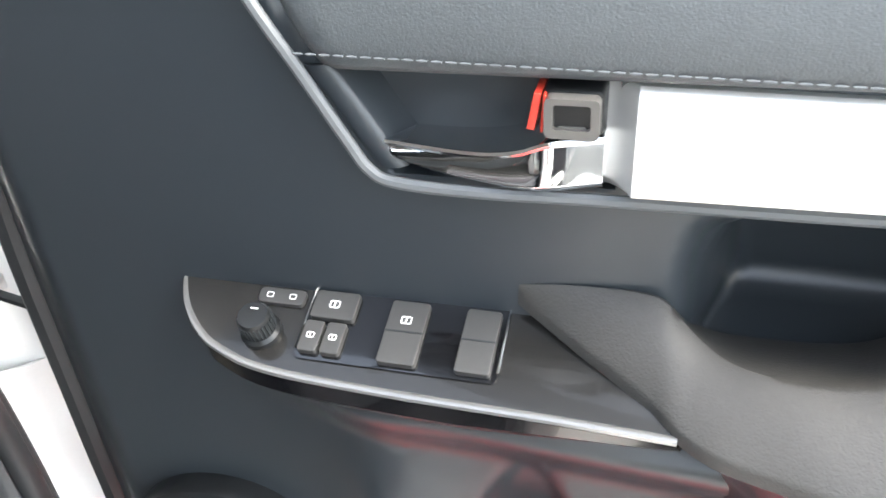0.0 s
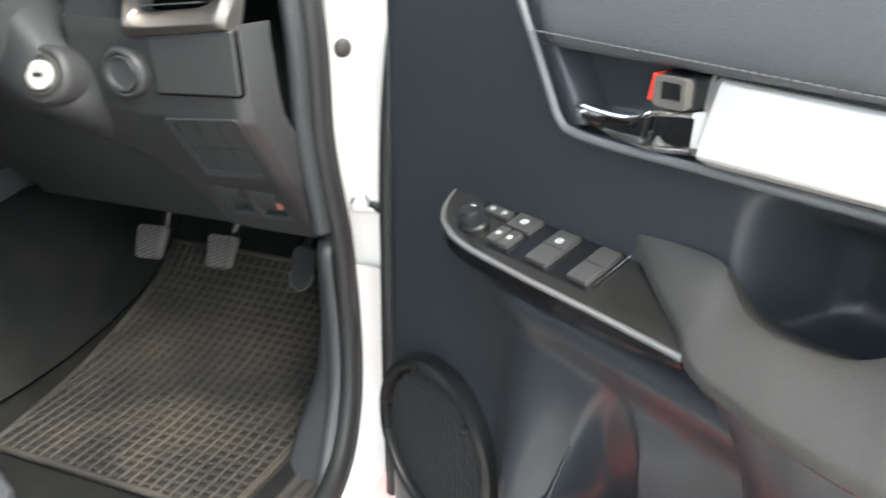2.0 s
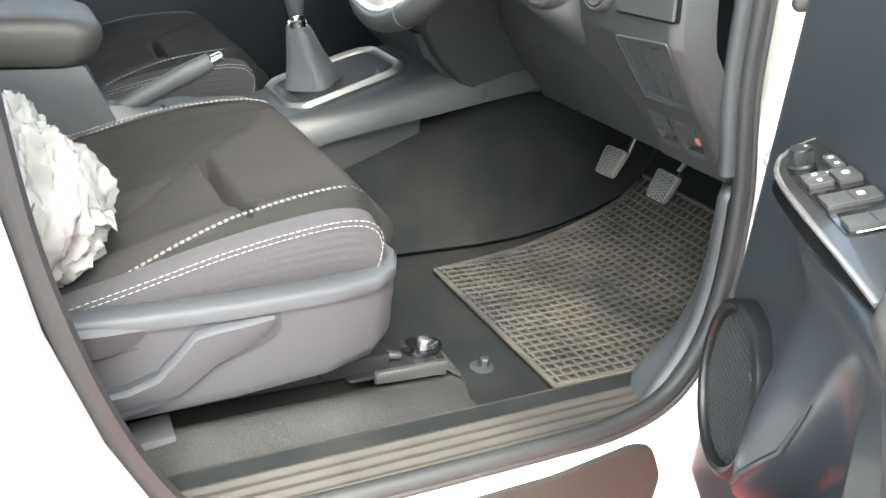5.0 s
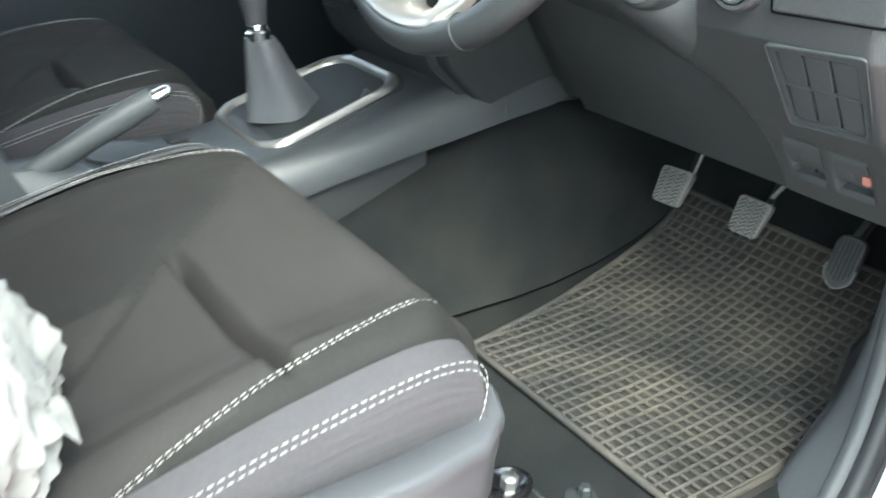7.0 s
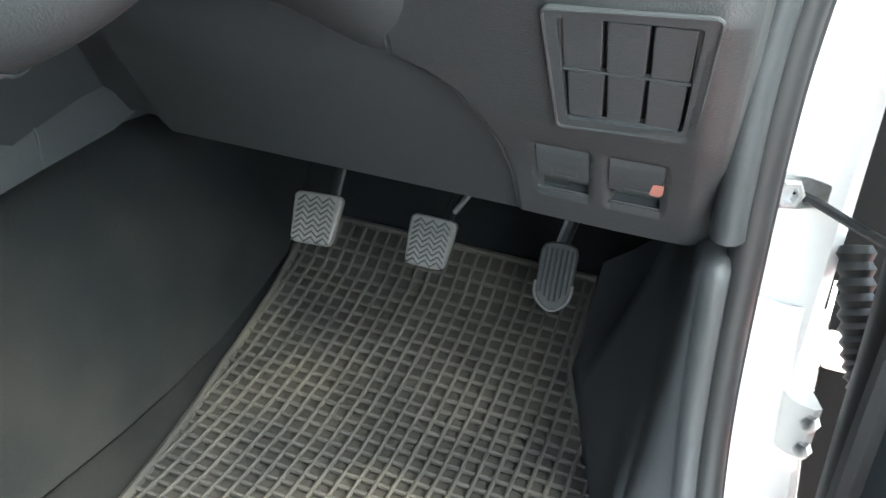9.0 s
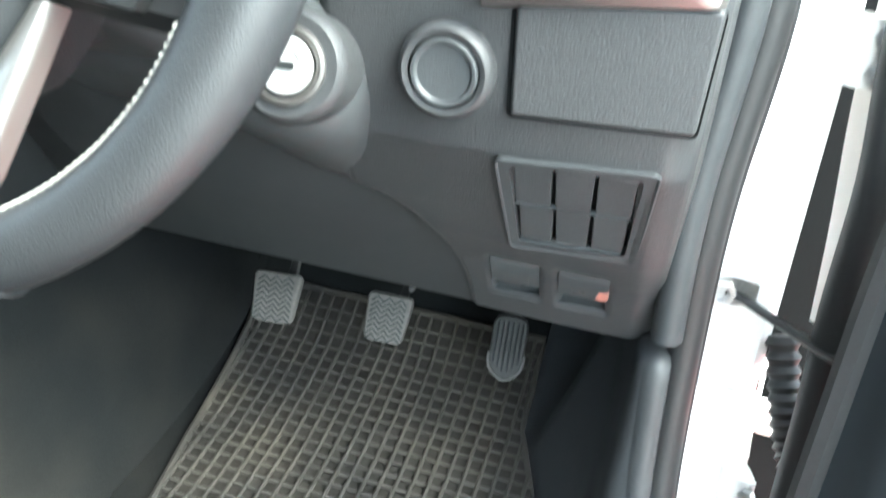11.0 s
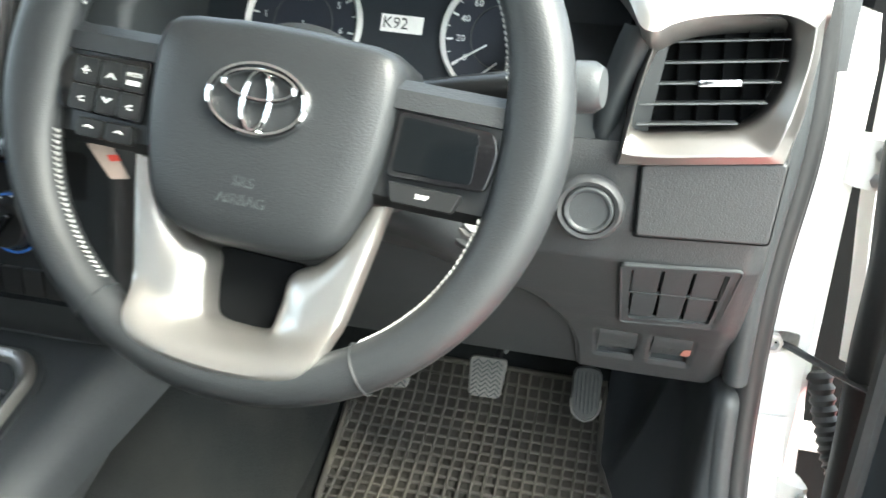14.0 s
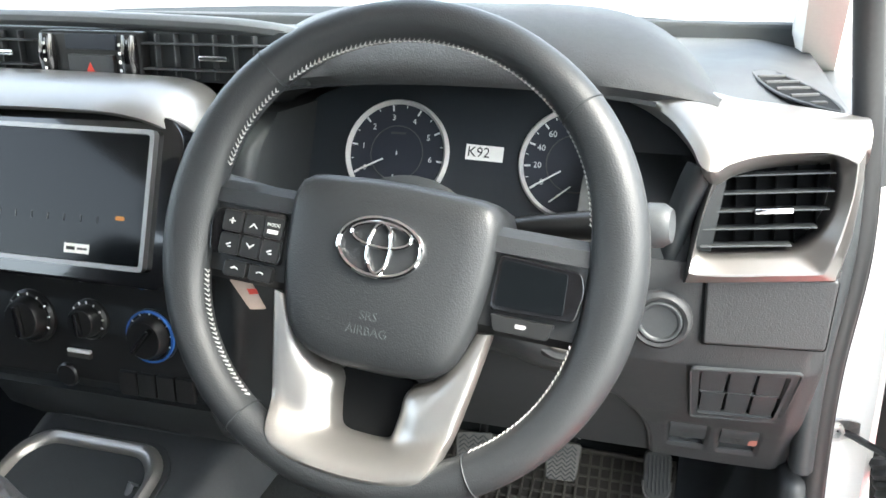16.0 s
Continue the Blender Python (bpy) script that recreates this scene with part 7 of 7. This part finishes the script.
pedal("brake_pedal", "brake pedal with worn grey ribbed pad", ((0.427, 0.424, 0.908), (0.476, 0.432, 0.906), (0.430, 0.404, 0.864), (0.469, 0.409, 0.861)), (0.505, 0.42, 1.04))
clip_ = thing("pedal_bracket", (0.48, 0.43, 0.93), "bright ribbed steel bracket beside the brake pedal", "bracket")
part("bracket_rod", tube(arm_clip, [0.0045, 0.0045, 0.004], 8, flat=0.6), STEEL, clip_)
part("bracket_head", box((0.4965, 0.4305, 0.955), (0.014, 0.006, 0.005), 0.001), STEEL, clip_)
acc = thing("accelerator_pedal", (0.575, 0.44, 0.84), "long black accelerator pedal with ribbed face", "pedal", group="pedals")
AF = axes((0.572, 0.447, 0.866), (1, 0.1, 0), (0, 0.40, 0.92))
ao = spline([(-0.015, 0.030), (-0.0175, 0.0), (-0.0155, -0.022), (0.0, -0.033), (0.0155, -0.022), (0.0175, 0.0), (0.015, 0.030)], 4, True)
ap = part("pedal_pad", plate(ao, -0.010, 0.002, AF, 0.003, 3), PEDAL_BLACK, acc, "dusty grey-black pedal face")
ar = bmesh.new()
for i in range(6):
    x = -0.0125 + 0.005 * i
    tube([AF @ Vector((x, -0.026 + 0.004 * abs(i - 2.5), 0.0023)), AF @ Vector((x, 0.0, 0.0023)), AF @ Vector((x, 0.027, 0.0023))], 0.0012, 5, bm=ar)
part("pad_ribs", ar, DARK, ap)
part("pad_edge", tube([AF @ Vector((p[0] * 1.02, p[1] * 1.01, 0.0005)) for p in ao if p[1] < -0.004], 0.0017, 6), PEDAL, ap, "worn pale edge")
part("pedal_arm", tube([AF @ Vector((0, 0.03, -0.01)), (0.59, 0.52, 1.0)], 0.007, 8), SEMI, acc)

# ---- mat hook on the carpet ----
hk = thing("mat_hook", (0.586, 0.032, 0.702), "black floor fixing with bolt on the carpet", "fixing")
part("hook_plate", lathe([(0.017, 0.0), (0.017, 0.003), (0.012, 0.005), (0.0, 0.005)], Matrix.Translation((0.586, 0.03, 0.7005)), 24), DARK, hk)
part("hook_bolt", lathe([(0.0075, 0.0), (0.0075, 0.012), (0.005, 0.014), (0.0, 0.014)], Matrix.Translation((0.586, 0.034, 0.703)), 6), DARK, hk)

# ---- crumpled plastic film on the seat ----
film = bmesh.new()
bmesh.ops.create_icosphere(film, subdivisions=6, radius=1.0)
rnd = random.Random(5)
for v in film.verts:
    p = v.co.copy()
    q = Vector((p.x * 1.5 + p.z * 0.6, p.y * 1.9 - p.z * 0.4, p.z * 0.7))
    f = 0.93 + 0.24 * noise.noise(q + Vector((3, 1, 7)))
    for k_, am in ((1.9, 0.16), (4.0, 0.07), (8.5, 0.026), (17.0, 0.011)):
        f += am * (0.45 - abs(noise.noise(q * k_ + Vector((k_, 0, 2)))) * 2)
    f += rnd.uniform(-0.004, 0.004)
    top_ = 1 - 0.35 * max(0, p.z)
    v.co = Vector((0.50 + 0.155 * p.x * f * top_, -0.533 + 0.117 * p.y * f * top_, max(0.885, 0.972 + 0.118 * p.z * f * (1 + 0.32 * min(0.0, p.x)))))
bag = thing("plastic_film", (0.50, -0.535, 0.885), "crumpled clear plastic seat film lying on the cushion", "plastic film")
part("film_body", film, FILM, bag, "bunched clear film", sharp=40)
rows = []
for i in range(25):
    line_ = []
    for j in range(19):
        u, v = i / 24, j / 18
        x = 0.43 + 0.16 * u + 0.012 * noise.noise((u * 5, v * 5, 1.0))
        y = -0.50 + 0.075 * v + 0.012 * noise.noise((u * 4, v * 4, 8.0))
        line_.append((x, y, 0.962 + 0.035 * (1 - v) + 0.016 * abs(noise.noise((u * 6, v * 5, 3.0))) + 0.006 * noise.noise((u * 16, v * 14, 3.0))))
    rows.append(line_)
part("film_flap", sheet(rows, 0.0008), FILM, bag, "loose flap of clear film", sharp=40)
